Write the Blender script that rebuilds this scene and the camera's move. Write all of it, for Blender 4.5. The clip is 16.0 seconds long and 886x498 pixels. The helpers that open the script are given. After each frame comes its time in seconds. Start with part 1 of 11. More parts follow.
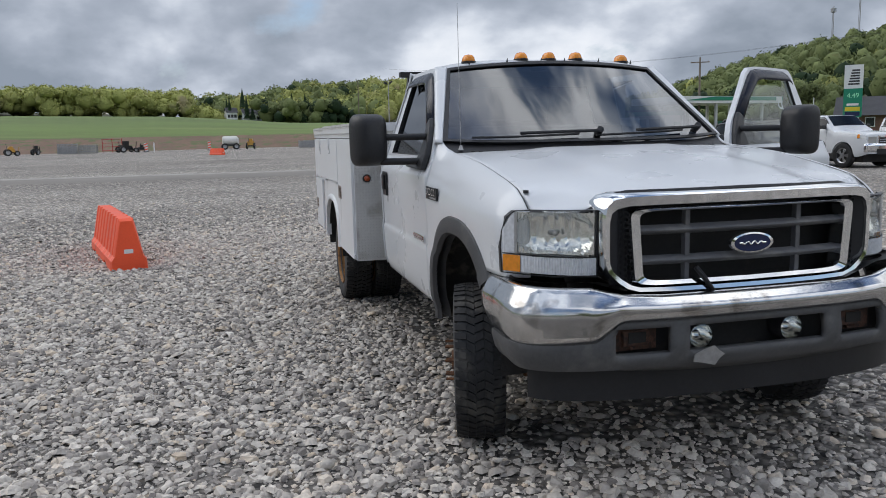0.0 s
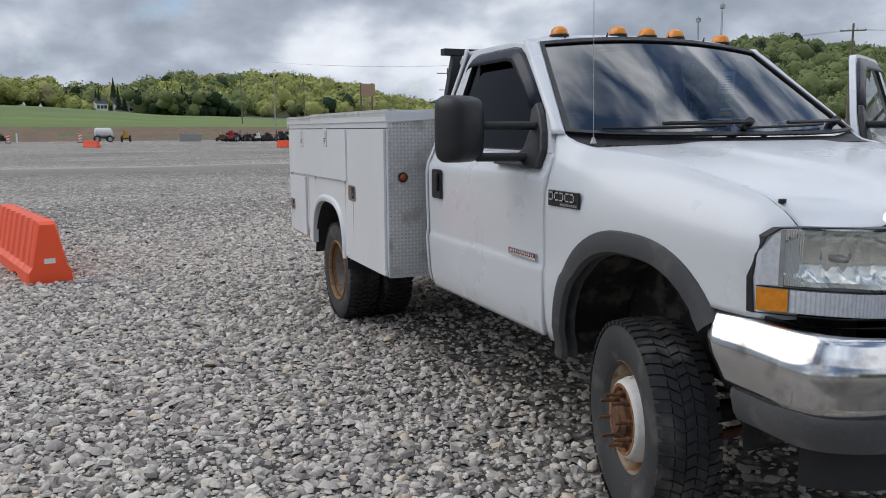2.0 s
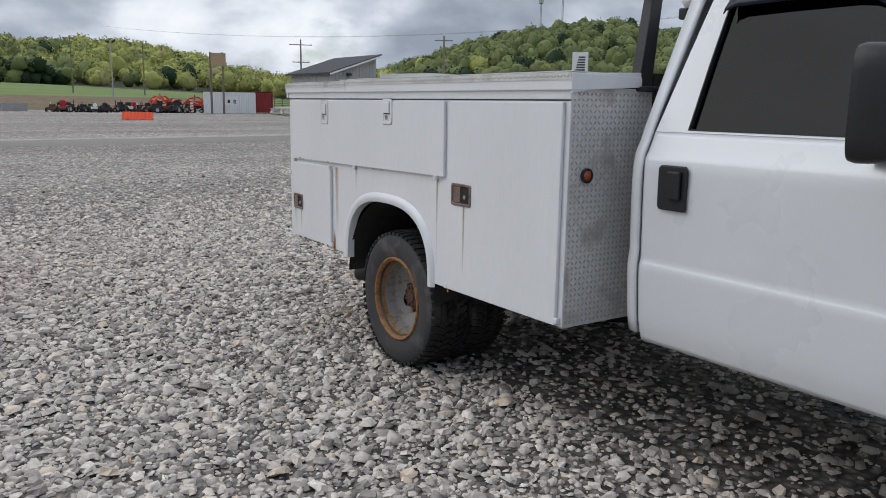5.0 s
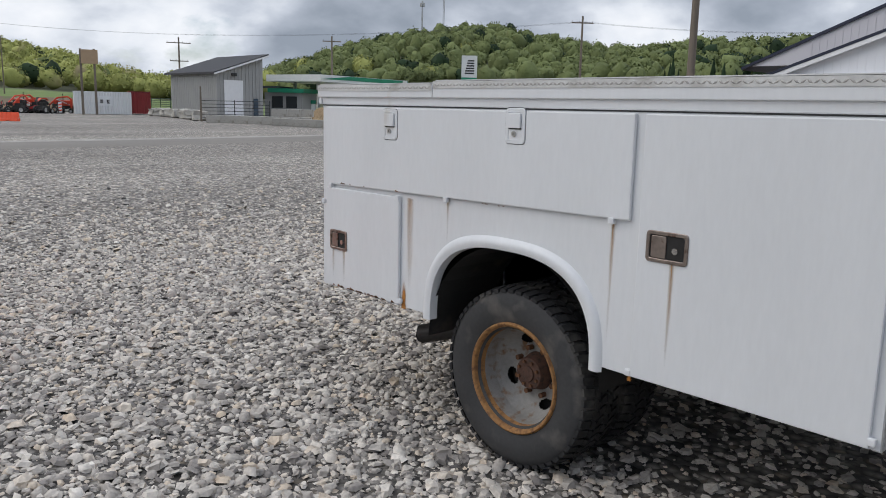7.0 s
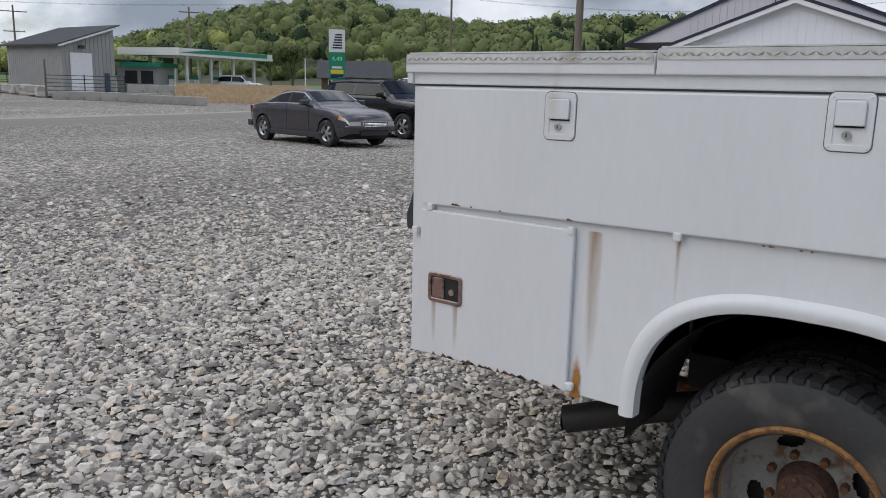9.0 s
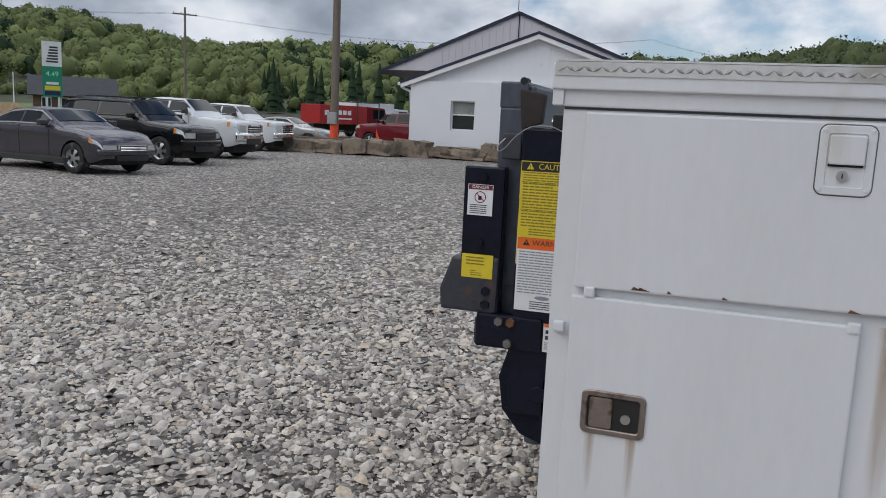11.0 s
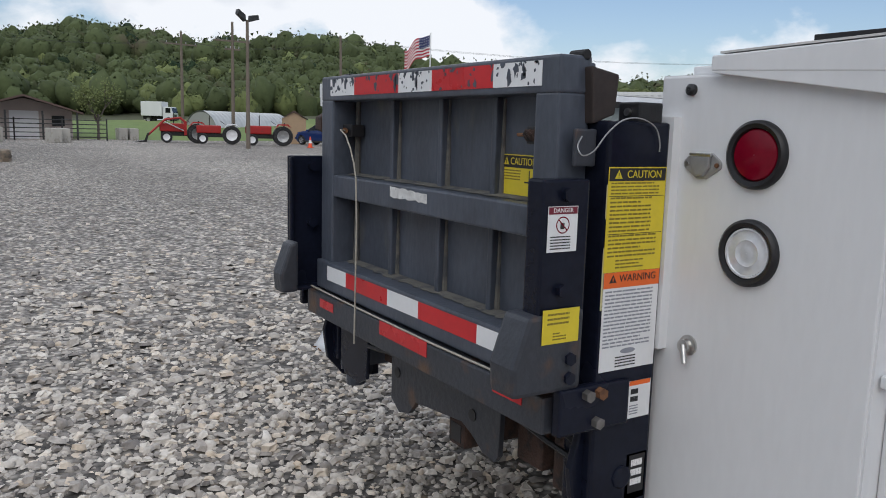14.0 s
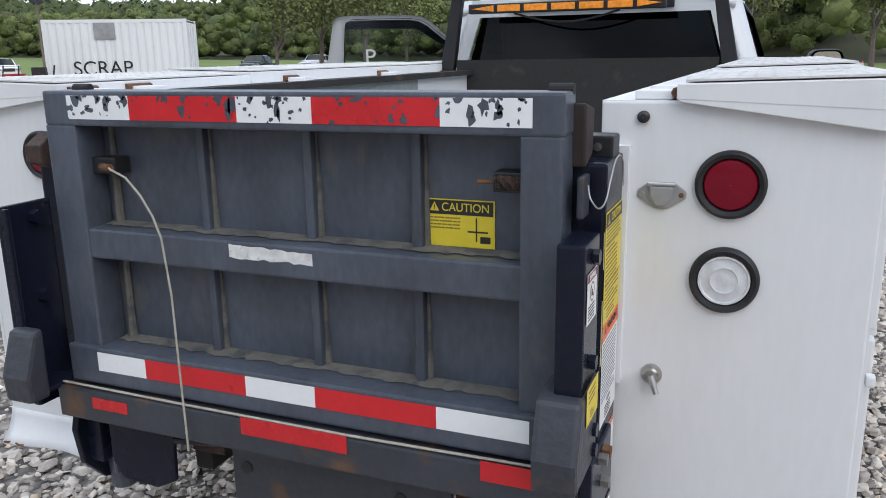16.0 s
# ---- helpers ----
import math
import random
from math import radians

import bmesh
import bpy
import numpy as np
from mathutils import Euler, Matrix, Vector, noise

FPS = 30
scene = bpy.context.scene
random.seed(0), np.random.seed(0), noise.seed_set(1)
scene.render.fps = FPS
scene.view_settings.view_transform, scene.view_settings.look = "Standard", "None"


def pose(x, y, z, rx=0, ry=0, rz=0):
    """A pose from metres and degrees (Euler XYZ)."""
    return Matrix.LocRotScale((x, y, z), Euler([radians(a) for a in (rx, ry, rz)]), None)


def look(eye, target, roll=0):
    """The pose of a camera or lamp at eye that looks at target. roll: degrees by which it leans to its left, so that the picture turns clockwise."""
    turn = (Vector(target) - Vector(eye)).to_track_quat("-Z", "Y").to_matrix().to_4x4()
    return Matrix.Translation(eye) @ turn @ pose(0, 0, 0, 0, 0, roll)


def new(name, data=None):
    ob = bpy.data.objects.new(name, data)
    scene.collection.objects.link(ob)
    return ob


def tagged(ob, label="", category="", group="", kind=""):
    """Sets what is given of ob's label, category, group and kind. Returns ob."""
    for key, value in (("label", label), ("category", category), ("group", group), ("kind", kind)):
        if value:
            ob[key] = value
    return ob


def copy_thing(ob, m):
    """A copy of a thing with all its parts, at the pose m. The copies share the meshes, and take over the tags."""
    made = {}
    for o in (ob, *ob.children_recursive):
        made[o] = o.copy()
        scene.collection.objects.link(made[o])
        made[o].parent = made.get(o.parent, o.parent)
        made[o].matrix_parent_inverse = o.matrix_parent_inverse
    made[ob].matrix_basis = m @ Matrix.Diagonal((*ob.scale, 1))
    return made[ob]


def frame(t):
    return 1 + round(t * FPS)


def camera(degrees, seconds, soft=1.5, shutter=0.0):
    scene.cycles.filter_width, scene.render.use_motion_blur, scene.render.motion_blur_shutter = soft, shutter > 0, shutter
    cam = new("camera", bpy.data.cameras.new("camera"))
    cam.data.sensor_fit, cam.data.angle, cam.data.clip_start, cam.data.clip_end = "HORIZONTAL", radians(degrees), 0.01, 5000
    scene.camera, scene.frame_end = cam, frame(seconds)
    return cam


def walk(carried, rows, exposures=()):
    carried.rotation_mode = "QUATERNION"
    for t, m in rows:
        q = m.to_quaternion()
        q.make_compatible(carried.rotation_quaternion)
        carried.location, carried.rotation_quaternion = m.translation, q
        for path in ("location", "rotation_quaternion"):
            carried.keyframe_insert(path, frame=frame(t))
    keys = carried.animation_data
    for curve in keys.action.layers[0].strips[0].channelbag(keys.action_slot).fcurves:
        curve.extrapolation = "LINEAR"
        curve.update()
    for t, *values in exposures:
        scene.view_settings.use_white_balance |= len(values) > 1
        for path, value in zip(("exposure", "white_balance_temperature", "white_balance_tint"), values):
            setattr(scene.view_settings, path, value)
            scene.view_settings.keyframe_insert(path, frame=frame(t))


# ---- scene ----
cam = camera(58.5, 16.0, 0.95)
PATH = [
    (0, (-2.008, -3.571, 1.509), (-1.511, -1.655, 1.219), -1.4),
    (0.5, (-2.211, -3.275, 1.489), (-1.632, -1.383, 1.196), -1.3),
    (1, (-2.375, -2.943, 1.508), (-1.722, -1.075, 1.215), -1.0),
    (1.5, (-2.588, -2.603, 1.523), (-1.874, -0.759, 1.226), -0.7),
    (2, (-2.739, -2.248, 1.481), (-1.961, -0.43, 1.18), -0.3),
    (2.5, (-2.861, -1.882, 1.484), (-2.026, -0.093, 1.165), -0.1),
    (3, (-3.008, -1.504, 1.502), (-2.12, 0.256, 1.165), -0.0),
    (3.5, (-3.062, -1.093, 1.502), (-2.121, 0.636, 1.147), 0.1),
    (4, (-3.11, -0.742, 1.471), (-2.121, 0.962, 1.125), 0.6),
    (6.3, (-3.505, 1.05, 1.458), (-2.229, 2.545, 1.088), 1.2),
    (6.5, (-3.488, 1.214, 1.468), (-2.19, 2.692, 1.108), 1.4),
    (7, (-3.444, 1.614, 1.477), (-2.105, 3.058, 1.129), 1.3),
    (7.5, (-3.382, 2.039, 1.477), (-1.991, 3.433, 1.129), 1.5),
    (8, (-3.288, 2.484, 1.462), (-1.843, 3.825, 1.12), 1.8),
    (8.2, (-3.268, 2.649, 1.478), (-1.803, 3.961, 1.113), 1.4),
    (10.3, (-3.019, 4.245, 1.444), (-1.259, 5.135, 1.11), 2.4),
    (10.5, (-2.967, 4.374, 1.437), (-1.175, 5.198, 1.107), 2.2),
    (11, (-2.886, 4.677, 1.442), (-1.01, 5.295, 1.125), 2.7),
    (11.5, (-2.809, 5.013, 1.436), (-0.865, 5.368, 1.127), 3.1),
    (12, (-2.664, 5.323, 1.425), (-0.688, 5.377, 1.121), 3.7),
    (12.5, (-2.498, 5.605, 1.421), (-0.537, 5.351, 1.118), 3.6),
    (13, (-2.326, 5.894, 1.426), (-0.426, 5.351, 1.123), 3.5),
    (13.5, (-2.073, 6.116, 1.422), (-0.272, 5.301, 1.117), 2.9),
    (14, (-1.869, 6.304, 1.411), (-0.192, 5.255, 1.112), 1.6),
    (14.5, (-1.681, 6.504, 1.433), (-0.179, 5.224, 1.106), 0.9),
    (15, (-1.435, 6.554, 1.425), (-0.14, 5.067, 1.089), 0.5),
    (15.2, (-1.331, 6.561, 1.489), (-0.14, 5.0, 1.109), -0.2),
    (15.5, (-1.189, 6.566, 1.534), (-0.156, 4.899, 1.143), -0.2),
    (16, (-0.949, 6.591, 1.629), (-0.212, 4.793, 1.153), -0.9),
]
EXPOSURE = [(0, 0.06, 6250, 10), (3, 0.08, 6250, 10), (6.5, 0.14, 6350, 10), (8, 0.06, 6300, 10), (10.5, -0.0, 6250, 10), (11, -0.06, 6250, 10), (12.5, -0.06, 6250, 10), (14, 0.06, 6250, 10), (15, 0.24, 6200, 10), (16, 0.58, 6150, 10)]
walk(cam, [(t, look(eye, target, roll)) for t, eye, target, roll in PATH], EXPOSURE)

# ---- world and light ----
SUN_AZ, SUN_EL = -52.0, 43.0
world = bpy.data.worlds.new("sky")
scene.world = world
world.use_nodes = True


def build_sky():
    nt = world.node_tree
    n, l = nt.nodes, nt.links
    bg = n["Background"]
    tc = n.new("ShaderNodeTexCoord")
    sky = n.new("ShaderNodeTexSky")
    sky.sky_type, sky.sun_disc = "NISHITA", False
    sky.sun_elevation, sky.sun_rotation = radians(SUN_EL), radians(SUN_AZ)
    dim = n.new("ShaderNodeMix")
    dim.data_type, dim.blend_type = "RGBA", "MULTIPLY"
    dim.inputs[0].default_value = 1.0
    dim.inputs[7].default_value = (0.105, 0.105, 0.11, 1)
    l.new(sky.outputs[0], dim.inputs[6])
    sep = n.new("ShaderNodeSeparateXYZ")
    l.new(tc.outputs["Generated"], sep.inputs[0])
    up = n.new("ShaderNodeMath")
    up.operation = "MAXIMUM"
    l.new(sep.outputs[2], up.inputs[0])
    up.inputs[1].default_value = 0.0
    off = n.new("ShaderNodeMath")
    off.operation = "ADD"
    l.new(up.outputs[0], off.inputs[0])
    off.inputs[1].default_value = 0.52
    com = n.new("ShaderNodeCombineXYZ")
    for k in (0, 1):
        d = n.new("ShaderNodeMath")
        d.operation = "DIVIDE"
        l.new(sep.outputs[k], d.inputs[0])
        l.new(off.outputs[0], d.inputs[1])
        l.new(d.outputs[0], com.inputs[k])

    def tex(scale, detail, rough, seed, distort=0.0):
        t = n.new("ShaderNodeTexNoise")
        t.noise_dimensions = "4D"
        t.inputs["Scale"].default_value, t.inputs["Detail"].default_value = scale, detail
        t.inputs["Roughness"].default_value, t.inputs["W"].default_value = rough, seed
        t.inputs["Distortion"].default_value = distort
        l.new(com.outputs[0], t.inputs["Vector"])
        return t

    def ramp(src, stops):
        r = n.new("ShaderNodeValToRGB")
        while len(r.color_ramp.elements) < len(stops):
            r.color_ramp.elements.new(0.5)
        for e, (p, c) in zip(r.color_ramp.elements, stops):
            e.position, e.color = p, (*c, 1)
        l.new(src, r.inputs[0])
        return r

    body = tex(2.1, 10, 0.55, 3.1, 0.12)
    shade = tex(1.7, 7, 0.48, 8.4, 0.15)
    # clouds are thinner and brighter on the far side of the yard
    side = n.new("ShaderNodeVectorMath")
    side.operation = "DOT_PRODUCT"
    l.new(tc.outputs["Generated"], side.inputs[0])
    side.inputs[1].default_value = (0.62, -0.78, 0)
    gap = n.new("ShaderNodeMath")
    gap.operation = "MULTIPLY_ADD"
    l.new(side.outputs["Value"], gap.inputs[0])
    gap.inputs[1].default_value = -0.062
    l.new(body.outputs[0], gap.inputs[2])
    mask = ramp(gap.outputs[0], [(0.385, (0, 0, 0)), (0.455, (1, 1, 1))])
    lift = n.new("ShaderNodeMath")
    lift.operation = "MULTIPLY_ADD"
    l.new(side.outputs["Value"], lift.inputs[0])
    lift.inputs[1].default_value = 0.135
    soft = n.new("ShaderNodeMath")
    soft.operation = "MULTIPLY_ADD"
    l.new(shade.outputs[0], soft.inputs[0])
    soft.inputs[1].default_value, soft.inputs[2].default_value = 0.65, 0.166
    l.new(soft.outputs[0], lift.inputs[2])
    # billows: bright rims and grey bases
    bil = tex(4.4, 9, 0.5, 1.7, 0.1)
    bump = n.new("ShaderNodeMath")
    bump.operation = "MULTIPLY_ADD"
    l.new(bil.outputs[0], bump.inputs[0])
    bump.inputs[1].default_value = 0.42
    l.new(lift.outputs[0], bump.inputs[2])
    tone = ramp(bump.outputs[0], [(0.59, (0.30, 0.34, 0.40)), (0.65, (0.42, 0.46, 0.53)), (0.695, (0.58, 0.62, 0.69)), (0.735, (0.80, 0.83, 0.88)), (0.79, (0.96, 0.97, 0.99))])
    mix = n.new("ShaderNodeMix")
    mix.data_type = "RGBA"
    l.new(mask.outputs[0], mix.inputs[0])
    l.new(dim.outputs[2], mix.inputs[6])
    l.new(tone.outputs[0], mix.inputs[7])
    # an overcast sky is brightest overhead
    zen = n.new("ShaderNodeMapRange")
    zen.interpolation_type = "SMOOTHSTEP"
    zen.inputs["From Min"].default_value, zen.inputs["From Max"].default_value = 0.30, 0.75
    zen.inputs["To Min"].default_value, zen.inputs["To Max"].default_value = 1.0, 1.45
    l.new(sep.outputs[2], zen.inputs[0])
    amp = n.new("ShaderNodeMix")
    amp.data_type, amp.blend_type = "RGBA", "MULTIPLY"
    amp.inputs[0].default_value = 1.0
    l.new(mix.outputs[2], amp.inputs[6])
    l.new(zen.outputs[0], amp.inputs[7])
    # broken cloud overhead
    hole = ramp(tex(8.5, 7, 0.5, 5.2, 0.3).outputs[0], [(0.42, (0.13, 0.20, 0.34)), (0.48, (0.6, 0.66, 0.76)), (0.52, (1.2, 1.2, 1.2)), (0.58, (1.8, 1.77, 1.72))])
    brk = n.new("ShaderNodeMix")
    brk.data_type, brk.blend_type = "RGBA", "MULTIPLY"
    hi = n.new("ShaderNodeMapRange")
    hi.inputs["From Min"].default_value, hi.inputs["From Max"].default_value = 0.5, 0.75
    l.new(sep.outputs[2], hi.inputs[0])
    l.new(hi.outputs[0], brk.inputs[0])
    l.new(amp.outputs[2], brk.inputs[6])
    l.new(hole.outputs[0], brk.inputs[7])
    l.new(brk.outputs[2], bg.inputs[0])
    bg.inputs[1].default_value = 0.92


build_sky()
sun = new("sun", bpy.data.lights.new("sun", "SUN"))
sun.data.energy, sun.data.angle, sun.data.color = 1.4, radians(55), (1.0, 0.95, 0.88)
sun.rotation_euler = Euler((radians(90 - SUN_EL), 0, radians(180 - SUN_AZ)))


# ---- materials ----
def mk(name, base, rough=0.5, metal=0.0, var=0.12, scale=3.0, fine=60.0, bump=0.0, bscale=120.0, tint=None, tint_at=0.62, island=0.0, rvar=0.12, coat=0.0, spec=0.5, stretch=None, objrand=0.0):
    m = bpy.data.materials.new(name)
    m.use_nodes = True
    n, l = m.node_tree.nodes, m.node_tree.links
    p = n["Principled BSDF"]
    p.inputs["Metallic"].default_value = metal
    p.inputs["Coat Weight"].default_value = coat
    p.inputs["Coat Roughness"].default_value = 0.08
    p.inputs["Specular IOR Level"].default_value = spec
    tc = n.new("ShaderNodeTexCoord")
    src = tc.outputs["Object"]
    if stretch:
        mp = n.new("ShaderNodeMapping")
        mp.inputs["Scale"].default_value = stretch
        l.new(src, mp.inputs[0])
        src = mp.outputs[0]

    def noise_tex(s, d=5.0, v=src):
        t = n.new("ShaderNodeTexNoise")
        t.inputs["Scale"].default_value, t.inputs["Detail"].default_value = s, d
        l.new(v, t.inputs["Vector"])
        return t

    big, small = noise_tex(scale), noise_tex(fine, 3.0)
    ad = n.new("ShaderNodeMath")
    ad.operation = "MULTIPLY_ADD"
    l.new(small.outputs[0], ad.inputs[0])
    ad.inputs[1].default_value = 0.6
    l.new(big.outputs[0], ad.inputs[2])
    val = ad.outputs[0]
    if island or objrand:
        g = n.new("ShaderNodeNewGeometry") if island else n.new("ShaderNodeObjectInfo")
        ri = n.new("ShaderNodeMath")
        ri.operation = "MULTIPLY_ADD"
        l.new(g.outputs["Random Per Island"] if island else g.outputs["Random"], ri.inputs[0])
        ri.inputs[1].default_value = island or objrand
        l.new(val, ri.inputs[2])
        val = ri.outputs[0]
    mr = n.new("ShaderNodeMapRange")
    mr.inputs["From Min"].default_value, mr.inputs["From Max"].default_value = 0.45, 1.15 + (island or objrand)
    l.new(val, mr.inputs[0])
    cr = n.new("ShaderNodeValToRGB")
    lo = [max(0.0, c * (1 - var)) for c in base]
    hi = [min(1.0, c * (1 + var)) for c in base]
    cr.color_ramp.elements[0].color, cr.color_ramp.elements[1].color = (*lo, 1), (*hi, 1)
    l.new(mr.outputs[0], cr.inputs[0])
    col = cr.outputs[0]
    if tint:
        t2 = noise_tex(scale * 2.3, 9.0)
        r2 = n.new("ShaderNodeValToRGB")
        r2.color_ramp.elements[0].position, r2.color_ramp.elements[1].position = tint_at, min(1.0, tint_at + 0.14)
        l.new(t2.outputs[0], r2.inputs[0])
        mx = n.new("ShaderNodeMix")
        mx.data_type = "RGBA"
        l.new(r2.outputs[0], mx.inputs[0])
        l.new(col, mx.inputs[6])
        mx.inputs[7].default_value = (*tint, 1)
        col = mx.outputs[2]
    l.new(col, p.inputs["Base Color"])
    rr = n.new("ShaderNodeMapRange")
    rr.inputs["To Min"].default_value, rr.inputs["To Max"].default_value = max(0.02, rough - rvar), min(1.0, rough + rvar)
    l.new(big.outputs[0], rr.inputs[0])
    l.new(rr.outputs[0], p.inputs["Roughness"])
    if bump:
        b3 = noise_tex(bscale, 4.0)
        bp = n.new("ShaderNodeBump")
        bp.inputs["Strength"].default_value, bp.inputs["Distance"].default_value = bump, 0.01
        l.new(b3.outputs[0], bp.inputs["Height"])
        l.new(bp.outputs[0], p.inputs["Normal"])
    return m


def mk_glass(name, tint, gloss=0.05):
    m = bpy.data.materials.new(name)
    m.use_nodes = True
    n, l = m.node_tree.nodes, m.node_tree.links
    n.remove(n["Principled BSDF"])
    tr, gl, lw, mx = n.new("ShaderNodeBsdfTransparent"), n.new("ShaderNodeBsdfGlossy"), n.new("ShaderNodeLayerWeight"), n.new("ShaderNodeMixShader")
    tr.inputs[0].default_value = (*tint, 1)
    gl.inputs["Roughness"].default_value = 0.015
    gl.inputs[0].default_value = (0.95, 0.97, 1, 1)
    po, ma = n.new("ShaderNodeMath"), n.new("ShaderNodeMath")
    po.operation, ma.operation = "POWER", "MULTIPLY_ADD"
    l.new(lw.outputs["Facing"], po.inputs[0])
    po.inputs[1].default_value = 5.0
    l.new(po.outputs[0], ma.inputs[0])
    ma.inputs[1].default_value, ma.inputs[2].default_value = 1.0 - gloss, gloss
    lw.inputs[0].default_value = 0.5
    l.new(ma.outputs[0], mx.inputs[0])
    l.new(tr.outputs[0], mx.inputs[1])
    l.new(gl.outputs[0], mx.inputs[2])
    l.new(mx.outputs[0], n["Material Output"].inputs[0])
    return m


def mk_lamp(name, col, strength):
    m = mk(name, col, 0.25, var=0.1)
    p = m.node_tree.nodes["Principled BSDF"]
    p.inputs["Emission Color"].default_value, p.inputs["Emission Strength"].default_value = (*col, 1), strength
    return m


CAB_WHITE = mk("white paint", (0.63, 0.645, 0.665), 0.28, var=0.02, coat=0.3, rvar=0.03, bump=0.004, bscale=6)
BODY_WHITE = mk("white enamel, weathered", (0.69, 0.70, 0.712), 0.36, var=0.05, tint=(0.55, 0.52, 0.46), tint_at=0.72, stretch=(1, 1, 0.25), bump=0.03, bscale=9)
CHROME = mk("chrome", (0.82, 0.83, 0.84), 0.07, 1.0, var=0.05, rvar=0.05, tint=(0.45, 0.44, 0.42), tint_at=0.7)
STEEL = mk("brushed steel", (0.55, 0.54, 0.52), 0.3, 1.0, var=0.2, tint=(0.25, 0.2, 0.16), tint_at=0.62)
GREY_PLASTIC = mk("grey plastic", (0.10, 0.10, 0.105), 0.55, var=0.2, tint=(0.17, 0.165, 0.16), tint_at=0.55, bump=0.1, bscale=300)
VALANCE = mk("scuffed valance plastic", (0.078, 0.078, 0.080), 0.6, var=0.25, scale=4, tint=(0.125, 0.122, 0.118), tint_at=0.56, bump=0.1, bscale=200)
FLARE = mk("dark grey flare plastic", (0.052, 0.052, 0.055), 0.6, var=0.2, tint=(0.085, 0.083, 0.08), tint_at=0.58, bump=0.1, bscale=300)
BLACK_PLASTIC = mk("black plastic", (0.018, 0.018, 0.020), 0.42, spec=0.35, var=0.3, bump=0.12, bscale=500)
# also used for sheets that stand in for shade
DARK = mk("dark underbody and inner shade", (0.018, 0.017, 0.016), 0.8, var=0.4, tint=(0.06, 0.045, 0.035), tint_at=0.6)
RUBBER = mk("tyre rubber", (0.022, 0.022, 0.023), 0.7, spec=0.3, var=0.3, tint=(0.085, 0.08, 0.072), tint_at=0.55, bump=0.1, bscale=200)
SIDEWALL = mk("dusty tyre sidewall", (0.036, 0.036, 0.037), 0.75, var=0.3, tint=(0.095, 0.088, 0.08), tint_at=0.55)
MUDDY = mk("muddy wheel liner", (0.022, 0.021, 0.020), 0.85, var=0.4, scale=5, tint=(0.10, 0.088, 0.075), tint_at=0.50, bump=0.5, bscale=60)
DUSTY_CHROME = mk("dusty dented chrome", (0.62, 0.62, 0.62), 0.16, 1.0, var=0.12, rvar=0.10, scale=4, tint=(0.36, 0.345, 0.33), tint_at=0.56, bump=0.06, bscale=14)
DARK_RUST = mk("dark oily rust", (0.055, 0.030, 0.022), 0.8, var=0.45, scale=14, tint=(0.02, 0.016, 0.015), tint_at=0.5, bump=0.4, bscale=160)
RUST = mk("rust", (0.15, 0.068, 0.03), 0.85, var=0.45, scale=14, tint=(0.08, 0.04, 0.025), tint_at=0.5, bump=0.5, bscale=180)
HUB_RUST = mk("dark hub rust", (0.085, 0.042, 0.028), 0.8, var=0.45, scale=18, tint=(0.045, 0.028, 0.022), tint_at=0.5, bump=0.4, bscale=180)
RIM_RUST = mk("rusty white wheel steel", (0.33, 0.26, 0.19), 0.6, var=0.25, scale=9, tint=(0.26, 0.12, 0.04), tint_at=0.47, bump=0.3, bscale=160)
RIM_LIP = mk("orange rust", (0.30, 0.15, 0.05), 0.8, var=0.4, scale=16, tint=(0.16, 0.075, 0.03), tint_at=0.5, bump=0.4, bscale=180)
RIM_REAR = mk("grey wheel steel, rust stained", (0.25, 0.24, 0.225), 0.55, var=0.25, scale=9, tint=(0.17, 0.09, 0.045), tint_at=0.54, bump=0.2, bscale=160)
RIM_WHITE = mk("chalky white wheel steel", (0.62, 0.61, 0.58), 0.5, var=0.15, scale=9, tint=(0.36, 0.22, 0.1), tint_at=0.6, bump=0.2, bscale=160)
GATE = mk("blue black gate paint", (0.062, 0.072, 0.094), 0.38, var=0.42, scale=5, tint=(0.10, 0.098, 0.095), tint_at=0.62, bump=0.12, bscale=60, stretch=(1, 1, 0.45))
GATE_WORN = mk("scraped gate paint", (0.034, 0.038, 0.048), 0.45, var=0.35, scale=4, tint=(0.105, 0.058, 0.034), tint_at=0.57, bump=0.25, bscale=50)
GATE_DUST = mk("dusty weld bead", (0.115, 0.110, 0.098), 0.85, var=0.35, scale=9, tint=(0.06, 0.062, 0.066), tint_at=0.50, bump=0.2, bscale=120)
NAVY = mk("navy gloss paint", (0.008, 0.010, 0.020), 0.25, var=0.4, tint=(0.02, 0.02, 0.024), tint_at=0.66, spec=0.22)
DIAMOND = mk("aluminium tread plate", (0.62, 0.62, 0.61), 0.38, 0.35, var=0.15, tint=(0.3, 0.29, 0.27), tint_at=0.6)
DIAMOND_DULL = mk("dull painted tread plate", (0.55, 0.545, 0.53), 0.55, 0.0, var=0.2, tint=(0.36, 0.34, 0.31), tint_at=0.55, bump=0.2, bscale=60)
RED = mk("red reflective tape", (0.52, 0.014, 0.02), 0.3, var=0.12, scale=12)
WHITE_TAPE = mk("white reflective tape", (0.74, 0.75, 0.76), 0.35, var=0.05, scale=12)
YELLOW = mk("yellow label", (0.68, 0.54, 0.03), 0.4, var=0.08, scale=20)
ORANGE_LABEL = mk("orange label", (0.78, 0.14, 0.02), 0.4, var=0.06)
INK = mk("black ink", (0.015, 0.015, 0.017), 0.5, var=0.1)
GREY_INK = mk("grey ink", (0.25, 0.26, 0.3), 0.5, var=0.1)
OLIVE_INK = mk("dark print on yellow", (0.22, 0.17, 0.02), 0.5, var=0.1)
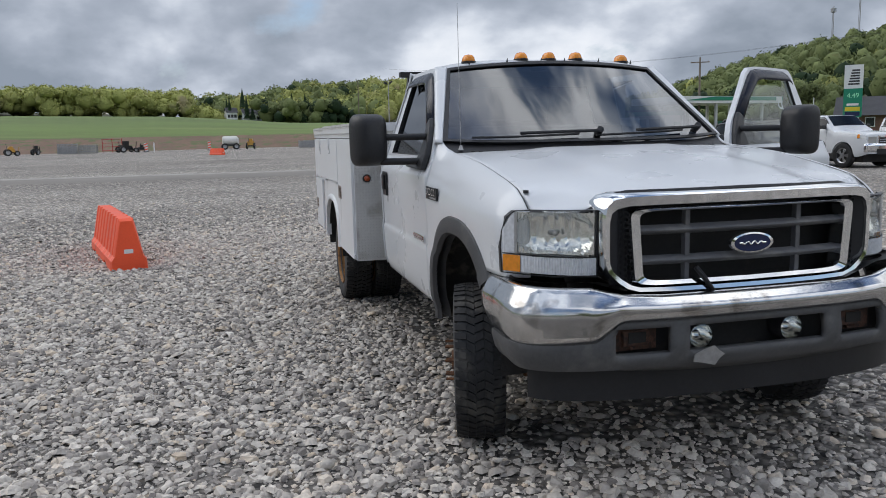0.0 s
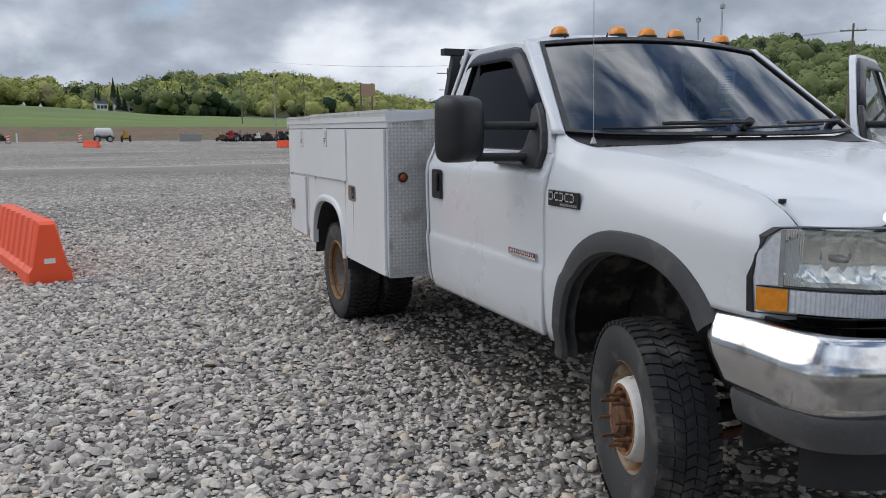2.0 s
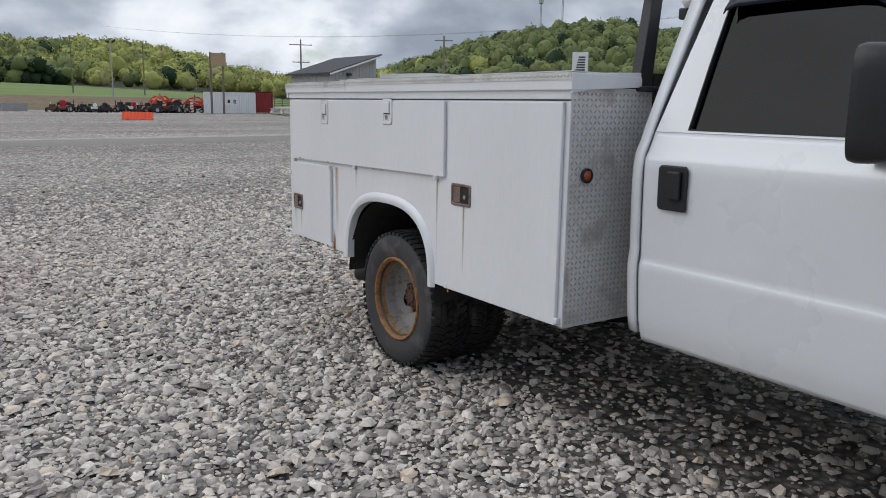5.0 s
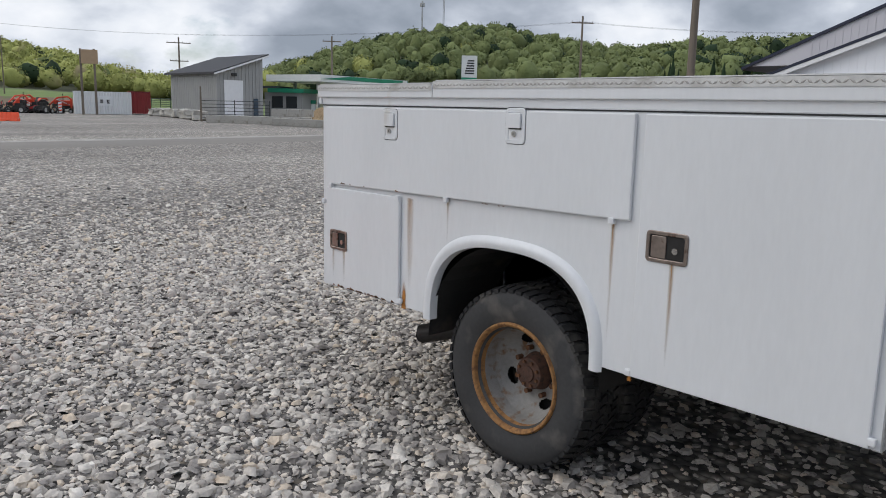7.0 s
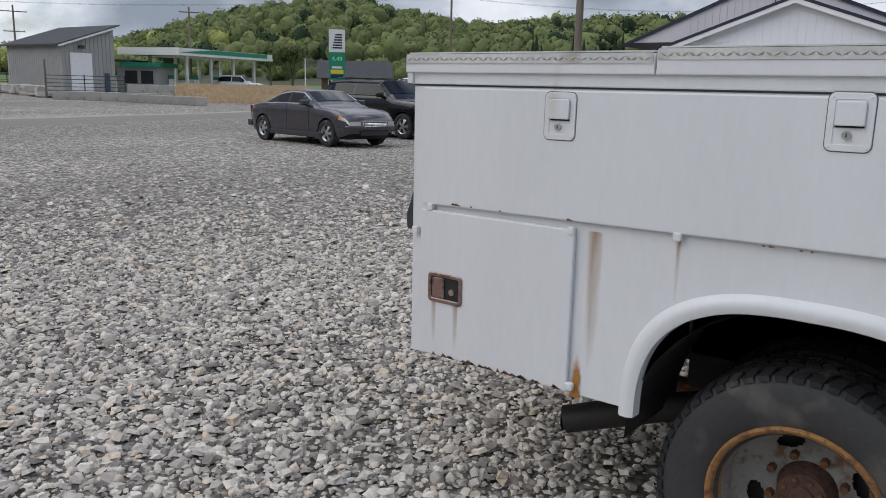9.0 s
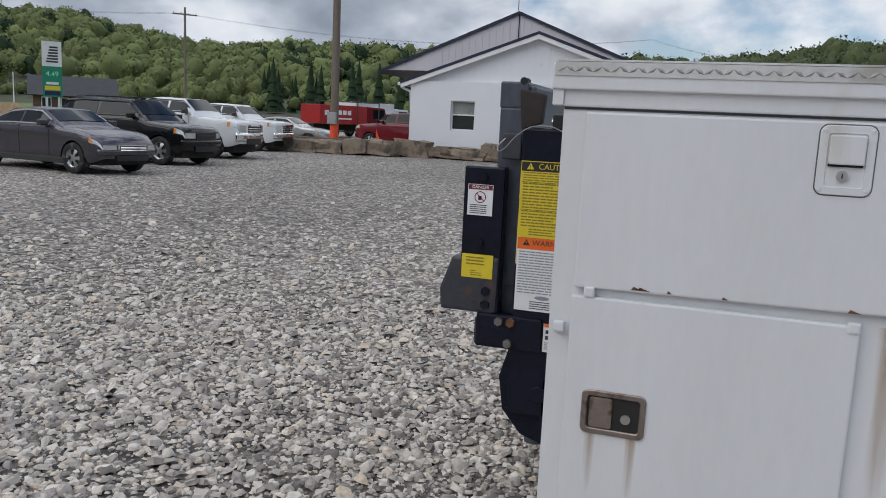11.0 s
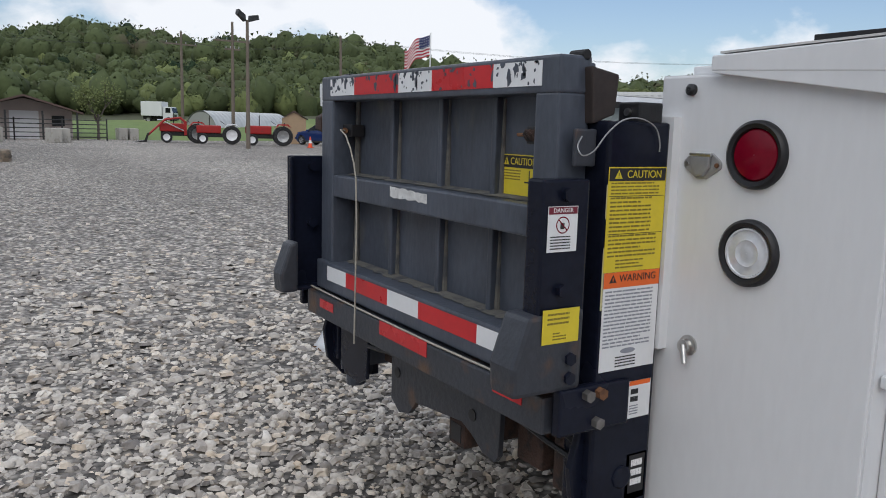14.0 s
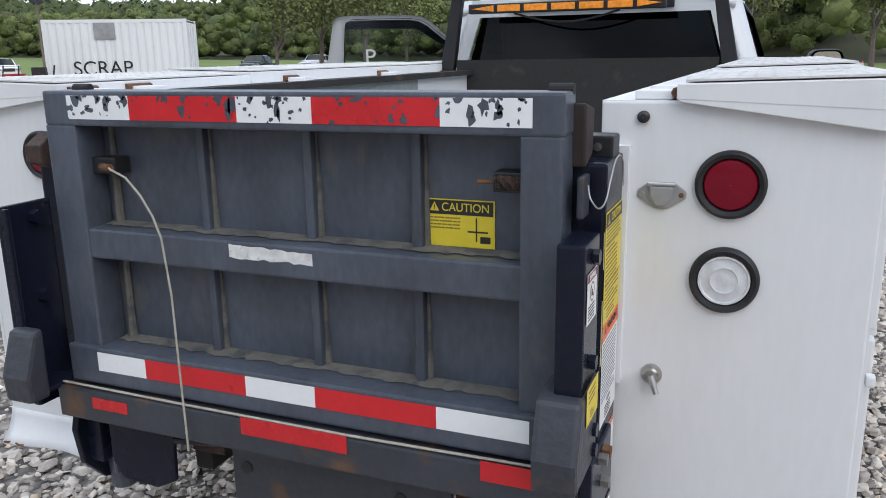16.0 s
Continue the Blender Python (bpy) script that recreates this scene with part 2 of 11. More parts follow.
WHITE_INK = mk("white print", (0.8, 0.8, 0.8), 0.5, var=0.05)
DARK_AMBER = mk("dark amber lens", (0.30, 0.06, 0.02), 0.2, var=0.2, scale=30)
AMBER = mk("amber lens", (0.75, 0.26, 0.02), 0.18, var=0.2, scale=30)
AMBER_DARK = mk("orange beacon lens", (0.80, 0.27, 0.02), 0.2, var=0.25, scale=60)
LENS_RED = mk("red lens", (0.17, 0.002, 0.014), 0.14, var=0.15, scale=80, spec=0.3)
LENS_CLEAR = mk("clear lens over a reflector", (0.66, 0.68, 0.71), 0.18, 0.2, var=0.12, scale=60)
REFLECTOR = mk("headlamp reflector", (0.72, 0.73, 0.72), 0.12, 1.0, var=0.1, scale=8)
LAMP_BOWL = mk("silvered lamp bowl", (0.86, 0.87, 0.86), 0.14, 0.75, var=0.08, scale=14)
BOLT = mk("weathered bolt steel", (0.22, 0.21, 0.20), 0.45, 0.7, var=0.3, scale=30)
LATCH = mk("tarnished latch steel", (0.30, 0.25, 0.22), 0.34, 0.8, var=0.3, scale=12, tint=(0.14, 0.08, 0.05), tint_at=0.55)
LUG = mk("worn tread lugs", (0.36, 0.35, 0.33), 0.5, 0.2, var=0.3, scale=20)
GLASS_WS = mk_glass("windscreen", (0.085, 0.105, 0.135), 0.12)
GLASS_TINT = mk_glass("tinted side glass", (0.012, 0.014, 0.018), 0.016)
GLASS_CLEAR = mk_glass("clear glass", (0.72, 0.78, 0.74), 0.05)
GLASS_LAMP = mk_glass("lamp glass", (0.93, 0.93, 0.90), 0.05)
INTERIOR = mk("grey cloth interior", (0.07, 0.068, 0.066), 0.9, var=0.2)
BLUE = mk("dark blue enamel", (0.012, 0.02, 0.07), 0.2, var=0.1)
ORANGE = mk("orange polyethylene", (0.90, 0.10, 0.03), 0.45, var=0.12, scale=2, tint=(0.62, 0.09, 0.04), tint_at=0.62, bump=0.05, bscale=40)
GREY_METAL = mk("galvanised grey", (0.36, 0.36, 0.36), 0.45, 0.6, var=0.25, scale=6)
ROPE = mk("dirty cable", (0.34, 0.32, 0.27), 0.8, var=0.3, scale=40)


# ---- mesh helpers ----
def part(name, bm, material, parent=None, label="", smooth=0.0, bevel=0.0, kind=""):
    me = bpy.data.meshes.new(name)
    bmesh.ops.recalc_face_normals(bm, faces=bm.faces[:])
    if bevel:
        es = [e for e in bm.edges if len(e.link_faces) == 2 and e.calc_face_angle(0) > 0.6]
        bmesh.ops.bevel(bm, geom=es, offset=bevel, segments=2, affect="EDGES", profile=0.6, clamp_overlap=True)
    if smooth:
        for f in bm.faces:
            f.smooth = True
        for e in bm.edges:
            if len(e.link_faces) == 2 and e.calc_face_angle(0) > smooth:
                e.smooth = False
    bm.to_mesh(me)
    bm.free()
    me.materials.append(material)
    ob = new(name, me)
    if parent:
        ob.parent = parent
        if not parent.parent:
            ob.matrix_parent_inverse = parent.matrix_basis.inverted()
    if label or kind:
        tagged(ob, label, kind=kind)
    return ob


def solid(ob, t, offset=-1.0):
    s = ob.modifiers.new("thickness", "SOLIDIFY")
    s.thickness, s.offset = t, offset
    return ob


def thing(name, label, category, at=(0, 0, 0), group=""):
    ob = new(name)
    ob.empty_display_size = 0.2
    ob.matrix_basis = Matrix.Translation(at)
    return tagged(ob, label, category, group)


def B():
    return bmesh.new()


def box(bm, x0, x1, y0, y1, z0, z1, m=None):
    vs = bmesh.ops.create_cube(bm, size=1)["verts"]
    for v in vs:
        v.co = Vector(((x0 + x1) / 2 + v.co.x * (x1 - x0), (y0 + y1) / 2 + v.co.y * (y1 - y0), (z0 + z1) / 2 + v.co.z * (z1 - z0)))
        if m:
            v.co = m @ v.co
    return bm


def rod(bm, a, b, r, r2=None, seg=12, caps=True):
    a, b = Vector(a), Vector(b)
    d = b - a
    m = Matrix.Translation((a + b) / 2) @ d.to_track_quat("Z", "Y").to_matrix().to_4x4()
    bmesh.ops.create_cone(bm, cap_ends=caps, segments=seg, radius1=r, radius2=r if r2 is None else r2, depth=d.length, matrix=m)
    return bm


def tube(bm, pts, r, seg=8):
    pts = [Vector(p) for p in pts]
    rings = []
    for i, p in enumerate(pts):
        d = (pts[min(i + 1, len(pts) - 1)] - pts[max(i - 1, 0)]).normalized()
        q = d.to_track_quat("Z", "Y")
        rings.append([bm.verts.new(p + q @ Vector((r * math.cos(2 * math.pi * k / seg), r * math.sin(2 * math.pi * k / seg), 0))) for k in range(seg)])
    for a, b in zip(rings, rings[1:]):
        for k in range(seg):
            bm.faces.new((a[k], a[(k + 1) % seg], b[(k + 1) % seg], b[k]))
    bm.faces.new(rings[0][::-1])
    bm.faces.new(rings[-1])
    return bm


def lathe(bm, prof, m=None, seg=48, skip=None, closed=False):
    """Turns a profile of (radius, height) round the z axis of m."""
    m = m or Matrix()
    rings = [[bm.verts.new(m @ Vector((r * math.cos(2 * math.pi * k / seg), r * math.sin(2 * math.pi * k / seg), h))) for k in range(seg)] for r, h in prof]
    pairs = list(zip(rings, rings[1:])) + ([(rings[-1], rings[0])] if closed else [])
    for i, (a, b) in enumerate(pairs):
        for k in range(seg):
            if not (skip and skip(i, k)):
                bm.faces.new((a[k], a[(k + 1) % seg], b[(k + 1) % seg], b[k]))
    return bm


def sheet(bm, fn, us, vs, keep=None):
    g = [[bm.verts.new(fn(u, v)) for v in vs] for u in us]
    for i in range(len(us) - 1):
        for j in range(len(vs) - 1):
            if keep is None or keep((us[i] + us[i + 1]) / 2, (vs[j] + vs[j + 1]) / 2):
                bm.faces.new((g[i][j], g[i + 1][j], g[i + 1][j + 1], g[i][j + 1]))
    return bm


def lin(a, b, n):
    return [a + (b - a) * i / (n - 1) for i in range(n)]


def prism(bm, pts, d):
    """A flat outline of 3D points, pushed out by the vector d."""
    d = Vector(d)
    a = [bm.verts.new(Vector(p)) for p in pts]
    b = [bm.verts.new(Vector(p) + d) for p in pts]
    bm.faces.new(a)
    bm.faces.new(b[::-1])
    for i in range(len(a)):
        j = (i + 1) % len(a)
        bm.faces.new((a[i], b[i], b[j], a[j]))
    return bm


def loops(bm, rings):
    vs = [[bm.verts.new(Vector(p)) for p in r] for r in rings]
    for a, b in zip(vs, vs[1:]):
        for i in range(len(a)):
            j = (i + 1) % len(a)
            bm.faces.new((a[i], a[j], b[j], b[i]))
    return bm


def pw(x, table):
    return float(np.interp(x, [t[0] for t in table], [t[1] for t in table]))


def words(text, size, m, material, parent, name="lettering", align="CENTER"):
    cu = bpy.data.curves.new(name, "FONT")
    cu.body, cu.size, cu.align_x, cu.align_y, cu.extrude = text, size, align, "CENTER", 0.0004
    cu.materials.append(material)
    ob = new(name, cu)
    ob.matrix_basis = m
    ob.parent = parent
    if not parent.parent:
        ob.matrix_parent_inverse = parent.matrix_basis.inverted()
    return ob


def facing(at, right, up):
    r, u = Vector(right).normalized(), Vector(up).normalized()
    n = r.cross(u)
    return Matrix.Translation(at) @ Matrix((r, u, n)).transposed().to_4x4()


def round_rect(cy, cz, w, h, r, n=6):
    """Outline of a rectangle with rounded corners, as (y, z) pairs."""
    out = []
    for a, b, t in ((1, 1, 0), (-1, 1, 1), (-1, -1, 2), (1, -1, 3)):
        for k in range(n + 1):
            q = math.pi / 2 * (t + k / n)
            out.append((cy + a * (w / 2 - r) + r * math.cos(q), cz + b * (h / 2 - r) + r * math.sin(q)))
    return out

# ---- the truck ----
truck = thing("utility_truck", "white utility truck with service body and folded lift gate", "truck", (0, 1.9, 0))
AX_F, AX_R, R_TYRE = 0.10, 3.71, 0.385


def side_x(z):
    """Half width of the cab at a height."""
    return pw(z, [(0.55, 0.945), (0.62, 0.968), (0.78, 0.982), (0.86, 0.985), (0.885, 0.976), (0.93, 0.978), (1.15, 0.985), (1.27, 0.984), (1.295, 0.968), (1.35, 0.943), (1.38, 0.932), (1.90, 0.760)])


def arch(y, cy, hw, h, z0, e):
    k = min(1.0, abs(y - cy) / hw)
    return z0 + h * (1 - k ** e) ** (1 / e)


def smooth_step(t):
    t = min(1.0, max(0.0, t))
    return t * t * (3 - 2 * t)


def hood_z(x, y):
    c = pw(y, [(-0.78, 1.235), (-0.70, 1.268), (-0.55, 1.300), (-0.2, 1.350), (0.2, 1.395), (0.62, 1.435)])
    k = abs(x) / 0.845
    drop = pw(y, [(-0.522, 0.108), (-0.465, 0.074), (-0.386, 0.044), (-0.261, 0.036), (-0.078, 0.024), (0.125, 0.013), (0.354, 0.014), (0.58, 0.019)])
    bulge = 0.012 * (1 / (1 + math.exp((abs(x) - 0.42) * 40)))
    return c - 0.012 - drop * k ** 3 + bulge


def nose_y(x):
    return -0.765 + 0.25 * (abs(x) / 0.86) ** 2.3


def lip_z(x):
    """Height of the hood's front edge, which steps up over the grille."""
    return pw(abs(x), [(0, 1.270), (0.5, 1.264), (0.565, 1.252), (0.60, 1.225), (0.628, 1.190), (0.66, 1.183), (0.845, 1.181)])


def hood_back(x):
    return 0.47 + 0.09 * (x / 0.85) ** 2


def build_hood():
    us, vs = lin(-0.845, 0.845, 61), [0, 0.012, 0.025, 0.04, 0.06, 0.08, 0.1] + lin(0.13, 1, 24)

    def f(u, v):
        y0 = nose_y(u)
        y = y0 + (hood_back(u) - y0) * v
        z = hood_z(u, y)
        if v < 0.1:
            z = lip_z(u) + (z - lip_z(u)) * math.sin(v / 0.1 * math.pi / 2) ** 0.8
        return Vector((u, y, z))

    hood = part("hood", sheet(B(), f, us, vs), CAB_WHITE, truck, smooth=0.7)
    solid(hood, 0.012, -1)
    gap = [Vector((u, f(u, 0).y - 0.004, f(u, 0).z - 0.006)) for u in lin(-0.845, 0.845, 45)]
    part("hood_gap", tube(B(), gap, 0.009, 6), INK, truck)
    part("hood_stop", rod(B(), (-0.826, -0.43, 1.250), (-0.826, -0.43, 1.262), 0.012, seg=12), INK, truck)
    # black cowl panel under the windscreen, which sweeps up to the pillars
    def c(u, v):
        y0 = hood_back(u) - 0.02
        y1 = 0.56 + 0.205 * (u / 0.875) ** 2
        k = abs(u) / 0.875
        z0 = hood_z(min(0.845, abs(u)), y0) - 0.016
        z1 = 1.436 + 0.018 * smooth_step((k - 0.75) / 0.25)
        return Vector((u, y0 + (y1 - y0) * v, z0 + (z1 - z0) * v ** 1.4 - 0.006 * math.sin(v * math.pi)))
    cowl = part("cowl_panel", sheet(B(), c, lin(-0.87, 0.87, 41), lin(0, 1, 8)), BLACK_PLASTIC, truck, smooth=0.6)
    bm = B()
    for i in range(38):
        x = -0.74 + 0.04 * i
        p = c(x, 0.55)
        box(bm, x - 0.006, x + 0.006, p.y - 0.03, p.y + 0.03, p.z - 0.002, p.z + 0.004)
    part("cowl_vent", bm, DARK, cowl)


FENDER_TOP = [(-0.525, 1.181), (-0.465, 1.226), (-0.386, 1.266), (-0.261, 1.294), (-0.078, 1.327), (0.125, 1.359), (0.354, 1.382), (0.578, 1.400), (0.67, 1.417), (0.74, 1.445), (0.80, 1.490)]


def build_fender(s):
    front, back = -0.525, 0.722
    us = sorted(set(lin(0, 1, 60) + [(0.13 + 0.475 * math.sin(a) - front) / (back - front) for a in lin(-1.57, 1.57, 26)]))

    def f(u, v):
        y = front + (back + 0.075 * smooth_step((v - 0.72) / 0.28) - front) * u
        zl = arch(y, 0.13, 0.475, 0.58, 0.45, 2.4) if abs(y - 0.13) < 0.474 else (0.55 if y > 0 else 0.90)
        if y < -0.27:
            zl = max(zl, 0.905)
        zt = pw(y, FENDER_TOP)
        hw = pw(y, [(-0.525, 0.852), (-0.50, 0.900), (-0.462, 0.940), (-0.40, 0.955), (-0.2, 0.972), (0.1, 0.985), (back, 0.985)])
        z = zl + (zt - zl) * (1 - (1 - min(v, 1.0)) ** 1.35)
        shoulder = 1.06
        k = max(0.0, (z - shoulder) / (zt - shoulder))
        top = 0.852 + 0.02 * smooth_step((y - 0.6) / 0.2)
        x = min(hw, side_x(min(z, 1.2)) - (0.985 - hw)) - (hw - top) * k ** 2.8
        return Vector((s * x, y, z))

    fd = part("fender", sheet(B(), f, us, lin(0, 1, 28)), CAB_WHITE, truck, smooth=0.6)
    solid(fd, 0.012, 0)
    part("fender_seam", tube(B(), [(s * 0.8485, y, pw(y, FENDER_TOP) - 0.001) for y in lin(-0.515, 0.56, 40)], 0.0035, 5), INK, fd)
    # grey flare round the wheel opening
    bm = B()
    angs = lin(0.045, math.pi * 0.80, 44)
    prof = [(0.0, 0.0), (0.012, 0.022), (0.05, 0.028), (0.088, 0.016), (0.095, 0.0), (0.095, -0.02), (0.0, -0.05)]

    def fl(a, j):
        o, out = prof[j]
        e = 2.4
        ca, sa = math.cos(a), math.sin(a)
        y = 0.13 + (0.455 + o * 0.9) * math.copysign(abs(ca) ** (2 / e), ca)
        z = 0.45 + (0.56 + o) * math.copysign(abs(sa) ** (2 / e), sa)
        hw = pw(y, [(-0.5, 0.925), (-0.40, 0.945), (-0.2, 0.972), (0.1, 0.985), (0.8, 0.985)])
        return Vector((s * (min(hw, side_x(min(z, 1.15)) + hw - 0.985) + out), y, z))

    sheet(bm, fl, angs, range(len(prof)))
    part("wheel_arch_flare", bm, FLARE, truck, "dark grey plastic flare", smooth=0.8)
    bm = B()
    lathe(bm, [(0.58, 0.0), (0.56, 0.36)], Matrix.Translation((s * 0.95, 0.13, 0.47)) @ Matrix.Rotation(-s * math.pi / 2, 4, "Y"), 32)
    bmesh.ops.bisect_plane(bm, geom=bm.verts[:] + bm.edges[:] + bm.faces[:], plane_co=(0, 0, 0.47), plane_no=(0, 0, -1), clear_outer=True)
    box(bm, min(s * 0.55, s * 0.57), max(s * 0.55, s * 0.57), -0.5, 0.75, 0.5, 1.1)
    part("wheel_well", bm, MUDDY, truck)


def loop_trap(tw, tz, bw, bz, y_of, n=64, e=7.0, lift=0.0):
    pts = []
    for i in range(n):
        a = 2 * math.pi * i / n
        ca, sa = math.cos(a), math.sin(a)
        u = math.copysign(abs(ca) ** (2 / e), ca)
        v = math.copysign(abs(sa) ** (2 / e), sa)
        z = (tz + bz) / 2 + v * (tz - bz) / 2
        hw = bw + (tw - bw) * (v + 1) / 2
        pts.append((u * hw, y_of(u * hw) + lift, z))
    return pts


GRILLE = [(0, 1.262), (0.2, 1.262), (0.40, 1.261), (0.55, 1.257), (0.600, 1.246), (0.624, 1.222), (0.632, 1.18), (0.632, 1.10), (0.632, 1.03), (0.630, 0.975), (0.618, 0.938), (0.58, 0.896), (0.54, 0.866), (0.50, 0.853), (0.35, 0.850), (0.15, 0.850), (0, 0.850)]


def grille_loop(inset, top, bottom, y_of, lift):
    """The outline of the grille, drawn in by inset at its sides, between two heights."""
    k = (0.632 - inset) / 0.632
    half = [(x * k, bottom + (z - 0.850) / 0.412 * (top - bottom)) for x, z in GRILLE]
    pts = half + [(-x, z) for x, z in half[-2:0:-1]]
    return [(x, y_of(x) + lift, z) for x, z in pts]


def build_grille():
    def gy(x):
        return -0.80 + 0.058 * (abs(x) / 0.62) ** 2.2
    g = part("grille_surround", loops(B(), [grille_loop(0.0, 1.262, 0.850, gy, 0.12), grille_loop(0.003, 1.259, 0.853, gy, 0.0), grille_loop(0.012, 1.248, 0.864, gy, -0.020), grille_loop(0.030, 1.212, 0.880, gy, -0.016), grille_loop(0.040, 1.199, 0.890, gy, 0.05)]), CHROME, truck, "chrome grille surround", smooth=0.9)
    part("grille_ring", loops(B(), [loop_trap(0.528, 1.199, 0.505, 0.884, gy, e=14, lift=0.03), loop_trap(0.522, 1.196, 0.498, 0.890, gy, e=14, lift=-0.014), loop_trap(0.482, 1.186, 0.462, 0.906, gy, e=14, lift=-0.006), loop_trap(0.474, 1.180, 0.455, 0.912, gy, e=14, lift=0.06)]), CHROME, g, "chrome inner ring", smooth=0.9)
    for s in (-1, 1):
        part("vent_pocket", sheet(B(), lambda u, v, s=s: Vector((s * (0.505 + 0.095 * u), gy(0.55) + 0.035 - 0.03 * u, 0.885 + 0.32 * v)), lin(0, 1, 3), lin(0, 1, 3)), BLACK_PLASTIC, g)
    for z0, z1 in ((1.085, 1.125), (0.962, 1.002)):
        part("grille_bar", sheet(B(), lambda u, v, z0=z0, z1=z1: Vector((u, gy(u) + 0.012 + 0.035 * abs(v) ** 2, (z0 + z1) / 2 + v * (z1 - z0) / 2)), lin(-0.475, 0.475, 24), lin(-1, 1, 7)), GREY_PLASTIC, g, smooth=1.0)
    for x in (-0.26, 0.26):
        part("grille_divider", box(B(), x - 0.01, x + 0.01, gy(x) + 0.03, gy(x) + 0.06, 0.90, 1.19), GREY_PLASTIC, g)
    # dark slab behind the bars, radiator and its shade as one colour
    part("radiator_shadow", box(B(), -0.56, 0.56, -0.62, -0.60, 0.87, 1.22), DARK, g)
    # honeycomb side vents
    for s in (-1, 1):
        bm = B()
        for i in range(4):
            for j in range(13):
                x = s * (0.522 + 0.02 * i)
                z = 0.905 + 0.0225 * j + (0.011 if i % 2 else 0)
                lathe(bm, [(0.0115, -0.008), (0.0115, 0.0), (0.0085, 0.0), (0.0085, -0.008)], Matrix.Translation((x + s * 0.002, gy(x) + 0.016, z)) @ Matrix.Rotation(math.pi / 2, 4, "X"), 6)
        part("honeycomb_vent", bm, BLACK_PLASTIC, g)
    oval = [(0.0, 0.0), (0.78, 0.0), (0.86, 0.006), (1.0, 0.004), (1.02, -0.012)]
    m = Matrix.Translation((0, -0.815, 1.041)) @ Matrix.Rotation(math.pi / 2, 4, "X") @ Matrix.Diagonal((0.098, 0.042, 1, 1))
    em = part("emblem", lathe(B(), [(r, h) for r, h in oval[2:]], m, 40), CHROME, g, "chrome rim", smooth=0.8)
    part("emblem_field", lathe(B(), [(0.001, 0.004), (0.87, 0.004)], m, 40), BLUE, em)
    part("emblem_script", tube(B(), [(-0.062 + 0.0041 * k, -0.8225, 1.041 + 0.006 * math.sin(k * 0.84) * math.sin(math.pi * k / 30)) for k in range(31)], 0.0034, 6), CHROME, em)
    part("dangling_strap", tube(B(), [(-0.25 + 0.012 * k, -0.81 - 0.012 * k * (8 - k) / 16, 0.955 - 0.016 * k) for k in range(8)], 0.011, 8), BLACK_PLASTIC, truck)


def plan(th):
    k = abs(math.sin(th))
    x = (1.02 * k ** 0.8 - 0.03 * k ** 40) * (1 if th > 0 else -1)
    return x, -0.42 - 0.48 * abs(math.cos(th)) ** 0.45


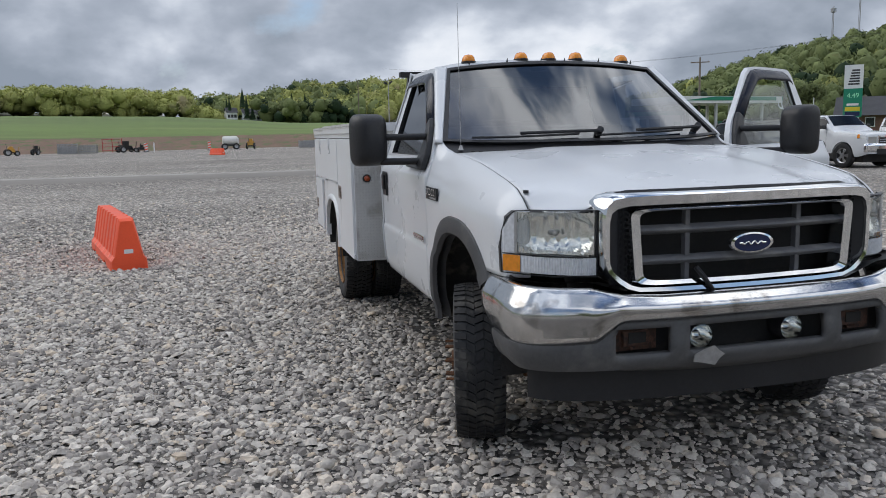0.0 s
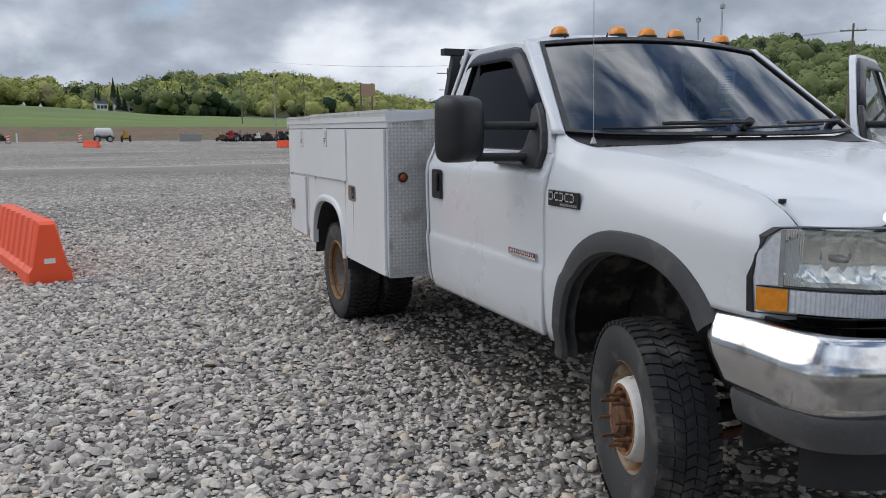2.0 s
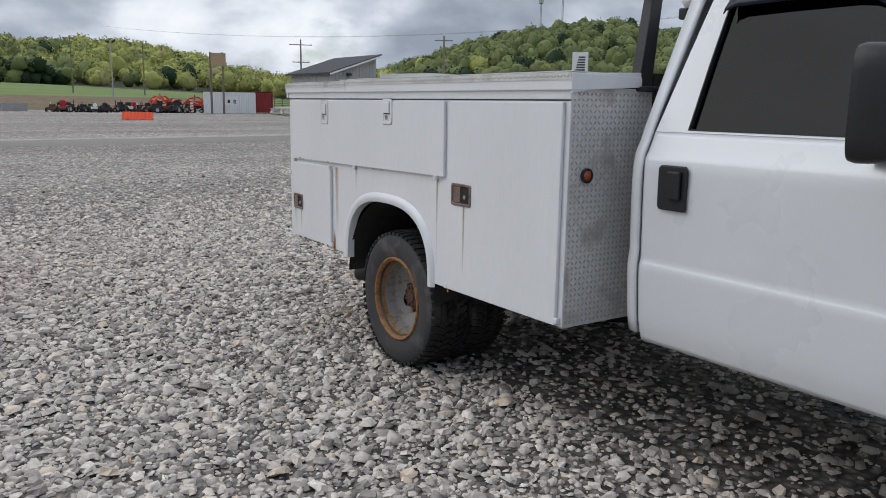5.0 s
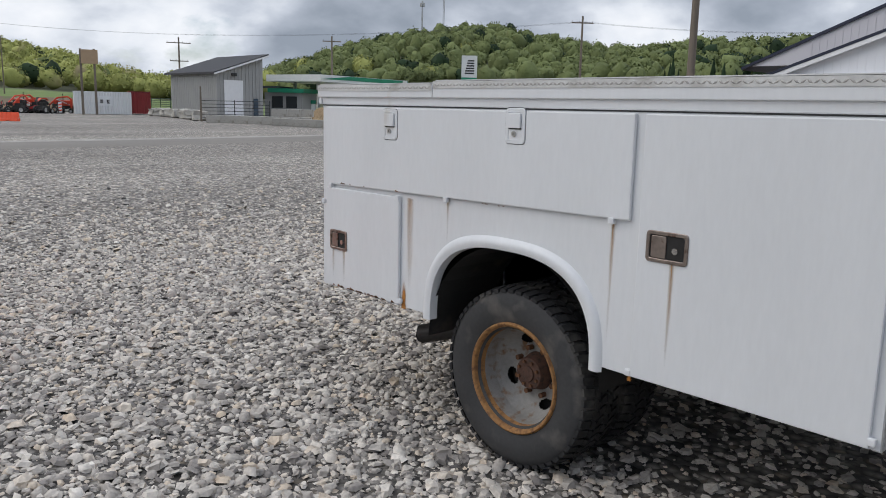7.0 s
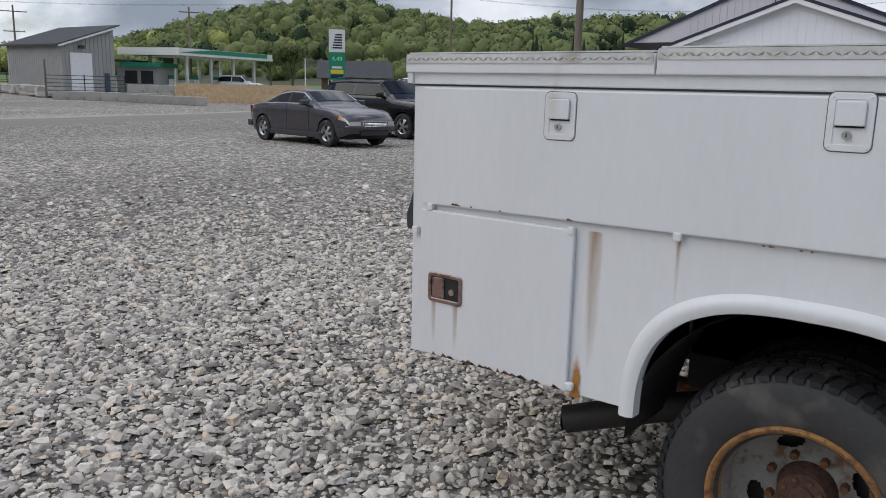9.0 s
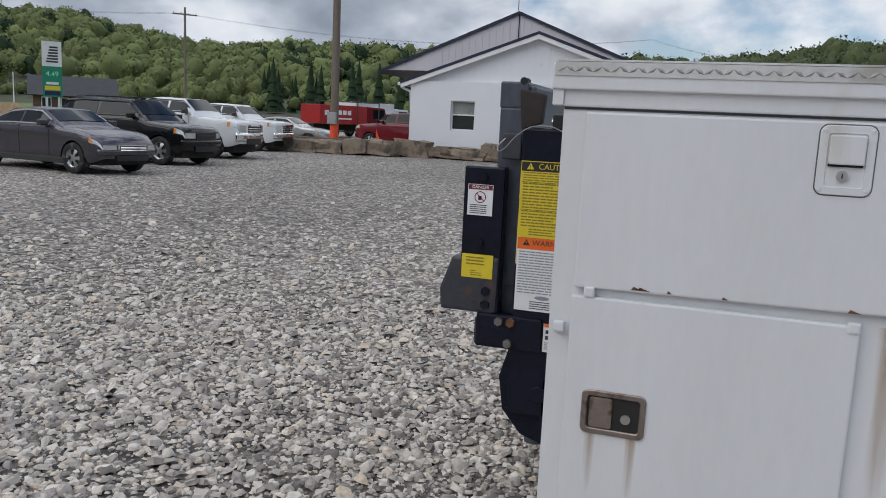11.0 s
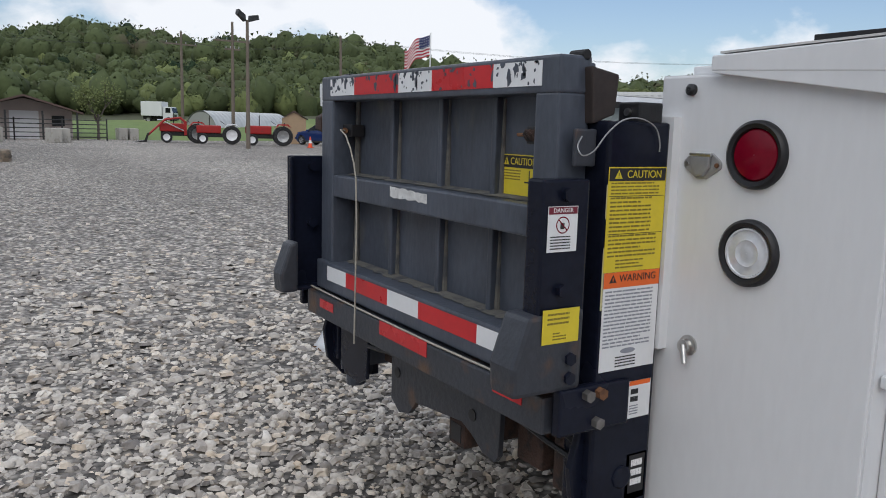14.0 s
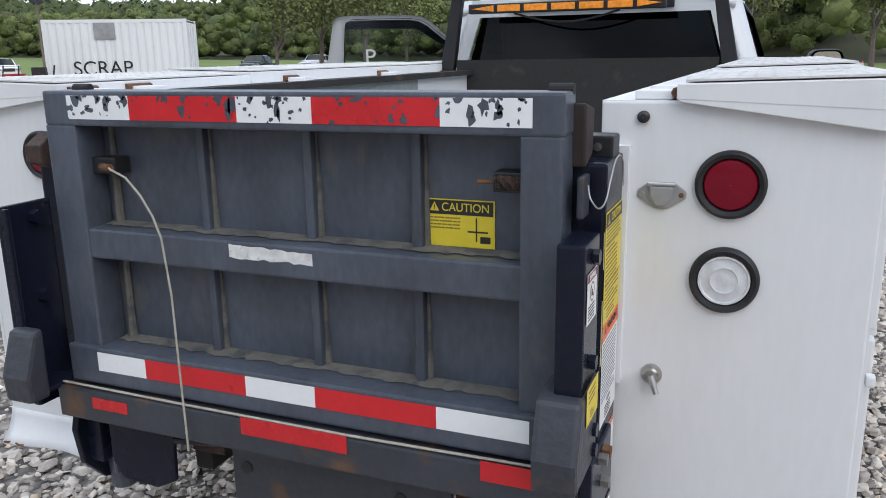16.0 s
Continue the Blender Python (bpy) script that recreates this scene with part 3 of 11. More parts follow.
def build_bumper():
    th = sorted(set(lin(-math.pi / 2, math.pi / 2, 121) + lin(-1.57, -1.40, 12) + lin(1.40, 1.57, 12)))

    def low(x):
        return pw(abs(x), [(0.60, 0.768), (0.70, 0.690), (1.03, 0.668)])

    def chrome(t, v):
        x, y = plan(t)
        n = Vector((x * 0.75, y + 0.42, 0)).normalized() if abs(t) < 1.5 else Vector((math.copysign(1, t), 0, 0))
        top = pw(abs(x), [(0.45, 0.862), (0.62, 0.872), (0.75, 0.902), (1.03, 0.906)])
        z = top + (low(x) - top) * v
        out = pw(v, [(0, -0.058), (0.03, -0.040), (0.30, -0.002), (0.36, 0.006), (0.55, 0.012), (1, -0.008)])
        back = 0.14 * abs(math.sin(t)) ** 40 * (1 - 0.8 * v)
        return Vector((x, y + back, z)) + n * out
    bmp = part("bumper", sheet(B(), chrome, th, [0, 0.03, 0.1, 0.2, 0.3, 0.36, 0.45, 0.55, 0.7, 0.85, 1]), DUSTY_CHROME, truck, "dented chrome front bumper", smooth=0.9)
    solid(bmp, 0.006)

    def val(t, z):
        x, y = plan(t)
        n = Vector((x * 0.6, y + 0.42, 0)).normalized()
        out = pw(z, [(0.54, -0.06), (0.60, -0.02), (0.66, -0.004), (0.80, -0.022)])
        zz = z if z < 0.79 else low(x) + 0.012
        if z < 0.56:
            zz = z + 0.05 * min(1, abs(x) / 0.9) ** 2 - 0.0
        return Vector((x, y, min(zz, low(x) + 0.012))) + n * out

    def keep(t, z):
        x, _ = plan(t)
        ax = abs(x)
        return not (0.63 < z < 0.738 and (ax < 0.315 or 0.40 < ax < 0.62))
    zs = [0.54, 0.57, 0.60, 0.63, 0.655, 0.68, 0.71, 0.738, 0.76, 0.80]
    vl = part("bumper_valance", sheet(B(), val, th, zs, keep), VALANCE, truck, "scuffed grey plastic valance", smooth=0.7)
    solid(vl, 0.03)
    # black sheet put in for the shaded gap over the bumper
    part("bumper_filler", sheet(B(), lambda t, v: Vector((plan(t)[0] * 0.93, plan(t)[1] + 0.075 + 0.10 * v, 0.862 + 0.055 * min(1, max(0, abs(plan(t)[0]) - 0.5) / 0.2) - 0.02 * v)), lin(-1.5, 1.5, 60), [0, 0.5, 1]), BLACK_PLASTIC, truck, smooth=0.7)
    part("air_dam", sheet(B(), lambda t, z: Vector((plan(t)[0] * 0.92, plan(t)[1] + 0.09, z)), lin(-1.25, 1.25, 40), [0.425, 0.50, 0.58]), BLACK_PLASTIC, truck, smooth=0.7)
    part("bumper_backing", box(B(), -0.75, 0.75, -0.74, -0.72, 0.56, 0.80), DARK, truck)
    # small grey dented metal mount on the valance by the fog lamp
    bm = B()
    k = [bm.verts.new((-0.23 + 0.068 * math.cos(a) * r, -0.888 - 0.004 * r, 0.612 + 0.036 * math.sin(a) * r)) for a, r in ((0, 1), (0.7, 0.8), (1.3, 1.1), (2.1, 0.8), (2.9, 1.0), (3.6, 1.2), (4.3, 0.9), (5.0, 1.2), (5.7, 0.8))]
    bm.faces.new(k)
    solid(part("torn_patch", bm, mk("dented grey mount metal", (0.26, 0.25, 0.24), 0.7, var=0.3, scale=25), vl), 0.004, 1)
    for s in (-1, 1):
        fx = -0.225 if s < 0 else 0.20
        m = Matrix.Translation((fx, -0.80, 0.672)) @ Matrix.Rotation(math.pi / 2, 4, "X")
        bm = B()
        lathe(bm, [(0.0, -0.05), (0.03, -0.045), (0.046, -0.01), (0.05, 0.02)], m, 28)
        fog = part("fog_lamp", bm, REFLECTOR, truck, smooth=1.2)
        part("lens", lathe(B(), [(0.001, 0.038), (0.03, 0.034), (0.05, 0.02)], m, 28), GLASS_LAMP, fog, smooth=1.2)
        part("housing", lathe(B(), [(0.052, 0.022), (0.056, 0.015), (0.056, -0.06)], m, 28), BLACK_PLASTIC, fog, smooth=0.8)
        bm = B()
        cx = s * 0.51
        box(bm, cx - 0.10, cx + 0.10, -0.79, -0.775, 0.632, 0.736)
        box(bm, cx - 0.055, cx + 0.055, -0.81, -0.79, 0.655, 0.715)
        rod(bm, (cx - 0.075, -0.80, 0.718), (cx - 0.075, -0.788, 0.718), 0.009)
        rod(bm, (cx - 0.02, -0.815, 0.645), (cx - 0.02, -0.79, 0.645), 0.007)
        part("tow_hook_bracket", bm, HUB_RUST, truck, "rusty tow hook bracket", bevel=0.004)
        part("license_hole", box(B(), cx - 0.035, cx + 0.04, -0.816, -0.812, 0.668, 0.71), DARK, truck)


def build_headlamp(s):
    def hy(x):
        return -0.715 + 0.235 * ((abs(x) - 0.63) / 0.30) ** 2.0
    def quad(x0, x1, zb, zt, lift, n=12):
        return lambda u, v: Vector((s * (x0 + (x1 - x0) * u), hy(x0 + (x1 - x0) * u) + lift, zb(u) + (zt(u) - zb(u)) * v))
    top = lambda u: 1.186 - 0.010 * u - 0.05 * max(0, u - 0.8) / 0.2
    hl = part("headlamp", sheet(B(), quad(0.634, 0.945, lambda u: 0.925, lambda u: 1.19 - 0.05 * max(0, u - 0.85) / 0.15, 0.075), lin(0, 1, 14), lin(0, 1, 8)), LAMP_BOWL, truck, smooth=0.8)
    part("surround", loops(B(), [[(s * x, hy(x) + d, z) for x, z in ((0.634 + o, 0.925 + o), (0.78, 0.925 + o), (0.86, 0.925 + o), (0.945 - o, 0.925 + o), (0.949 - o, 1.03), (0.944 - o, 1.10), (0.930 - o, 1.158), (0.908 - o, 1.184 - o), (0.86, 1.190 - o), (0.74, 1.192 - o), (0.634 + o, 1.192 - o))] for o, d in ((-0.002, 0.03), (-0.002, 0.0), (0.001, 0.0), (0.001, 0.012))]), BLACK_PLASTIC, hl)
    # faceted reflector bowl with a bulb
    front = quad(0.642, 0.898, lambda u: 1.014, lambda u: 1.182, 0.010)

    def bowl(u, v):
        k = min(1.0, abs((u - 0.52) / 0.50) ** 2.6 + abs((v - 0.5) / 0.52) ** 2.6)
        fold = abs((u * 7.0) % 1.0 - 0.5) * (0.030 if u < 0.62 else 0.016)
        return front(u, v) + Vector((0, 0.060 * (1 - k) ** 0.45 + fold * (1 - k), 0.008 * math.sin(v * 9) * (1 - k)))
    part("reflector", sheet(B(), bowl, lin(0, 1, 43), lin(0, 1, 17)), LAMP_BOWL, hl, "bright faceted reflector", smooth=0.3)
    m = Matrix.Translation(front(0.52, 0.5) + Vector((0, 0.04, 0))) @ Matrix.Rotation(math.pi / 2, 4, "X")
    part("bulb", lathe(B(), [(0.001, 0.026), (0.009, 0.022), (0.012, 0.0), (0.012, -0.04)], m, 16), GREY_METAL, hl, smooth=1)
    part("lens", sheet(B(), quad(0.640, 0.902, lambda u: 1.010, lambda u: 1.184, 0.0), lin(0, 1, 14), lin(0, 1, 6)), GLASS_LAMP, hl, smooth=1)
    bm = B()
    for k in range(7):
        x = 0.872 + 0.004 * k
        tube(bm, [(s * x, hy(x) + 0.002, z) for z in (1.014, 1.18)], 0.0011, 4)
    part("lens_fluting", bm, LENS_CLEAR, hl, "moulded flutes of the lens", kind="stuff")
    part("lamp_gap", sheet(B(), quad(0.636, 0.944, lambda u: 1.005, lambda u: 1.009, -0.002), lin(0, 1, 14), lin(0, 1, 2)), BLACK_PLASTIC, hl)
    part("lens_edge", sheet(B(), quad(0.902, 0.909, lambda u: 1.010, lambda u: 1.182, -0.001), lin(0, 1, 2), lin(0, 1, 5)), GREY_METAL, hl)
    part("side_marker_lens", sheet(B(), quad(0.910, 0.940, lambda u: 1.012, lambda u: 1.174 - 0.075 * u * u, -0.002), lin(0, 1, 8), lin(0, 1, 5)), LENS_CLEAR, hl, smooth=1)
    bm = B()
    sheet(bm, quad(0.640, 0.893, lambda u: 0.934, lambda u: 1.003, -0.004), lin(0, 1, 60), lin(0, 1, 3))
    for i, v in enumerate(bm.verts):
        v.co.y -= 0.003 * ((i // 3) % 2)
    part("turn_lens", bm, LENS_CLEAR, hl)
    part("amber_lens", sheet(B(), quad(0.894, 0.944, lambda u: 0.934, lambda u: 1.003 , -0.004), lin(0, 1, 7), lin(0, 1, 3)), AMBER, hl, "amber corner lens", smooth=1)


def build_cab():
    def roof(u, v):
        y = 1.265 + 0.05 * (u / 0.75) ** 2 + (0.86 - 0.05 * (u / 0.75) ** 2) * v
        k = abs(u) / 0.755
        z = 1.972 - 0.056 * k ** 4 - 0.030 * (max(0, 0.22 - v) / 0.22) ** 2 - 0.05 * (max(0, v - 0.86) / 0.14) ** 2
        return Vector((u, y, z))
    rf = part("roof", sheet(B(), roof, lin(-0.755, 0.755, 31), lin(0, 1, 16)), CAB_WHITE, truck, smooth=0.7)
    solid(rf, 0.03)
    for x in (-0.525, -0.178, 0.012, 0.202, 0.54):
        y, z = 1.362 + 0.02 * (x / 0.5) ** 2, 1.962 - 0.056 * (abs(x) / 0.755) ** 4
        m = Matrix.Translation((x, y, z)) @ Matrix.Diagonal((1, 1.35, 1, 1))
        lamp = part("roof_lamp", lathe(B(), [(0.042, 0.0), (0.041, 0.016), (0.036, 0.034), (0.024, 0.047), (0.001, 0.052)], m, 20), AMBER, truck, "amber clearance lamp", smooth=1.2)
        part("base", lathe(B(), [(0.046, -0.006), (0.046, 0.008), (0.040, 0.010)], m, 20), BLACK_PLASTIC, lamp)
    bm = B()
    for x in (-0.55, -0.30, -0.07, 0.09, 0.33, 0.56):
        part("roof_nozzle", rod(B(), (x, 1.285, 1.945 - 0.05 * (abs(x) / 0.755) ** 4), (x, 1.277, 1.968 - 0.05 * (abs(x) / 0.755) ** 4), 0.006, 0.002, 6), INK, truck)

    def wz(v):
        return 1.440 + (1.942 - 1.440) * v

    def ws(u, v, lift=0.0):
        hw = 0.872 + (0.690 - 0.872) * v
        x = u * hw
        y = (0.555 + 0.205 * u * u) * (1 - v) + (1.255 + 0.05 * u * u) * v
        return Vector((x, y - lift, wz(v) + 0.02 * u ** 4 * (1 - v) - 0.040 * u * u * v + lift * 0.6))
    part("windscreen", sheet(B(), ws, lin(-0.97, 0.97, 24), lin(0.02, 0.97, 14)), GLASS_WS, truck, "dark windscreen reflecting clouds", smooth=1)
    bm = B()
    ring = lambda k, l: [ws(u, v, l) for u, v in [(-k + 2 * k * i / 16, 1 - 0.0 if k == 1 else 0.965) for i in range(17)] + [(k, (1 if k == 1 else 0.965) - i / 10) for i in range(1, 10)] + [(k - 2 * k * i / 16, 0.0 if k == 1 else 0.03) for i in range(17)] + [(-k, i / 10) for i in range(1, 10)]]
    loops(bm, [ring(1, 0.0), ring(1, 0.012), ring(0.972, 0.010), ring(0.972, -0.01)])
    part("windscreen_seal", bm, BLACK_PLASTIC, truck, smooth=0.7)
    for s in (-1, 1):
        def ap(u, v, s=s):
            a = ws(s * 1.0, v, 0.004)
            z = a.z + 0.004
            b = Vector((s * (side_x(max(z, 1.38)) + 0.003), pw(z, [(1.38, 0.745), (1.46, 0.800), (1.53, 0.865), (1.72, 1.095), (1.865, 1.265), (1.91, 1.335)]), z - 0.006))
            p = a.lerp(b, u)
            p += Vector((s * 0.010, -0.004, 0.004)) * math.sin(u * math.pi)
            return p
        solid(part("windscreen_pillar", sheet(B(), ap, lin(0, 1, 10), lin(-0.02, 1.02, 22)), CAB_WHITE, truck, smooth=0.8), 0.010, 0)
        # strip behind the door
        def cr(u, v, s=s):
            z = 0.585 + (1.93 - 0.585) * v
            a = math.pi / 2 * u
            lean = 0.10 * max(0, (z - 1.38) / 0.52)
            return Vector((s * (side_x(min(z, 1.9)) - 0.085 * (1 - math.cos(a))), 2.062 - lean * 0.75 + (0.085) * math.sin(a) + lean * 0.3 * u, z))
        solid(part("cab_corner", sheet(B(), cr, lin(0, 1, 8), lin(0, 1, 26)), CAB_WHITE, truck, smooth=0.7), 0.012, 1)
        part("sill", box(B(), min(s * 0.84, s * 0.90), max(s * 0.84, s * 0.90), 0.74, 2.10, 0.565, 0.62), CAB_WHITE, truck, bevel=0.02)
    # back wall of the cab round the rear window
    def bw(u, v):
        z = 0.60 + 1.33 * v
        x = u * (side_x(min(z, 1.9)) - 0.08)
        return Vector((x, 2.145 - 0.03 * max(0, (z - 1.38) / 0.52), z))
    solid(part("cab_back", sheet(B(), bw, lin(-1, 1, 21), lin(0, 1, 29), lambda u, v: not (abs(u) < 0.86 and 0.66 < v < 0.93)), CAB_WHITE, truck), 0.02)
    part("rear_window", sheet(B(), lambda u, v: bw(u, v) + Vector((0, -0.008, 0)), lin(-0.88, 0.88, 8), lin(0.64, 0.95, 4)), GLASS_TINT, truck, "dark tinted rear window")
    # inside
    bm = B()
    box(bm, -0.84, 0.84, 0.75, 1.05, 1.05, 1.36)
    box(bm, 0.28, 0.62, 0.90, 1.06, 1.33, 1.40)
    part("dashboard", bm, INTERIOR, truck, bevel=0.03)
    part("steering_wheel", lathe(B(), [(0.19 + 0.014 * math.cos(a), 0.014 * math.sin(a)) for a in lin(0, 5.6, 9)], Matrix.Translation((0.45, 1.12, 1.30)) @ Matrix.Rotation(radians(-60), 4, "X"), 32, closed=True), BLACK_PLASTIC, truck, smooth=1)
    bm = B()
    box(bm, -0.82, 0.82, 1.45, 1.95, 0.85, 1.08)
    box(bm, -0.82, 0.82, 1.85, 2.05, 1.0, 1.55)
    part("bench_seat", bm, INTERIOR, truck, bevel=0.05)
    part("cab_floor", box(B(), -0.86, 0.86, 0.70, 2.10, 0.58, 0.62), DARK, truck)
    part("firewall", box(B(), -0.85, 0.85, 0.66, 0.70, 0.58, 1.40), DARK, truck)
    # wipers
    for x0, x1, yo in ((-0.72, -0.12, 0.0), (-0.02, 0.60, 0.01)):
        bm = B()
        def wp(x, l=0.016):
            u = x / 0.87
            return ws(u, 0.045 + 0.03 * (x - x0) / (x1 - x0) + yo, l)
        tube(bm, [wp(x) for x in lin(x0, x1, 10)], 0.007, 6)
        tube(bm, [wp(x, 0.04) + Vector((0, -0.01, 0.004 * math.sin((x - x0) * 5))) for x in lin(x0 + 0.25, x1 + 0.12, 8)], 0.010, 6)
        rod(bm, wp(x1 + 0.12, 0.0), wp(x1 + 0.12, 0.05), 0.02)
        part("wiper", bm, BLACK_PLASTIC, truck)
    bm = B()
    rod(bm, (-0.80, 0.64, 1.415), (-0.80, 0.64, 1.440), 0.015, 0.006)
    tube(bm, [(-0.80, 0.64, 1.435), (-0.798, 0.655, 1.80), (-0.795, 0.675, 2.20)], 0.0016, 5)
    part("antenna", bm, GREY_METAL, truck)


def build_door(s, open_angle):
    hinge = Vector((s * 0.975, 0.735, 0))
    m = Matrix.Translation(hinge) @ Matrix.Rotation(-s * radians(open_angle), 4, "Z") @ Matrix.Translation(-hinge)
    y0, y1 = 0.735, 2.055

    def edge(z):
        return y0 + 0.035 * max(0, (0.9 - z) / 0.33) ** 2

    def low(u, z):
        y = edge(z) + (y1 - edge(z)) * u
        return m @ Vector((s * (side_x(z) + 0.002), y, z))
    zs = [0.552, 0.57, 0.60, 0.64, 0.70, 0.78, 0.84, 0.86, 0.872, 0.885, 0.90, 0.95, 1.05, 1.15, 1.22, 1.265, 1.28, 1.295, 1.32, 1.35, 1.372]
    door = part("cab_door", sheet(B(), low, [0, 0.012] + lin(0.03, 0.97, 16) + [0.988, 1], zs), CAB_WHITE, truck, "open driver door" if open_angle else "", smooth=0.5)
    solid(door, 0.05, 1 if s > 0 else -1)
    outer = [(0.752, 1.372), (0.80, 1.45), (0.865, 1.53), (1.095, 1.72), (1.262, 1.862), (1.33, 1.898), (1.42, 1.908), (1.65, 1.908), (1.88, 1.905), (1.93, 1.895), (1.955, 1.86), (2.00, 1.64), (2.052, 1.372)]
    inner = [(0.80, 1.380), (0.845, 1.455), (0.915, 1.538), (1.135, 1.718), (1.288, 1.836), (1.35, 1.868), (1.42, 1.878), (1.63, 1.878), (1.83, 1.875), (1.865, 1.864), (1.875, 1.84), (1.892, 1.62), (1.905, 1.380)]
    P = lambda y, z, d=0.0: m @ Vector((s * (side_x(z) + d), y, z))
    bm = B()
    loops(bm, [[P(y, z, -0.03) for y, z in outer], [P(y, z, 0.004) for y, z in outer], [P(y, z, 0.004) for y, z in inner], [P(y, z, -0.03) for y, z in inner]])
    part("window_frame", bm, CAB_WHITE, door, smooth=0.6)
    bm = B()
    bm.faces.new([bm.verts.new(P(y, z, -0.012)) for y, z in inner])
    part("side_window", bm, GLASS_CLEAR if open_angle else GLASS_TINT, door, "clear door glass" if open_angle else "dark tinted door glass")
    bm = B()
    shr = [((y - 1.5) * 0.985 + 1.5, (z - 1.62) * 0.98 + 1.62) for y, z in inner]
    loops(bm, [[P(y, z, 0.006) for y, z in inner], [P(y, z, 0.007) for y, z in shr], [P(y, z, -0.012) for y, z in shr]])
    part("window_seal", bm, BLACK_PLASTIC, door)
    # wind deflector over the glass
    vis = inner[2:11]
    bm = B()
    g = []
    for i, (y, z) in enumerate(vis):
        dn = (0.050, -0.008) if i < 2 else (0.045, -0.035) if i == 2 else (0.01, -0.055) if i == 3 else (0.0, -0.058)
        if i > 7:
            dn = (-0.004, -0.045)
        g.append((P(y - 0.012, z + 0.012, 0.006), P(y, z, 0.018), P(y + dn[0] * 0.6, z + dn[1] * 0.6, 0.034), P(y + dn[0], z + dn[1], 0.036)))
    vs = [[bm.verts.new(p) for p in r] for r in g]
    for a, b in zip(vs, vs[1:]):
        for k in range(3):
            bm.faces.new((a[k], b[k], b[k + 1], a[k + 1]))
    solid(part("wind_deflector", bm, NAVY, door, "smoked wind deflector", smooth=0.9), 0.004)
    bm = B()
    q = [m @ Vector((s * (side_x(z) + 0.006), y, z)) for y, z in ((1.845, 1.088), (1.965, 1.088), (1.975, 1.10), (1.975, 1.242), (1.963, 1.254), (1.855, 1.254), (1.843, 1.242))]
    prism(bm, q, m.to_3x3() @ Vector((s * 0.012, 0, 0)))
    hd = part("door_handle", bm, BLACK_PLASTIC, door, bevel=0.006)
    part("door_handle", box(B(), *sorted((s * 1.003, s * 1.018)), 1.865, 1.925, 1.13, 1.235, m), BLACK_PLASTIC, door, bevel=0.008)
    # mirror
    sail = [(0.785, 1.304), (0.792, 1.39), (0.835, 1.465), (0.90, 1.545), (0.965, 1.600), (1.00, 1.565), (0.955, 1.47), (0.965, 1.395), (1.02, 1.348), (1.20, 1.330), (1.215, 1.312)]
    bm = B()
    prism(bm, [P(y, z, 0.002) for y, z in sail], m.to_3x3() @ Vector((s * 0.035, 0, 0)))
    part("mirror_base", bm, BLACK_PLASTIC, door, bevel=0.012)
    bm = B()
    for z, zz, r in ((1.492, 1.492, 0.02), (1.352, 1.352, 0.021)):
        tube(bm, [m @ Vector((s * x, y, z)) for x, y in ((0.93, 0.91), (1.00, 0.93), (1.10, 0.975), (1.18, 1.01))], r, 10)
    part("mirror_arm", bm, BLACK_PLASTIC, door, smooth=0.9)
    bm = B()
    mm = m @ Matrix.Translation((s * 1.235, 1.025, 1.478)) @ Matrix.Rotation(s * radians(-12), 4, "Z")
    nz = 16
    rings = []
    for k in range(11):
        d = -0.075 + 0.16 * k / 10
        g = [0.93, 1.0, 1.0, 0.99, 0.97, 0.94, 0.89, 0.82, 0.72, 0.57, 0.32][::-1][k]
        ring = []
        for i in range(28):
            a = 2 * math.pi * i / 28
            ca, sa = math.cos(a), math.sin(a)
            e = 5.0
            ring.append(mm @ Vector((0.104 * g ** 0.6 * math.copysign(abs(ca) ** (2 / e), ca), d, 0.152 * g ** 0.42 * math.copysign(abs(sa) ** (2 / e), sa))))
        rings.append(ring)
    loops(bm, rings)
    bm.faces.new(list(bm.verts)[:28])
    part("mirror_head", bm, BLACK_PLASTIC, door, "black tow mirror head", smooth=0.9)
    bm = B()
    bm.faces.new([bm.verts.new(mm @ Vector((0.085 * math.copysign(abs(math.cos(a)) ** 0.4, math.cos(a)), 0.086, 0.138 * math.copysign(abs(math.sin(a)) ** 0.4, math.sin(a))))) for a in lin(0, 2 * math.pi, 29)[:-1]])
    part("mirror_glass", bm, mk("mirror silver", (0.85, 0.86, 0.87), 0.03, 1.0, var=0.02), door)
    if open_angle:
        part("door_card", sheet(B(), lambda u, v: m @ Vector((s * (side_x(0.62 + 0.72 * v) - 0.055), y0 + 0.03 + 1.26 * u, 0.62 + 0.72 * v)), lin(0, 1, 6), lin(0, 1, 6)), INTERIOR, door)
        words("P", 0.16, m @ facing((s * (side_x(1.62) - 0.02), 1.70, 1.62), (0, -1, 0), (-s * 0.33, 0, 1)), WHITE_INK, door, "chalk_mark")
    else:
        for (yy, zz, w, h, mat, nm) in ((0.92, 0.910, 0.26, 0.036, RED, "engine_badge"),):
            bd = part(nm, box(B(), *sorted((s * 0.984, s * 0.991)), yy - w / 2, yy + w / 2, zz - h / 2, zz + h / 2), CHROME, door, "red and chrome badge", bevel=0.003)
            part("badge_field", box(B(), *sorted((s * 0.991, s * 0.9925)), yy - w / 2 + 0.006, yy + w / 2 - 0.006, zz - h / 2 + 0.014, zz + h / 2 - 0.004), mk("dark red badge", (0.15, 0.02, 0.02), 0.4), door)
            bm = B()
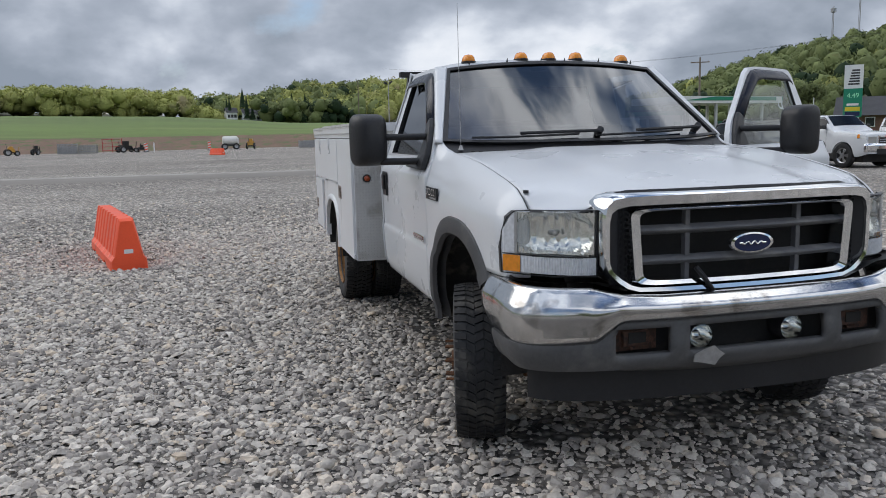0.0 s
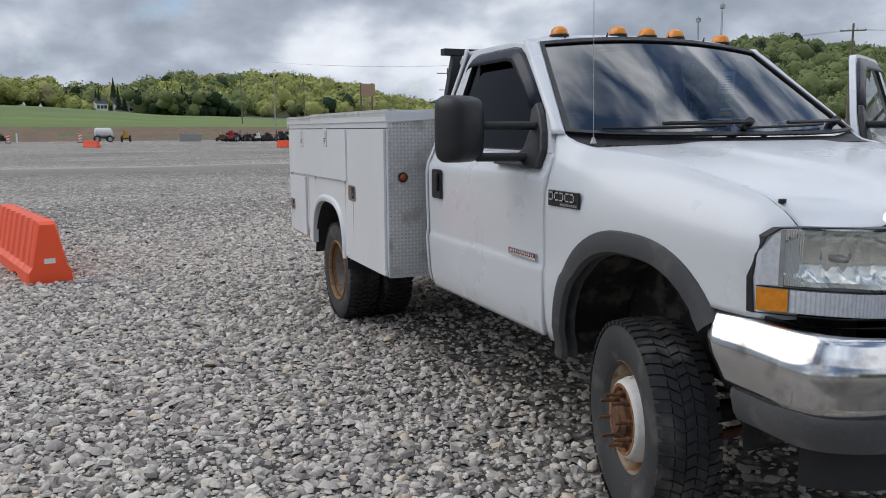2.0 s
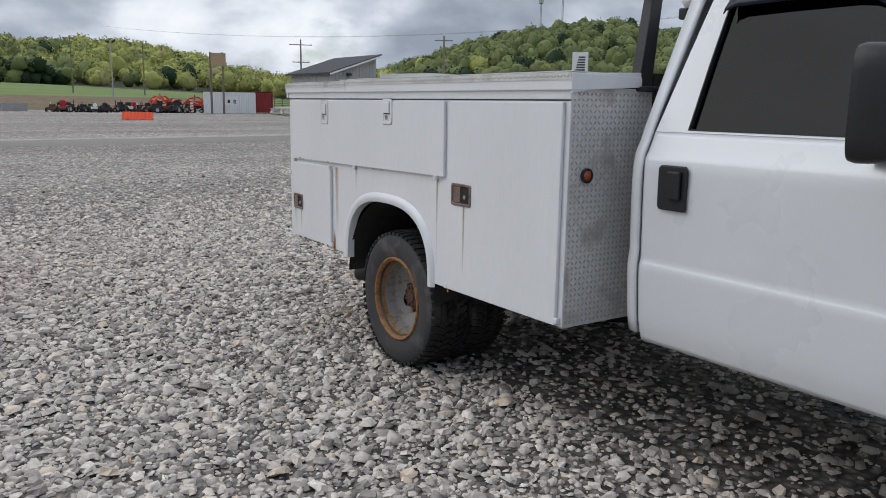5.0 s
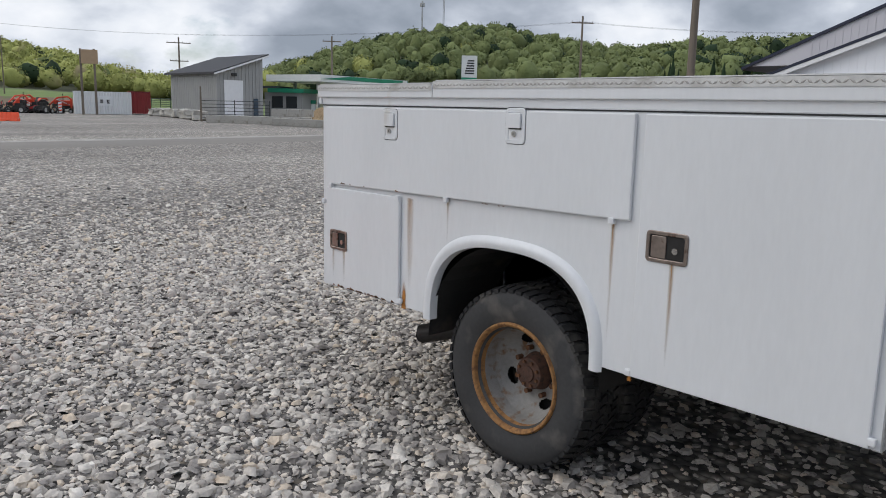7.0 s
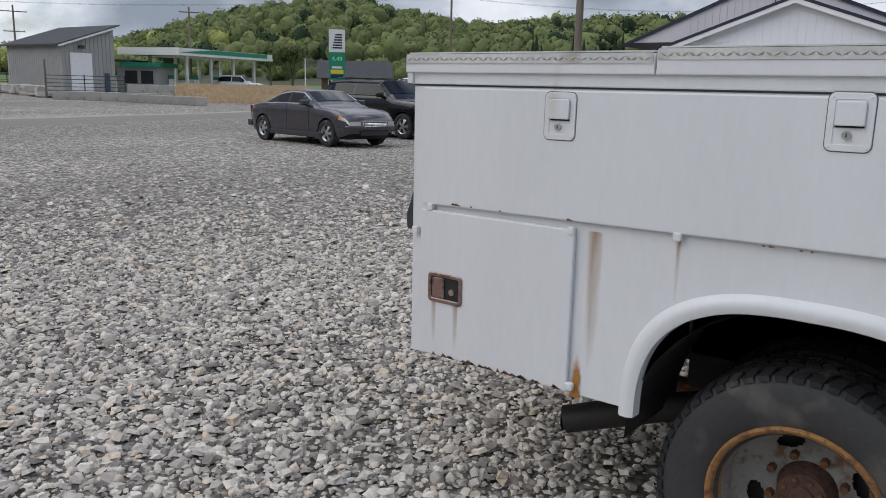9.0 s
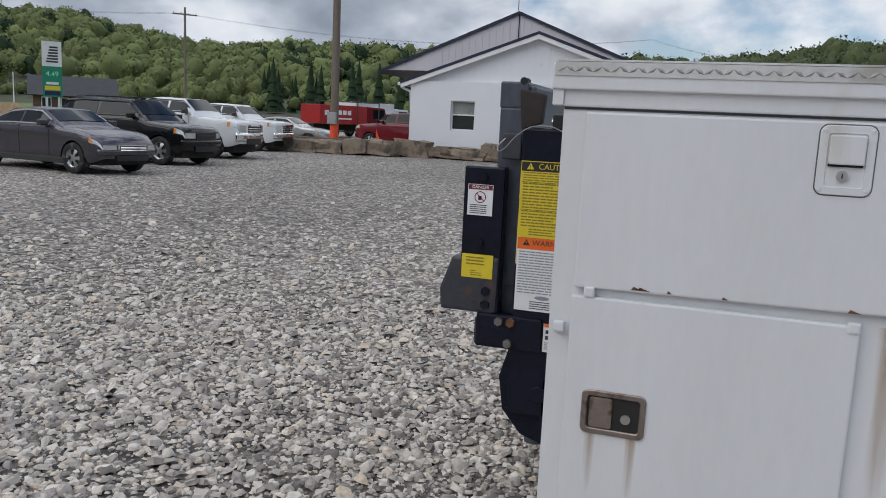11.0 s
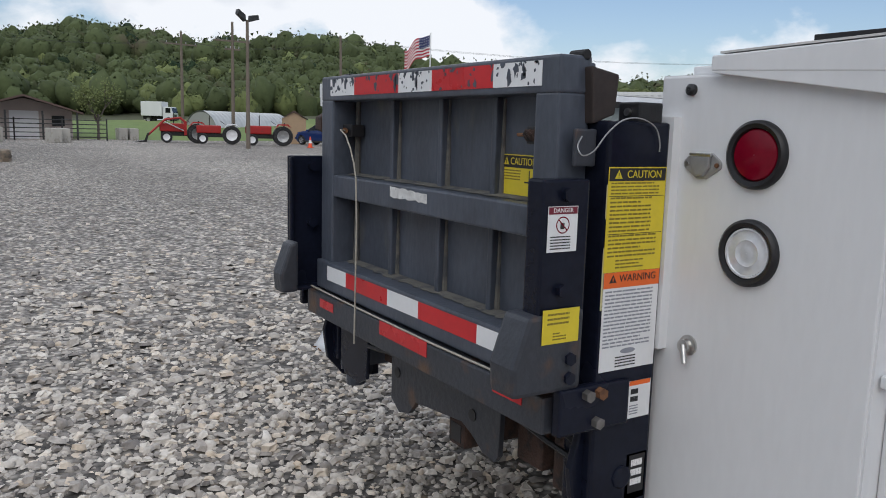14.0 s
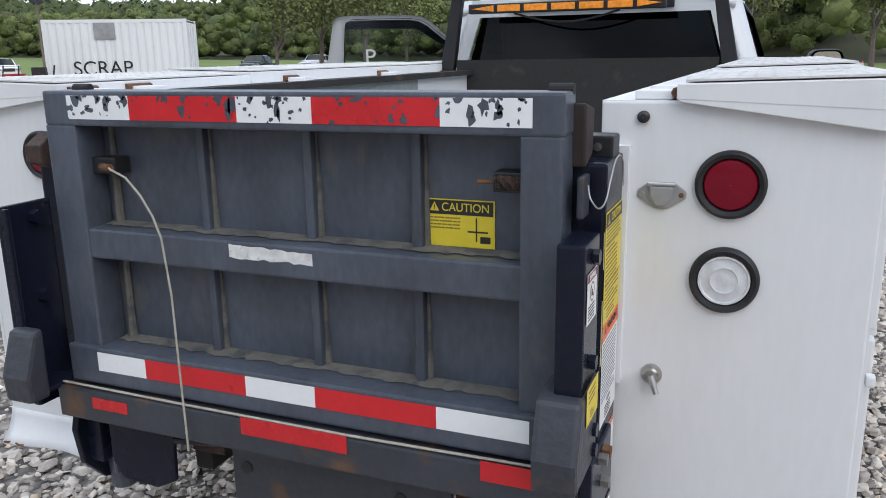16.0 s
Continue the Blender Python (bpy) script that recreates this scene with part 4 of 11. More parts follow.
            for k in range(13):
                box(bm, *sorted((s * 0.9925, s * 0.9935)), yy - 0.115 + 0.0178 * k, yy - 0.115 + 0.0178 * k + 0.012, zz - 0.001, zz + 0.012)
            part("badge_bars", bm, CHROME, door)
    return door


def pierced(prof, m, rc, hr, ha, holes=4, seg=144):
    """A turned rim whose dish has oval holes: centred at radius rc, hr high along the profile and ha radians to each side."""
    pts = []
    for (r0, h0), (r1, h1) in zip(prof, prof[1:]):
        k = max(1, round(math.hypot(r1 - r0, h1 - h0) / 0.005))
        pts += [(r0 + (r1 - r0) * i / k, h0 + (h1 - h0) * i / k) for i in range(k)]
    pts.append(prof[-1])
    run = [0.0]
    for a, b in zip(pts, pts[1:]):
        run.append(run[-1] + math.hypot(b[0] - a[0], b[1] - a[1]))
    i0 = min(range(len(pts)), key=lambda i: abs(pts[i][0] - rc))

    def skip(i, k):
        ang = (2 * math.pi * (k + 0.5) / seg + 0.4) % (2 * math.pi / holes) - math.pi / holes
        return ((run[i] + run[i + 1]) / 2 - run[i0]) ** 2 / hr ** 2 + ang ** 2 / ha ** 2 < 1
    return lathe(B(), pts, m, seg, skip)


def build_tyre(parent, at, turn, out, front):
    """One wheel; out is +1 or -1 for the side of the truck that its face looks to."""
    m = Matrix.Translation(at) @ Matrix.Rotation(radians(turn), 4, "Z") @ Matrix.Rotation(out * math.pi / 2, 4, "Y")
    R, W = R_TYRE, 0.118
    prof = [(0.205, 0.085), (0.215, 0.095), (0.24, 0.108), (0.29, 0.121), (0.335, 0.119), (0.360, 0.108), (0.372, 0.098), (0.374, 0.05), (0.375, 0.0), (0.374, -0.05), (0.372, -0.098), (0.360, -0.108), (0.335, -0.119), (0.29, -0.121), (0.24, -0.108), (0.205, -0.085)]
    wheel = part("wheel", lathe(B(), prof, m, 72), SIDEWALL, parent, smooth=0.8)
    # tread blocks
    vv, ff = [], []
    n = 54
    for row, (h0, h1, ph, sk) in enumerate(((0.062, 0.114, 0, 0.25), (0.022, 0.058, 0.5, 0.6), (-0.018, 0.018, 0.1, -0.5), (-0.058, -0.022, 0.6, 0.6), (-0.114, -0.062, 0.3, -0.25))):
        for k in range(n):
            a0 = 2 * math.pi * (k + ph) / n
            da = 2 * math.pi / n * (0.66 if row in (0, 4) else 0.74)
            b = len(vv)
            for h, sg in ((h0, 0), (h1, 1)):
                dr = 0.010 if abs(h) > 0.1 else 0.0
                for a in (a0 + sk * sg * da, a0 + da + sk * sg * da):
                    for r in (0.370 - dr, R - dr):
                        vv.append(m @ Vector((r * math.cos(a), r * math.sin(a), h)))
            for q in ((0, 1, 3, 2), (4, 6, 7, 5), (0, 4, 5, 1), (2, 3, 7, 6), (1, 5, 7, 3)):
                ff.append([b + i for i in q])
    me = bpy.data.meshes.new("tread")
    me.from_pydata(vv, [], ff)
    me.materials.append(RUBBER)
    tr = new("tread", me)
    tr.parent = wheel
    # rim
    if front:
        part("rim_lip", lathe(B(), [(0.222, 0.100), (0.228, 0.094), (0.222, 0.088), (0.208, 0.080), (0.198, 0.05), (0.192, 0.0), (0.186, -0.012)], m, 72), RIM_RUST, wheel, "rust-stained rim lip", smooth=0.9)
        pr = [(0.186, -0.012), (0.180, -0.004), (0.174, 0.022), (0.166, 0.050), (0.156, 0.078), (0.148, 0.096), (0.141, 0.104), (0.136, 0.106)]
        part("rim", pierced(pr, m, 0.168, 0.026, 0.30), RIM_WHITE, wheel, "chalky white steel rim", smooth=0.9)
        part("rust_ring", lathe(B(), [(0.1365, 0.1055), (0.134, 0.1085), (0.122, 0.107), (0.119, 0.098), (0.116, 0.090)], m, 48), RIM_LIP, wheel, "rusty edge of the rim", smooth=0.9)
        part("hub", lathe(B(), [(0.117, 0.088), (0.072, 0.090), (0.068, 0.094), (0.066, 0.112), (0.056, 0.122), (0.050, 0.124), (0.046, 0.134), (0.001, 0.136)], m, 32), RUST, wheel, "rusty hub", smooth=0.6)
        for k in range(8):
            a = 2 * math.pi * (k + 0.3) / 8
            p = Vector((0.094 * math.cos(a), 0.094 * math.sin(a), 0))
            bm = B()
            rod(bm, m @ (p + Vector((0, 0, 0.088))), m @ (p + Vector((0, 0, 0.116))), 0.0135, seg=6)
            rod(bm, m @ (p + Vector((0, 0, 0.110))), m @ (p + Vector((0, 0, 0.165))), 0.007, seg=8)
            part("lug_nut", bm, RUST, wheel)
    else:
        part("rim_lip", lathe(B(), [(0.236, 0.100), (0.235, 0.112), (0.229, 0.117), (0.221, 0.115), (0.216, 0.106), (0.214, 0.090), (0.208, 0.078), (0.204, 0.060)], m, 72), RIM_LIP, wheel, "rusty orange rim lip", smooth=0.9)
        pr = [(0.2045, 0.062), (0.200, 0.03), (0.195, 0.0), (0.186, -0.014), (0.170, -0.034), (0.150, -0.048), (0.128, -0.056), (0.112, -0.058), (0.098, -0.058), (0.07, -0.055)]
        part("rim", pierced(pr, m, 0.146, 0.023, 0.27), RIM_REAR, wheel, "grey steel rim with rusty patches", smooth=0.9)
        part("hub", lathe(B(), [(0.084, -0.06), (0.074, -0.03), (0.070, -0.004), (0.066, 0.006), (0.034, 0.009), (0.032, 0.016), (0.001, 0.017)], m, 28), HUB_RUST, wheel, "rusty hub", smooth=0.8)
        bm = B()
        for k in range(8):
            a = 2 * math.pi * (k + 0.5) / 8
            for rr, h0, h1, q in ((0.104, -0.06, -0.028, 0.012), (0.052, 0.006, 0.018, 0.007)):
                p = Vector((rr * math.cos(a), rr * math.sin(a), 0))
                part("lug_nut", rod(B(), m @ (p + Vector((0, 0, h0))), m @ (p + Vector((0, 0, h1))), q, seg=6), RUST, wheel)
    # dark disc closing the rim's holes, shade given as colour
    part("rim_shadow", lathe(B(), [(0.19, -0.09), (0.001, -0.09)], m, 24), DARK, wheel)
    return wheel


def build_chassis():
    for s in (-1, 1):
        part("frame_rail", box(B(), *sorted((s * 0.40, s * 0.46)), -0.7, 5.0, 0.52, 0.70), DARK, truck, bevel=0.01)
        part("leaf_spring", box(B(), *sorted((s * 0.50, s * 0.57)), 2.95, 4.45, 0.42, 0.47), RUST, truck, bevel=0.01)
    part("rear_axle", rod(B(), (-0.95, AX_R, 0.38), (0.95, AX_R, 0.38), 0.05), DARK, truck)
    part("axle_housing", lathe(B(), [(0.001, -0.16), (0.12, -0.12), (0.17, 0), (0.12, 0.12), (0.001, 0.16)], Matrix.Translation((0, AX_R, 0.38)) @ Matrix.Rotation(math.pi / 2, 4, "Y"), 20), DARK, truck, smooth=1)
    part("front_axle", rod(B(), (-0.8, AX_F, 0.36), (0.8, AX_F, 0.36), 0.045), DARK, truck)
    part("coil_spring", tube(B(), [(-0.50 + 0.06 * math.cos(k * 0.8), AX_F + 0.06 * math.sin(k * 0.8), 0.42 + 0.008 * k) for k in range(60)], 0.009, 6), DARK, truck)
    part("steering_link", rod(B(), (-0.72, -0.10, 0.36), (0.70, -0.06, 0.42), 0.02), RUST, truck, "rusty steering link")
    part("engine_sump", box(B(), -0.32, 0.32, -0.5, 0.9, 0.42, 0.9), DARK, truck, bevel=0.03)
    part("gearbox", box(B(), -0.25, 0.25, 0.9, 2.2, 0.45, 0.75), DARK, truck, bevel=0.03)
    part("fuel_tank", box(B(), 0.1, 0.4, 2.3, 3.2, 0.40, 0.7), DARK, truck, bevel=0.04)
    bm = B()
    tube(bm, [(-0.62, 2.6, 0.60), (-0.68, 3.3, 0.59), (-0.73, 3.9, 0.535), (-0.80, 4.2, 0.455), (-0.90, 4.50, 0.362)], 0.048, 16)
    ex = part("exhaust_pipe", bm, mk("sooty pipe", (0.045, 0.042, 0.04), 0.6, 0.5, var=0.3), truck, smooth=0.9)
    part("pipe_mouth", lathe(B(), [(0.040, 0.0), (0.001, 0.0)], Matrix.Translation((-0.9005, 4.506, 0.3595)) @ Vector((-0.12, 0.6, -0.06)).to_track_quat("Z", "Y").to_matrix().to_4x4(), 16), INK, ex)
    for s in (-1, 1):
        build_tyre(truck, (s * 0.885, AX_F, R_TYRE), -16, s, True)
        build_tyre(truck, (s * 0.985, AX_R, R_TYRE), 0, s, False)
        w = build_tyre(truck, (s * 0.715, AX_R, R_TYRE), 0, s, False)


build_hood()
for side in (-1, 1):
    build_fender(side)
    build_headlamp(side)
build_grille()
build_bumper()
build_cab()
door_shut = build_door(-1, 0)
door_open = build_door(1, 62)
build_chassis()
bd = part("fender_badge", box(B(), -0.9965, -0.985, 0.445, 0.68, 1.155, 1.222), BLACK_PLASTIC, truck, "black badge with chrome letters", bevel=0.004)
bm = B()
for k in range(5):
    y = 0.662 - 0.040 * k
    box(bm, -1.0005, -0.9965, y - 0.030, y, 1.180, 1.186)
    box(bm, -1.0005, -0.9965, y - 0.030, y, 1.210, 1.216)
    box(bm, -1.0005, -0.9965, y - 0.006 if k % 2 else y - 0.030, y if k % 2 else y - 0.024, 1.180, 1.216)
part("badge_bars", bm, CHROME, bd)
bm = B()
for k in range(9):
    box(bm, -0.9995, -0.9965, 0.455 + 0.0145 * k, 0.455 + 0.0145 * k + 0.009, 1.161, 1.171)
part("badge_small_bars", bm, GREY_METAL, bd)


# ---- service body ----
SX, SY0, SY1, SZ0, SZT = 1.157, 2.293, 4.985, 0.565, 1.522


def lug_plate(bm, fn, nu, nv, size=0.011):
    """Raised crossed lugs over a patch that fn maps from the unit square to a point, two axes and a normal."""
    for i in range(nu):
        for j in range(nv):
            p, a, b, n = fn((i + 0.5) / nu, (j + 0.5) / nv)
            d = (a + b).normalized() if (i + j) % 2 else (a - b).normalized()
            e = n.cross(d)
            vs = [bm.verts.new(p + d * size), bm.verts.new(p + e * size * 0.36), bm.verts.new(p - d * size), bm.verts.new(p - e * size * 0.36), bm.verts.new(p + n * 0.0022)]
            for k in range(4):
                bm.faces.new((vs[k], vs[(k + 1) % 4], vs[4]))


def latch_paddle(parent, y, z, s, w=0.155, h=0.105):
    x = SX + 0.018
    ring = lambda k, e, r: [(s * (x + e), a, b) for a, b in round_rect(y, z, w - k, h - k, r)]
    bm = B()
    loops(bm, [ring(0, 0.0, 0.014), ring(0, 0.004, 0.014), ring(0.004, 0.006, 0.012), ring(0.022, 0.006, 0.008), ring(0.026, 0.004, 0.007), ring(0.028, -0.002, 0.006)])
    la = part("paddle_latch", bm, LATCH, parent, "tarnished steel paddle latch", smooth=0.6)
    # flat plate proud of the door, its dark colour gives the recess shade
    part("latch_recess", prism(B(), [(s * (x + 0.0006), a, b) for a, b in round_rect(y, z, w - 0.026, h - 0.026, 0.007)], (s * 0.0006, 0, 0)), DARK, parent)
    bm = prism(B(), [(s * (x + 0.0012), a, b) for a, b in round_rect(y + w * 0.19, z, w * 0.36, h * 0.70, 0.006)], (s * 0.0046, 0, 0))
    part("paddle", bm, LATCH, parent, bevel=0.002)
    part("key_lock", rod(B(), (s * (x + 0.001), y - w * 0.2, z - 0.008), (s * (x + 0.005), y - w * 0.2, z - 0.008), 0.011), STEEL, parent)


def latch_painted(parent, y, z, s):
    x, w, h = SX + 0.018, 0.10, 0.135
    ring = lambda k, e, r: [(s * (x + e), a, b) for a, b in round_rect(y, z, w - k, h - k, r)]
    part("latch_seam", prism(B(), ring(-0.005, -0.001, 0.018), (s * 0.0015, 0, 0)), GREY_PLASTIC, parent)
    bm = B()
    loops(bm, [ring(0, -0.001, 0.016), ring(0, 0.0028, 0.016), ring(0.003, 0.004, 0.0145), ring(0.030, 0.004, 0.007), ring(0.033, 0.001, 0.006)])
    part("latch_plate", bm, BODY_WHITE, parent, "white painted slam latch", smooth=0.5)
    part("latch_recess", prism(B(), ring(0.031, 0.0008, 0.006), (s * 0.0006, 0, 0)), BODY_WHITE, parent)
    for a, c in ((-1, -1), (1, -1), (-1, 1), (1, 1)):
        part("screw", rod(B(), (s * (x + 0.003), y + a * w * 0.41, z + c * h * 0.42), (s * (x + 0.0055), y + a * w * 0.41, z + c * h * 0.42), 0.0045, 0.003, seg=10), BODY_WHITE, parent)
    for c in (-0.6, 0.6):
        part("rivet", rod(B(), (s * (x + 0.003), y + c * w * 0.3, z + h * 0.45), (s * (x + 0.005), y + c * w * 0.3, z + h * 0.45), 0.003, seg=8), BODY_WHITE, parent)
    lever = prism(B(), [(s * (x + 0.0015), a, b) for a, b in round_rect(y, z + h * 0.15, w * 0.64, h * 0.42, 0.005)], (s * 0.0105, 0, 0))
    part("latch_lever", lever, BODY_WHITE, parent, bevel=0.003)
    part("lever_gap", prism(B(), [(s * (x + 0.0014), a, b) for a, b in round_rect(y, z - h * 0.075, w * 0.63, h * 0.035, 0.002)], (s * 0.003, 0, 0)), DARK, parent)
    part("latch_lock", rod(B(), (s * (x + 0.001), y + w * 0.04, z - h * 0.22), (s * (x + 0.008), y + w * 0.04, z - h * 0.22), 0.0105), STEEL, parent)
    part("key_slot", box(B(), *sorted((s * (x + 0.008), s * (x + 0.0085))), y + w * 0.04 - 0.0012, y + w * 0.04 + 0.0012, z - h * 0.22 - 0.005, z - h * 0.22 + 0.005), INK, parent)


def stain(parent, y0, y1, z0, z1, s=-1, x=None, name="rust_streak", k=0.62):
    x = SX + 0.0195 if x is None else x
    m = bpy.data.materials.new("rust run")
    m.use_nodes = True
    n, l = m.node_tree.nodes, m.node_tree.links
    p = n["Principled BSDF"]
    p.inputs["Base Color"].default_value, p.inputs["Roughness"].default_value = (0.38, 0.20, 0.055, 1), 0.8
    tc, mp, nz = n.new("ShaderNodeTexCoord"), n.new("ShaderNodeMapping"), n.new("ShaderNodeTexNoise")
    mp.inputs["Scale"].default_value = (1, 60, 4)
    nz.inputs["Scale"].default_value, nz.inputs["Detail"].default_value = 1.3, 4
    l.new(tc.outputs["Object"], mp.inputs[0])
    l.new(mp.outputs[0], nz.inputs["Vector"])
    sep = n.new("ShaderNodeSeparateXYZ")
    l.new(tc.outputs["Generated"], sep.inputs[0])
    a = n.new("ShaderNodeMath")
    a.operation = "MULTIPLY"
    l.new(nz.outputs[0], a.inputs[0])
    if k > 0.8:
        inv = n.new("ShaderNodeMath")
        inv.operation = "SUBTRACT"
        inv.inputs[0].default_value = 1.0
        l.new(sep.outputs[2], inv.inputs[1])
        l.new(inv.outputs[0], a.inputs[1])
        mp.inputs["Scale"].default_value = (1, 22, 16)
        p.inputs["Base Color"].default_value = (0.42, 0.17, 0.03, 1)
    else:
        l.new(sep.outputs[2], a.inputs[1])
    w = n.new("ShaderNodeMath")
    w.operation = "PINGPONG"
    w.inputs[1].default_value = 0.5
    l.new(sep.outputs[1], w.inputs[0])
    b = n.new("ShaderNodeMath")
    b.operation = "MULTIPLY"
    l.new(a.outputs[0], b.inputs[0])
    l.new(w.outputs[0], b.inputs[1])
    mr = n.new("ShaderNodeMapRange")
    mr.inputs["From Min"].default_value, mr.inputs["From Max"].default_value, mr.inputs["To Max"].default_value = 0.03, 0.26 if k < 0.8 else 0.14, k
    l.new(b.outputs[0], mr.inputs[0])
    l.new(mr.outputs[0], p.inputs["Alpha"])
    bm = B()
    bm.faces.new([bm.verts.new((s * x, y, z)) for y, z in ((y0, z0), (y1, z0), (y1, z1), (y0, z1))])
    return part(name, bm, m, parent, "rust run on the paint")


def panel_door(name, s, y0, y1, z0, z1, skew=0.0, label=""):
    bm = B()
    pts = [(y0, z0 + skew), (y1, z0), (y1, z1), (y0, z1)]
    prism(bm, [(s * (SX + 0.001), y, z) for y, z in pts], (s * 0.017, 0, 0))
    return part(name, bm, BODY_WHITE, truck, label, bevel=0.005)


def build_body_side(s):
    xi = 0.64
    side = s * SX
    ys = sorted(set([SY0, 2.7, 3.0, 3.2, 4.2, 4.4, 4.7, SY1] + [3.71 + 0.445 * math.sin(a) for a in lin(-math.pi / 2, math.pi / 2, 41)]))

    def f(y, v):
        zl = arch(y, 3.71, 0.4451, 0.385, 0.555, 2.7) if abs(y - 3.71) < 0.444 else SZ0 + 0.01
        return Vector((side, y, zl + (SZT - zl) * v))
    sd = part("body_side", sheet(B(), f, ys, [0, 0.1, 0.3, 0.6, 1]), BODY_WHITE, truck, "weathered white steel compartment side")
    solid(sd, 0.012, 1 if s > 0 else -1)
    # rolled lip round the wheel opening
    bm = B()
    pr = [(-0.012, -0.03), (-0.010, 0.012), (0.008, 0.020), (0.030, 0.016), (0.040, 0.0)]

    def lip(a, j):
        o, out = pr[j]
        e = 2.7
        ca, sa = math.cos(a), math.sin(a)
        return Vector((s * (SX + out), 3.71 + (0.4451 + o) * math.copysign(abs(ca) ** (2 / e), ca), 0.555 + (0.385 + o) * abs(sa) ** (2 / e)))
    sheet(bm, lip, lin(0, math.pi, 50), range(5))
    part("wheel_arch_lip", bm, BODY_WHITE, truck, smooth=0.9)
    # inner walls, ends, floors
    bm = B()
    a, b = sorted((s * xi, s * (SX - 0.02)))
    box(bm, *sorted((s * xi, s * (xi + 0.02))), SY0 + 0.01, SY1 - 0.01, 0.62, 1.53)
    box(bm, a, b, SY0 + 0.012, 3.22, 0.566, 0.60)
    box(bm, a, b, 4.20, SY1 - 0.012, 0.566, 0.60)
    part("compartment_shell", bm, BODY_WHITE, truck)
    bm = B()
    box(bm, a, b, 3.16, 3.24, 0.60, 1.0)
    box(bm, a, b, 4.18, 4.22, 0.60, 1.0)
    box(bm, a, b, 3.24, 4.18, 0.985, 1.0)
    part("wheel_tub", bm, DARK, truck)
    bm = B()
    lathe(bm, [(0.47, 0.0), (0.47, 0.40)], Matrix.Translation((s * (SX - 0.015), AX_R, 0.47)) @ Matrix.Rotation(-s * math.pi / 2, 4, "Y"), 32)
    bmesh.ops.bisect_plane(bm, geom=bm.verts[:] + bm.edges[:] + bm.faces[:], plane_co=(0, 0, 0.47), plane_no=(0, 0, -1), clear_outer=True)
    box(bm, *sorted((s * 0.64, s * 0.66)), 3.25, 4.17, 0.5, 0.98)
    part("rear_wheel_well", bm, DARK, truck)
    # rear end with lamps
    end = part("body_end", box(B(), *sorted((s * xi, s * (SX - 0.004))), SY1 - 0.02, SY1 + 0.003, 0.575, 1.535), BODY_WHITE, truck, "white rear end of the compartments", bevel=0.004)
    part("body_front_end", box(B(), *sorted((s * 0.70, s * (SX - 0.004))), SY0 - 0.003, SY0 + 0.02, 0.57, 1.535), DIAMOND_DULL, truck, "aluminium tread plate")
    bm = B()
    lug_plate(bm, lambda u, v: (Vector((s * (0.72 + 0.43 * u), SY0 - 0.0035, 0.58 + 0.94 * v)), Vector((1, 0, 0)), Vector((0, 0, 1)), Vector((0, -1, 0))), 19, 42, 0.0125)
    part("tread_pattern", bm, LUG, truck, "raised lugs of the tread plate", kind="stuff")
    part("marker_lamp", lathe(B(), [(0.030, 0.0), (0.030, 0.014), (0.022, 0.014)], Matrix.Translation((s * 1.062, SY0 - 0.001, 1.189)) @ Matrix.Rotation(math.pi / 2, 4, "X"), 24), BLACK_PLASTIC, truck)
    part("marker_lens", lathe(B(), [(0.022, 0.010), (0.016, 0.018), (0.001, 0.021)], Matrix.Translation((s * 1.062, SY0 - 0.001, 1.189)) @ Matrix.Rotation(math.pi / 2, 4, "X"), 24), DARK_AMBER, truck, "dark amber marker lens", smooth=1)
    for z, mat, nm in ((1.379, LENS_RED, "tail_lamp"), (1.189, LENS_CLEAR, "reversing_lamp")):
        m = Matrix.Translation((s * 0.892, SY1 + 0.003, z)) @ Matrix.Rotation(-math.pi / 2, 4, "X")
        lp = part(nm, lathe(B(), [(0.0665, 0.0), (0.066, 0.010), (0.060, 0.015), (0.052, 0.012), (0.050, 0.004)], m, 40), BLACK_PLASTIC, truck, "round lamp in a rubber grommet", smooth=0.9)
        part("lens", lathe(B(), [(0.050, 0.006), (0.049, 0.011), (0.0455, 0.011), (0.044, 0.008), (0.030, 0.0085), (0.026, 0.0102), (0.022, 0.0082), (0.012, 0.0095), (0.001, 0.0098)], m, 40) if nm == "reversing_lamp" else lathe(B(), [(0.050, 0.006), (0.047, 0.0095), (0.030, 0.0115), (0.001, 0.0125)], m, 40), mat, lp, smooth=0.6)
    if s > 0:
        solid(part("bent_skirt", sheet(B(), lambda u, v: Vector((0.72 + 0.45 * u, SY1 + 0.004 + 0.045 * v * v + 0.008 * math.sin(u * 9) * v, 0.585 - 0.085 * v - 0.01 * u * v)), lin(0, 1, 16), lin(0, 1, 6)), BODY_WHITE, truck, "bent white bottom lip of the rear panel", smooth=0.6), 0.003)
        part("lip_rust", tube(B(), [(1.08 + 0.01 * k, SY1 + 0.052 + 0.002 * math.sin(k), 0.4915 + 0.001 * math.cos(k * 2)) for k in range(9)], 0.004, 5), RUST, truck)
    sx, sz = s * 0.764, 1.353
    flange = [(0.048, 0.004), (0.046, -0.006), (0.012, -0.028), (-0.012, -0.028), (-0.046, -0.006), (-0.048, 0.004), (-0.044, 0.011), (-0.024, 0.026), (0.024, 0.026), (0.044, 0.011)]
    sock = part("trailer_socket", prism(B(), [(sx + a, SY1 + 0.002, sz + b) for a, b in flange], (0, 0.006, 0)), GREY_METAL, truck, "grey metal trailer socket with a hinged flap", bevel=0.002)
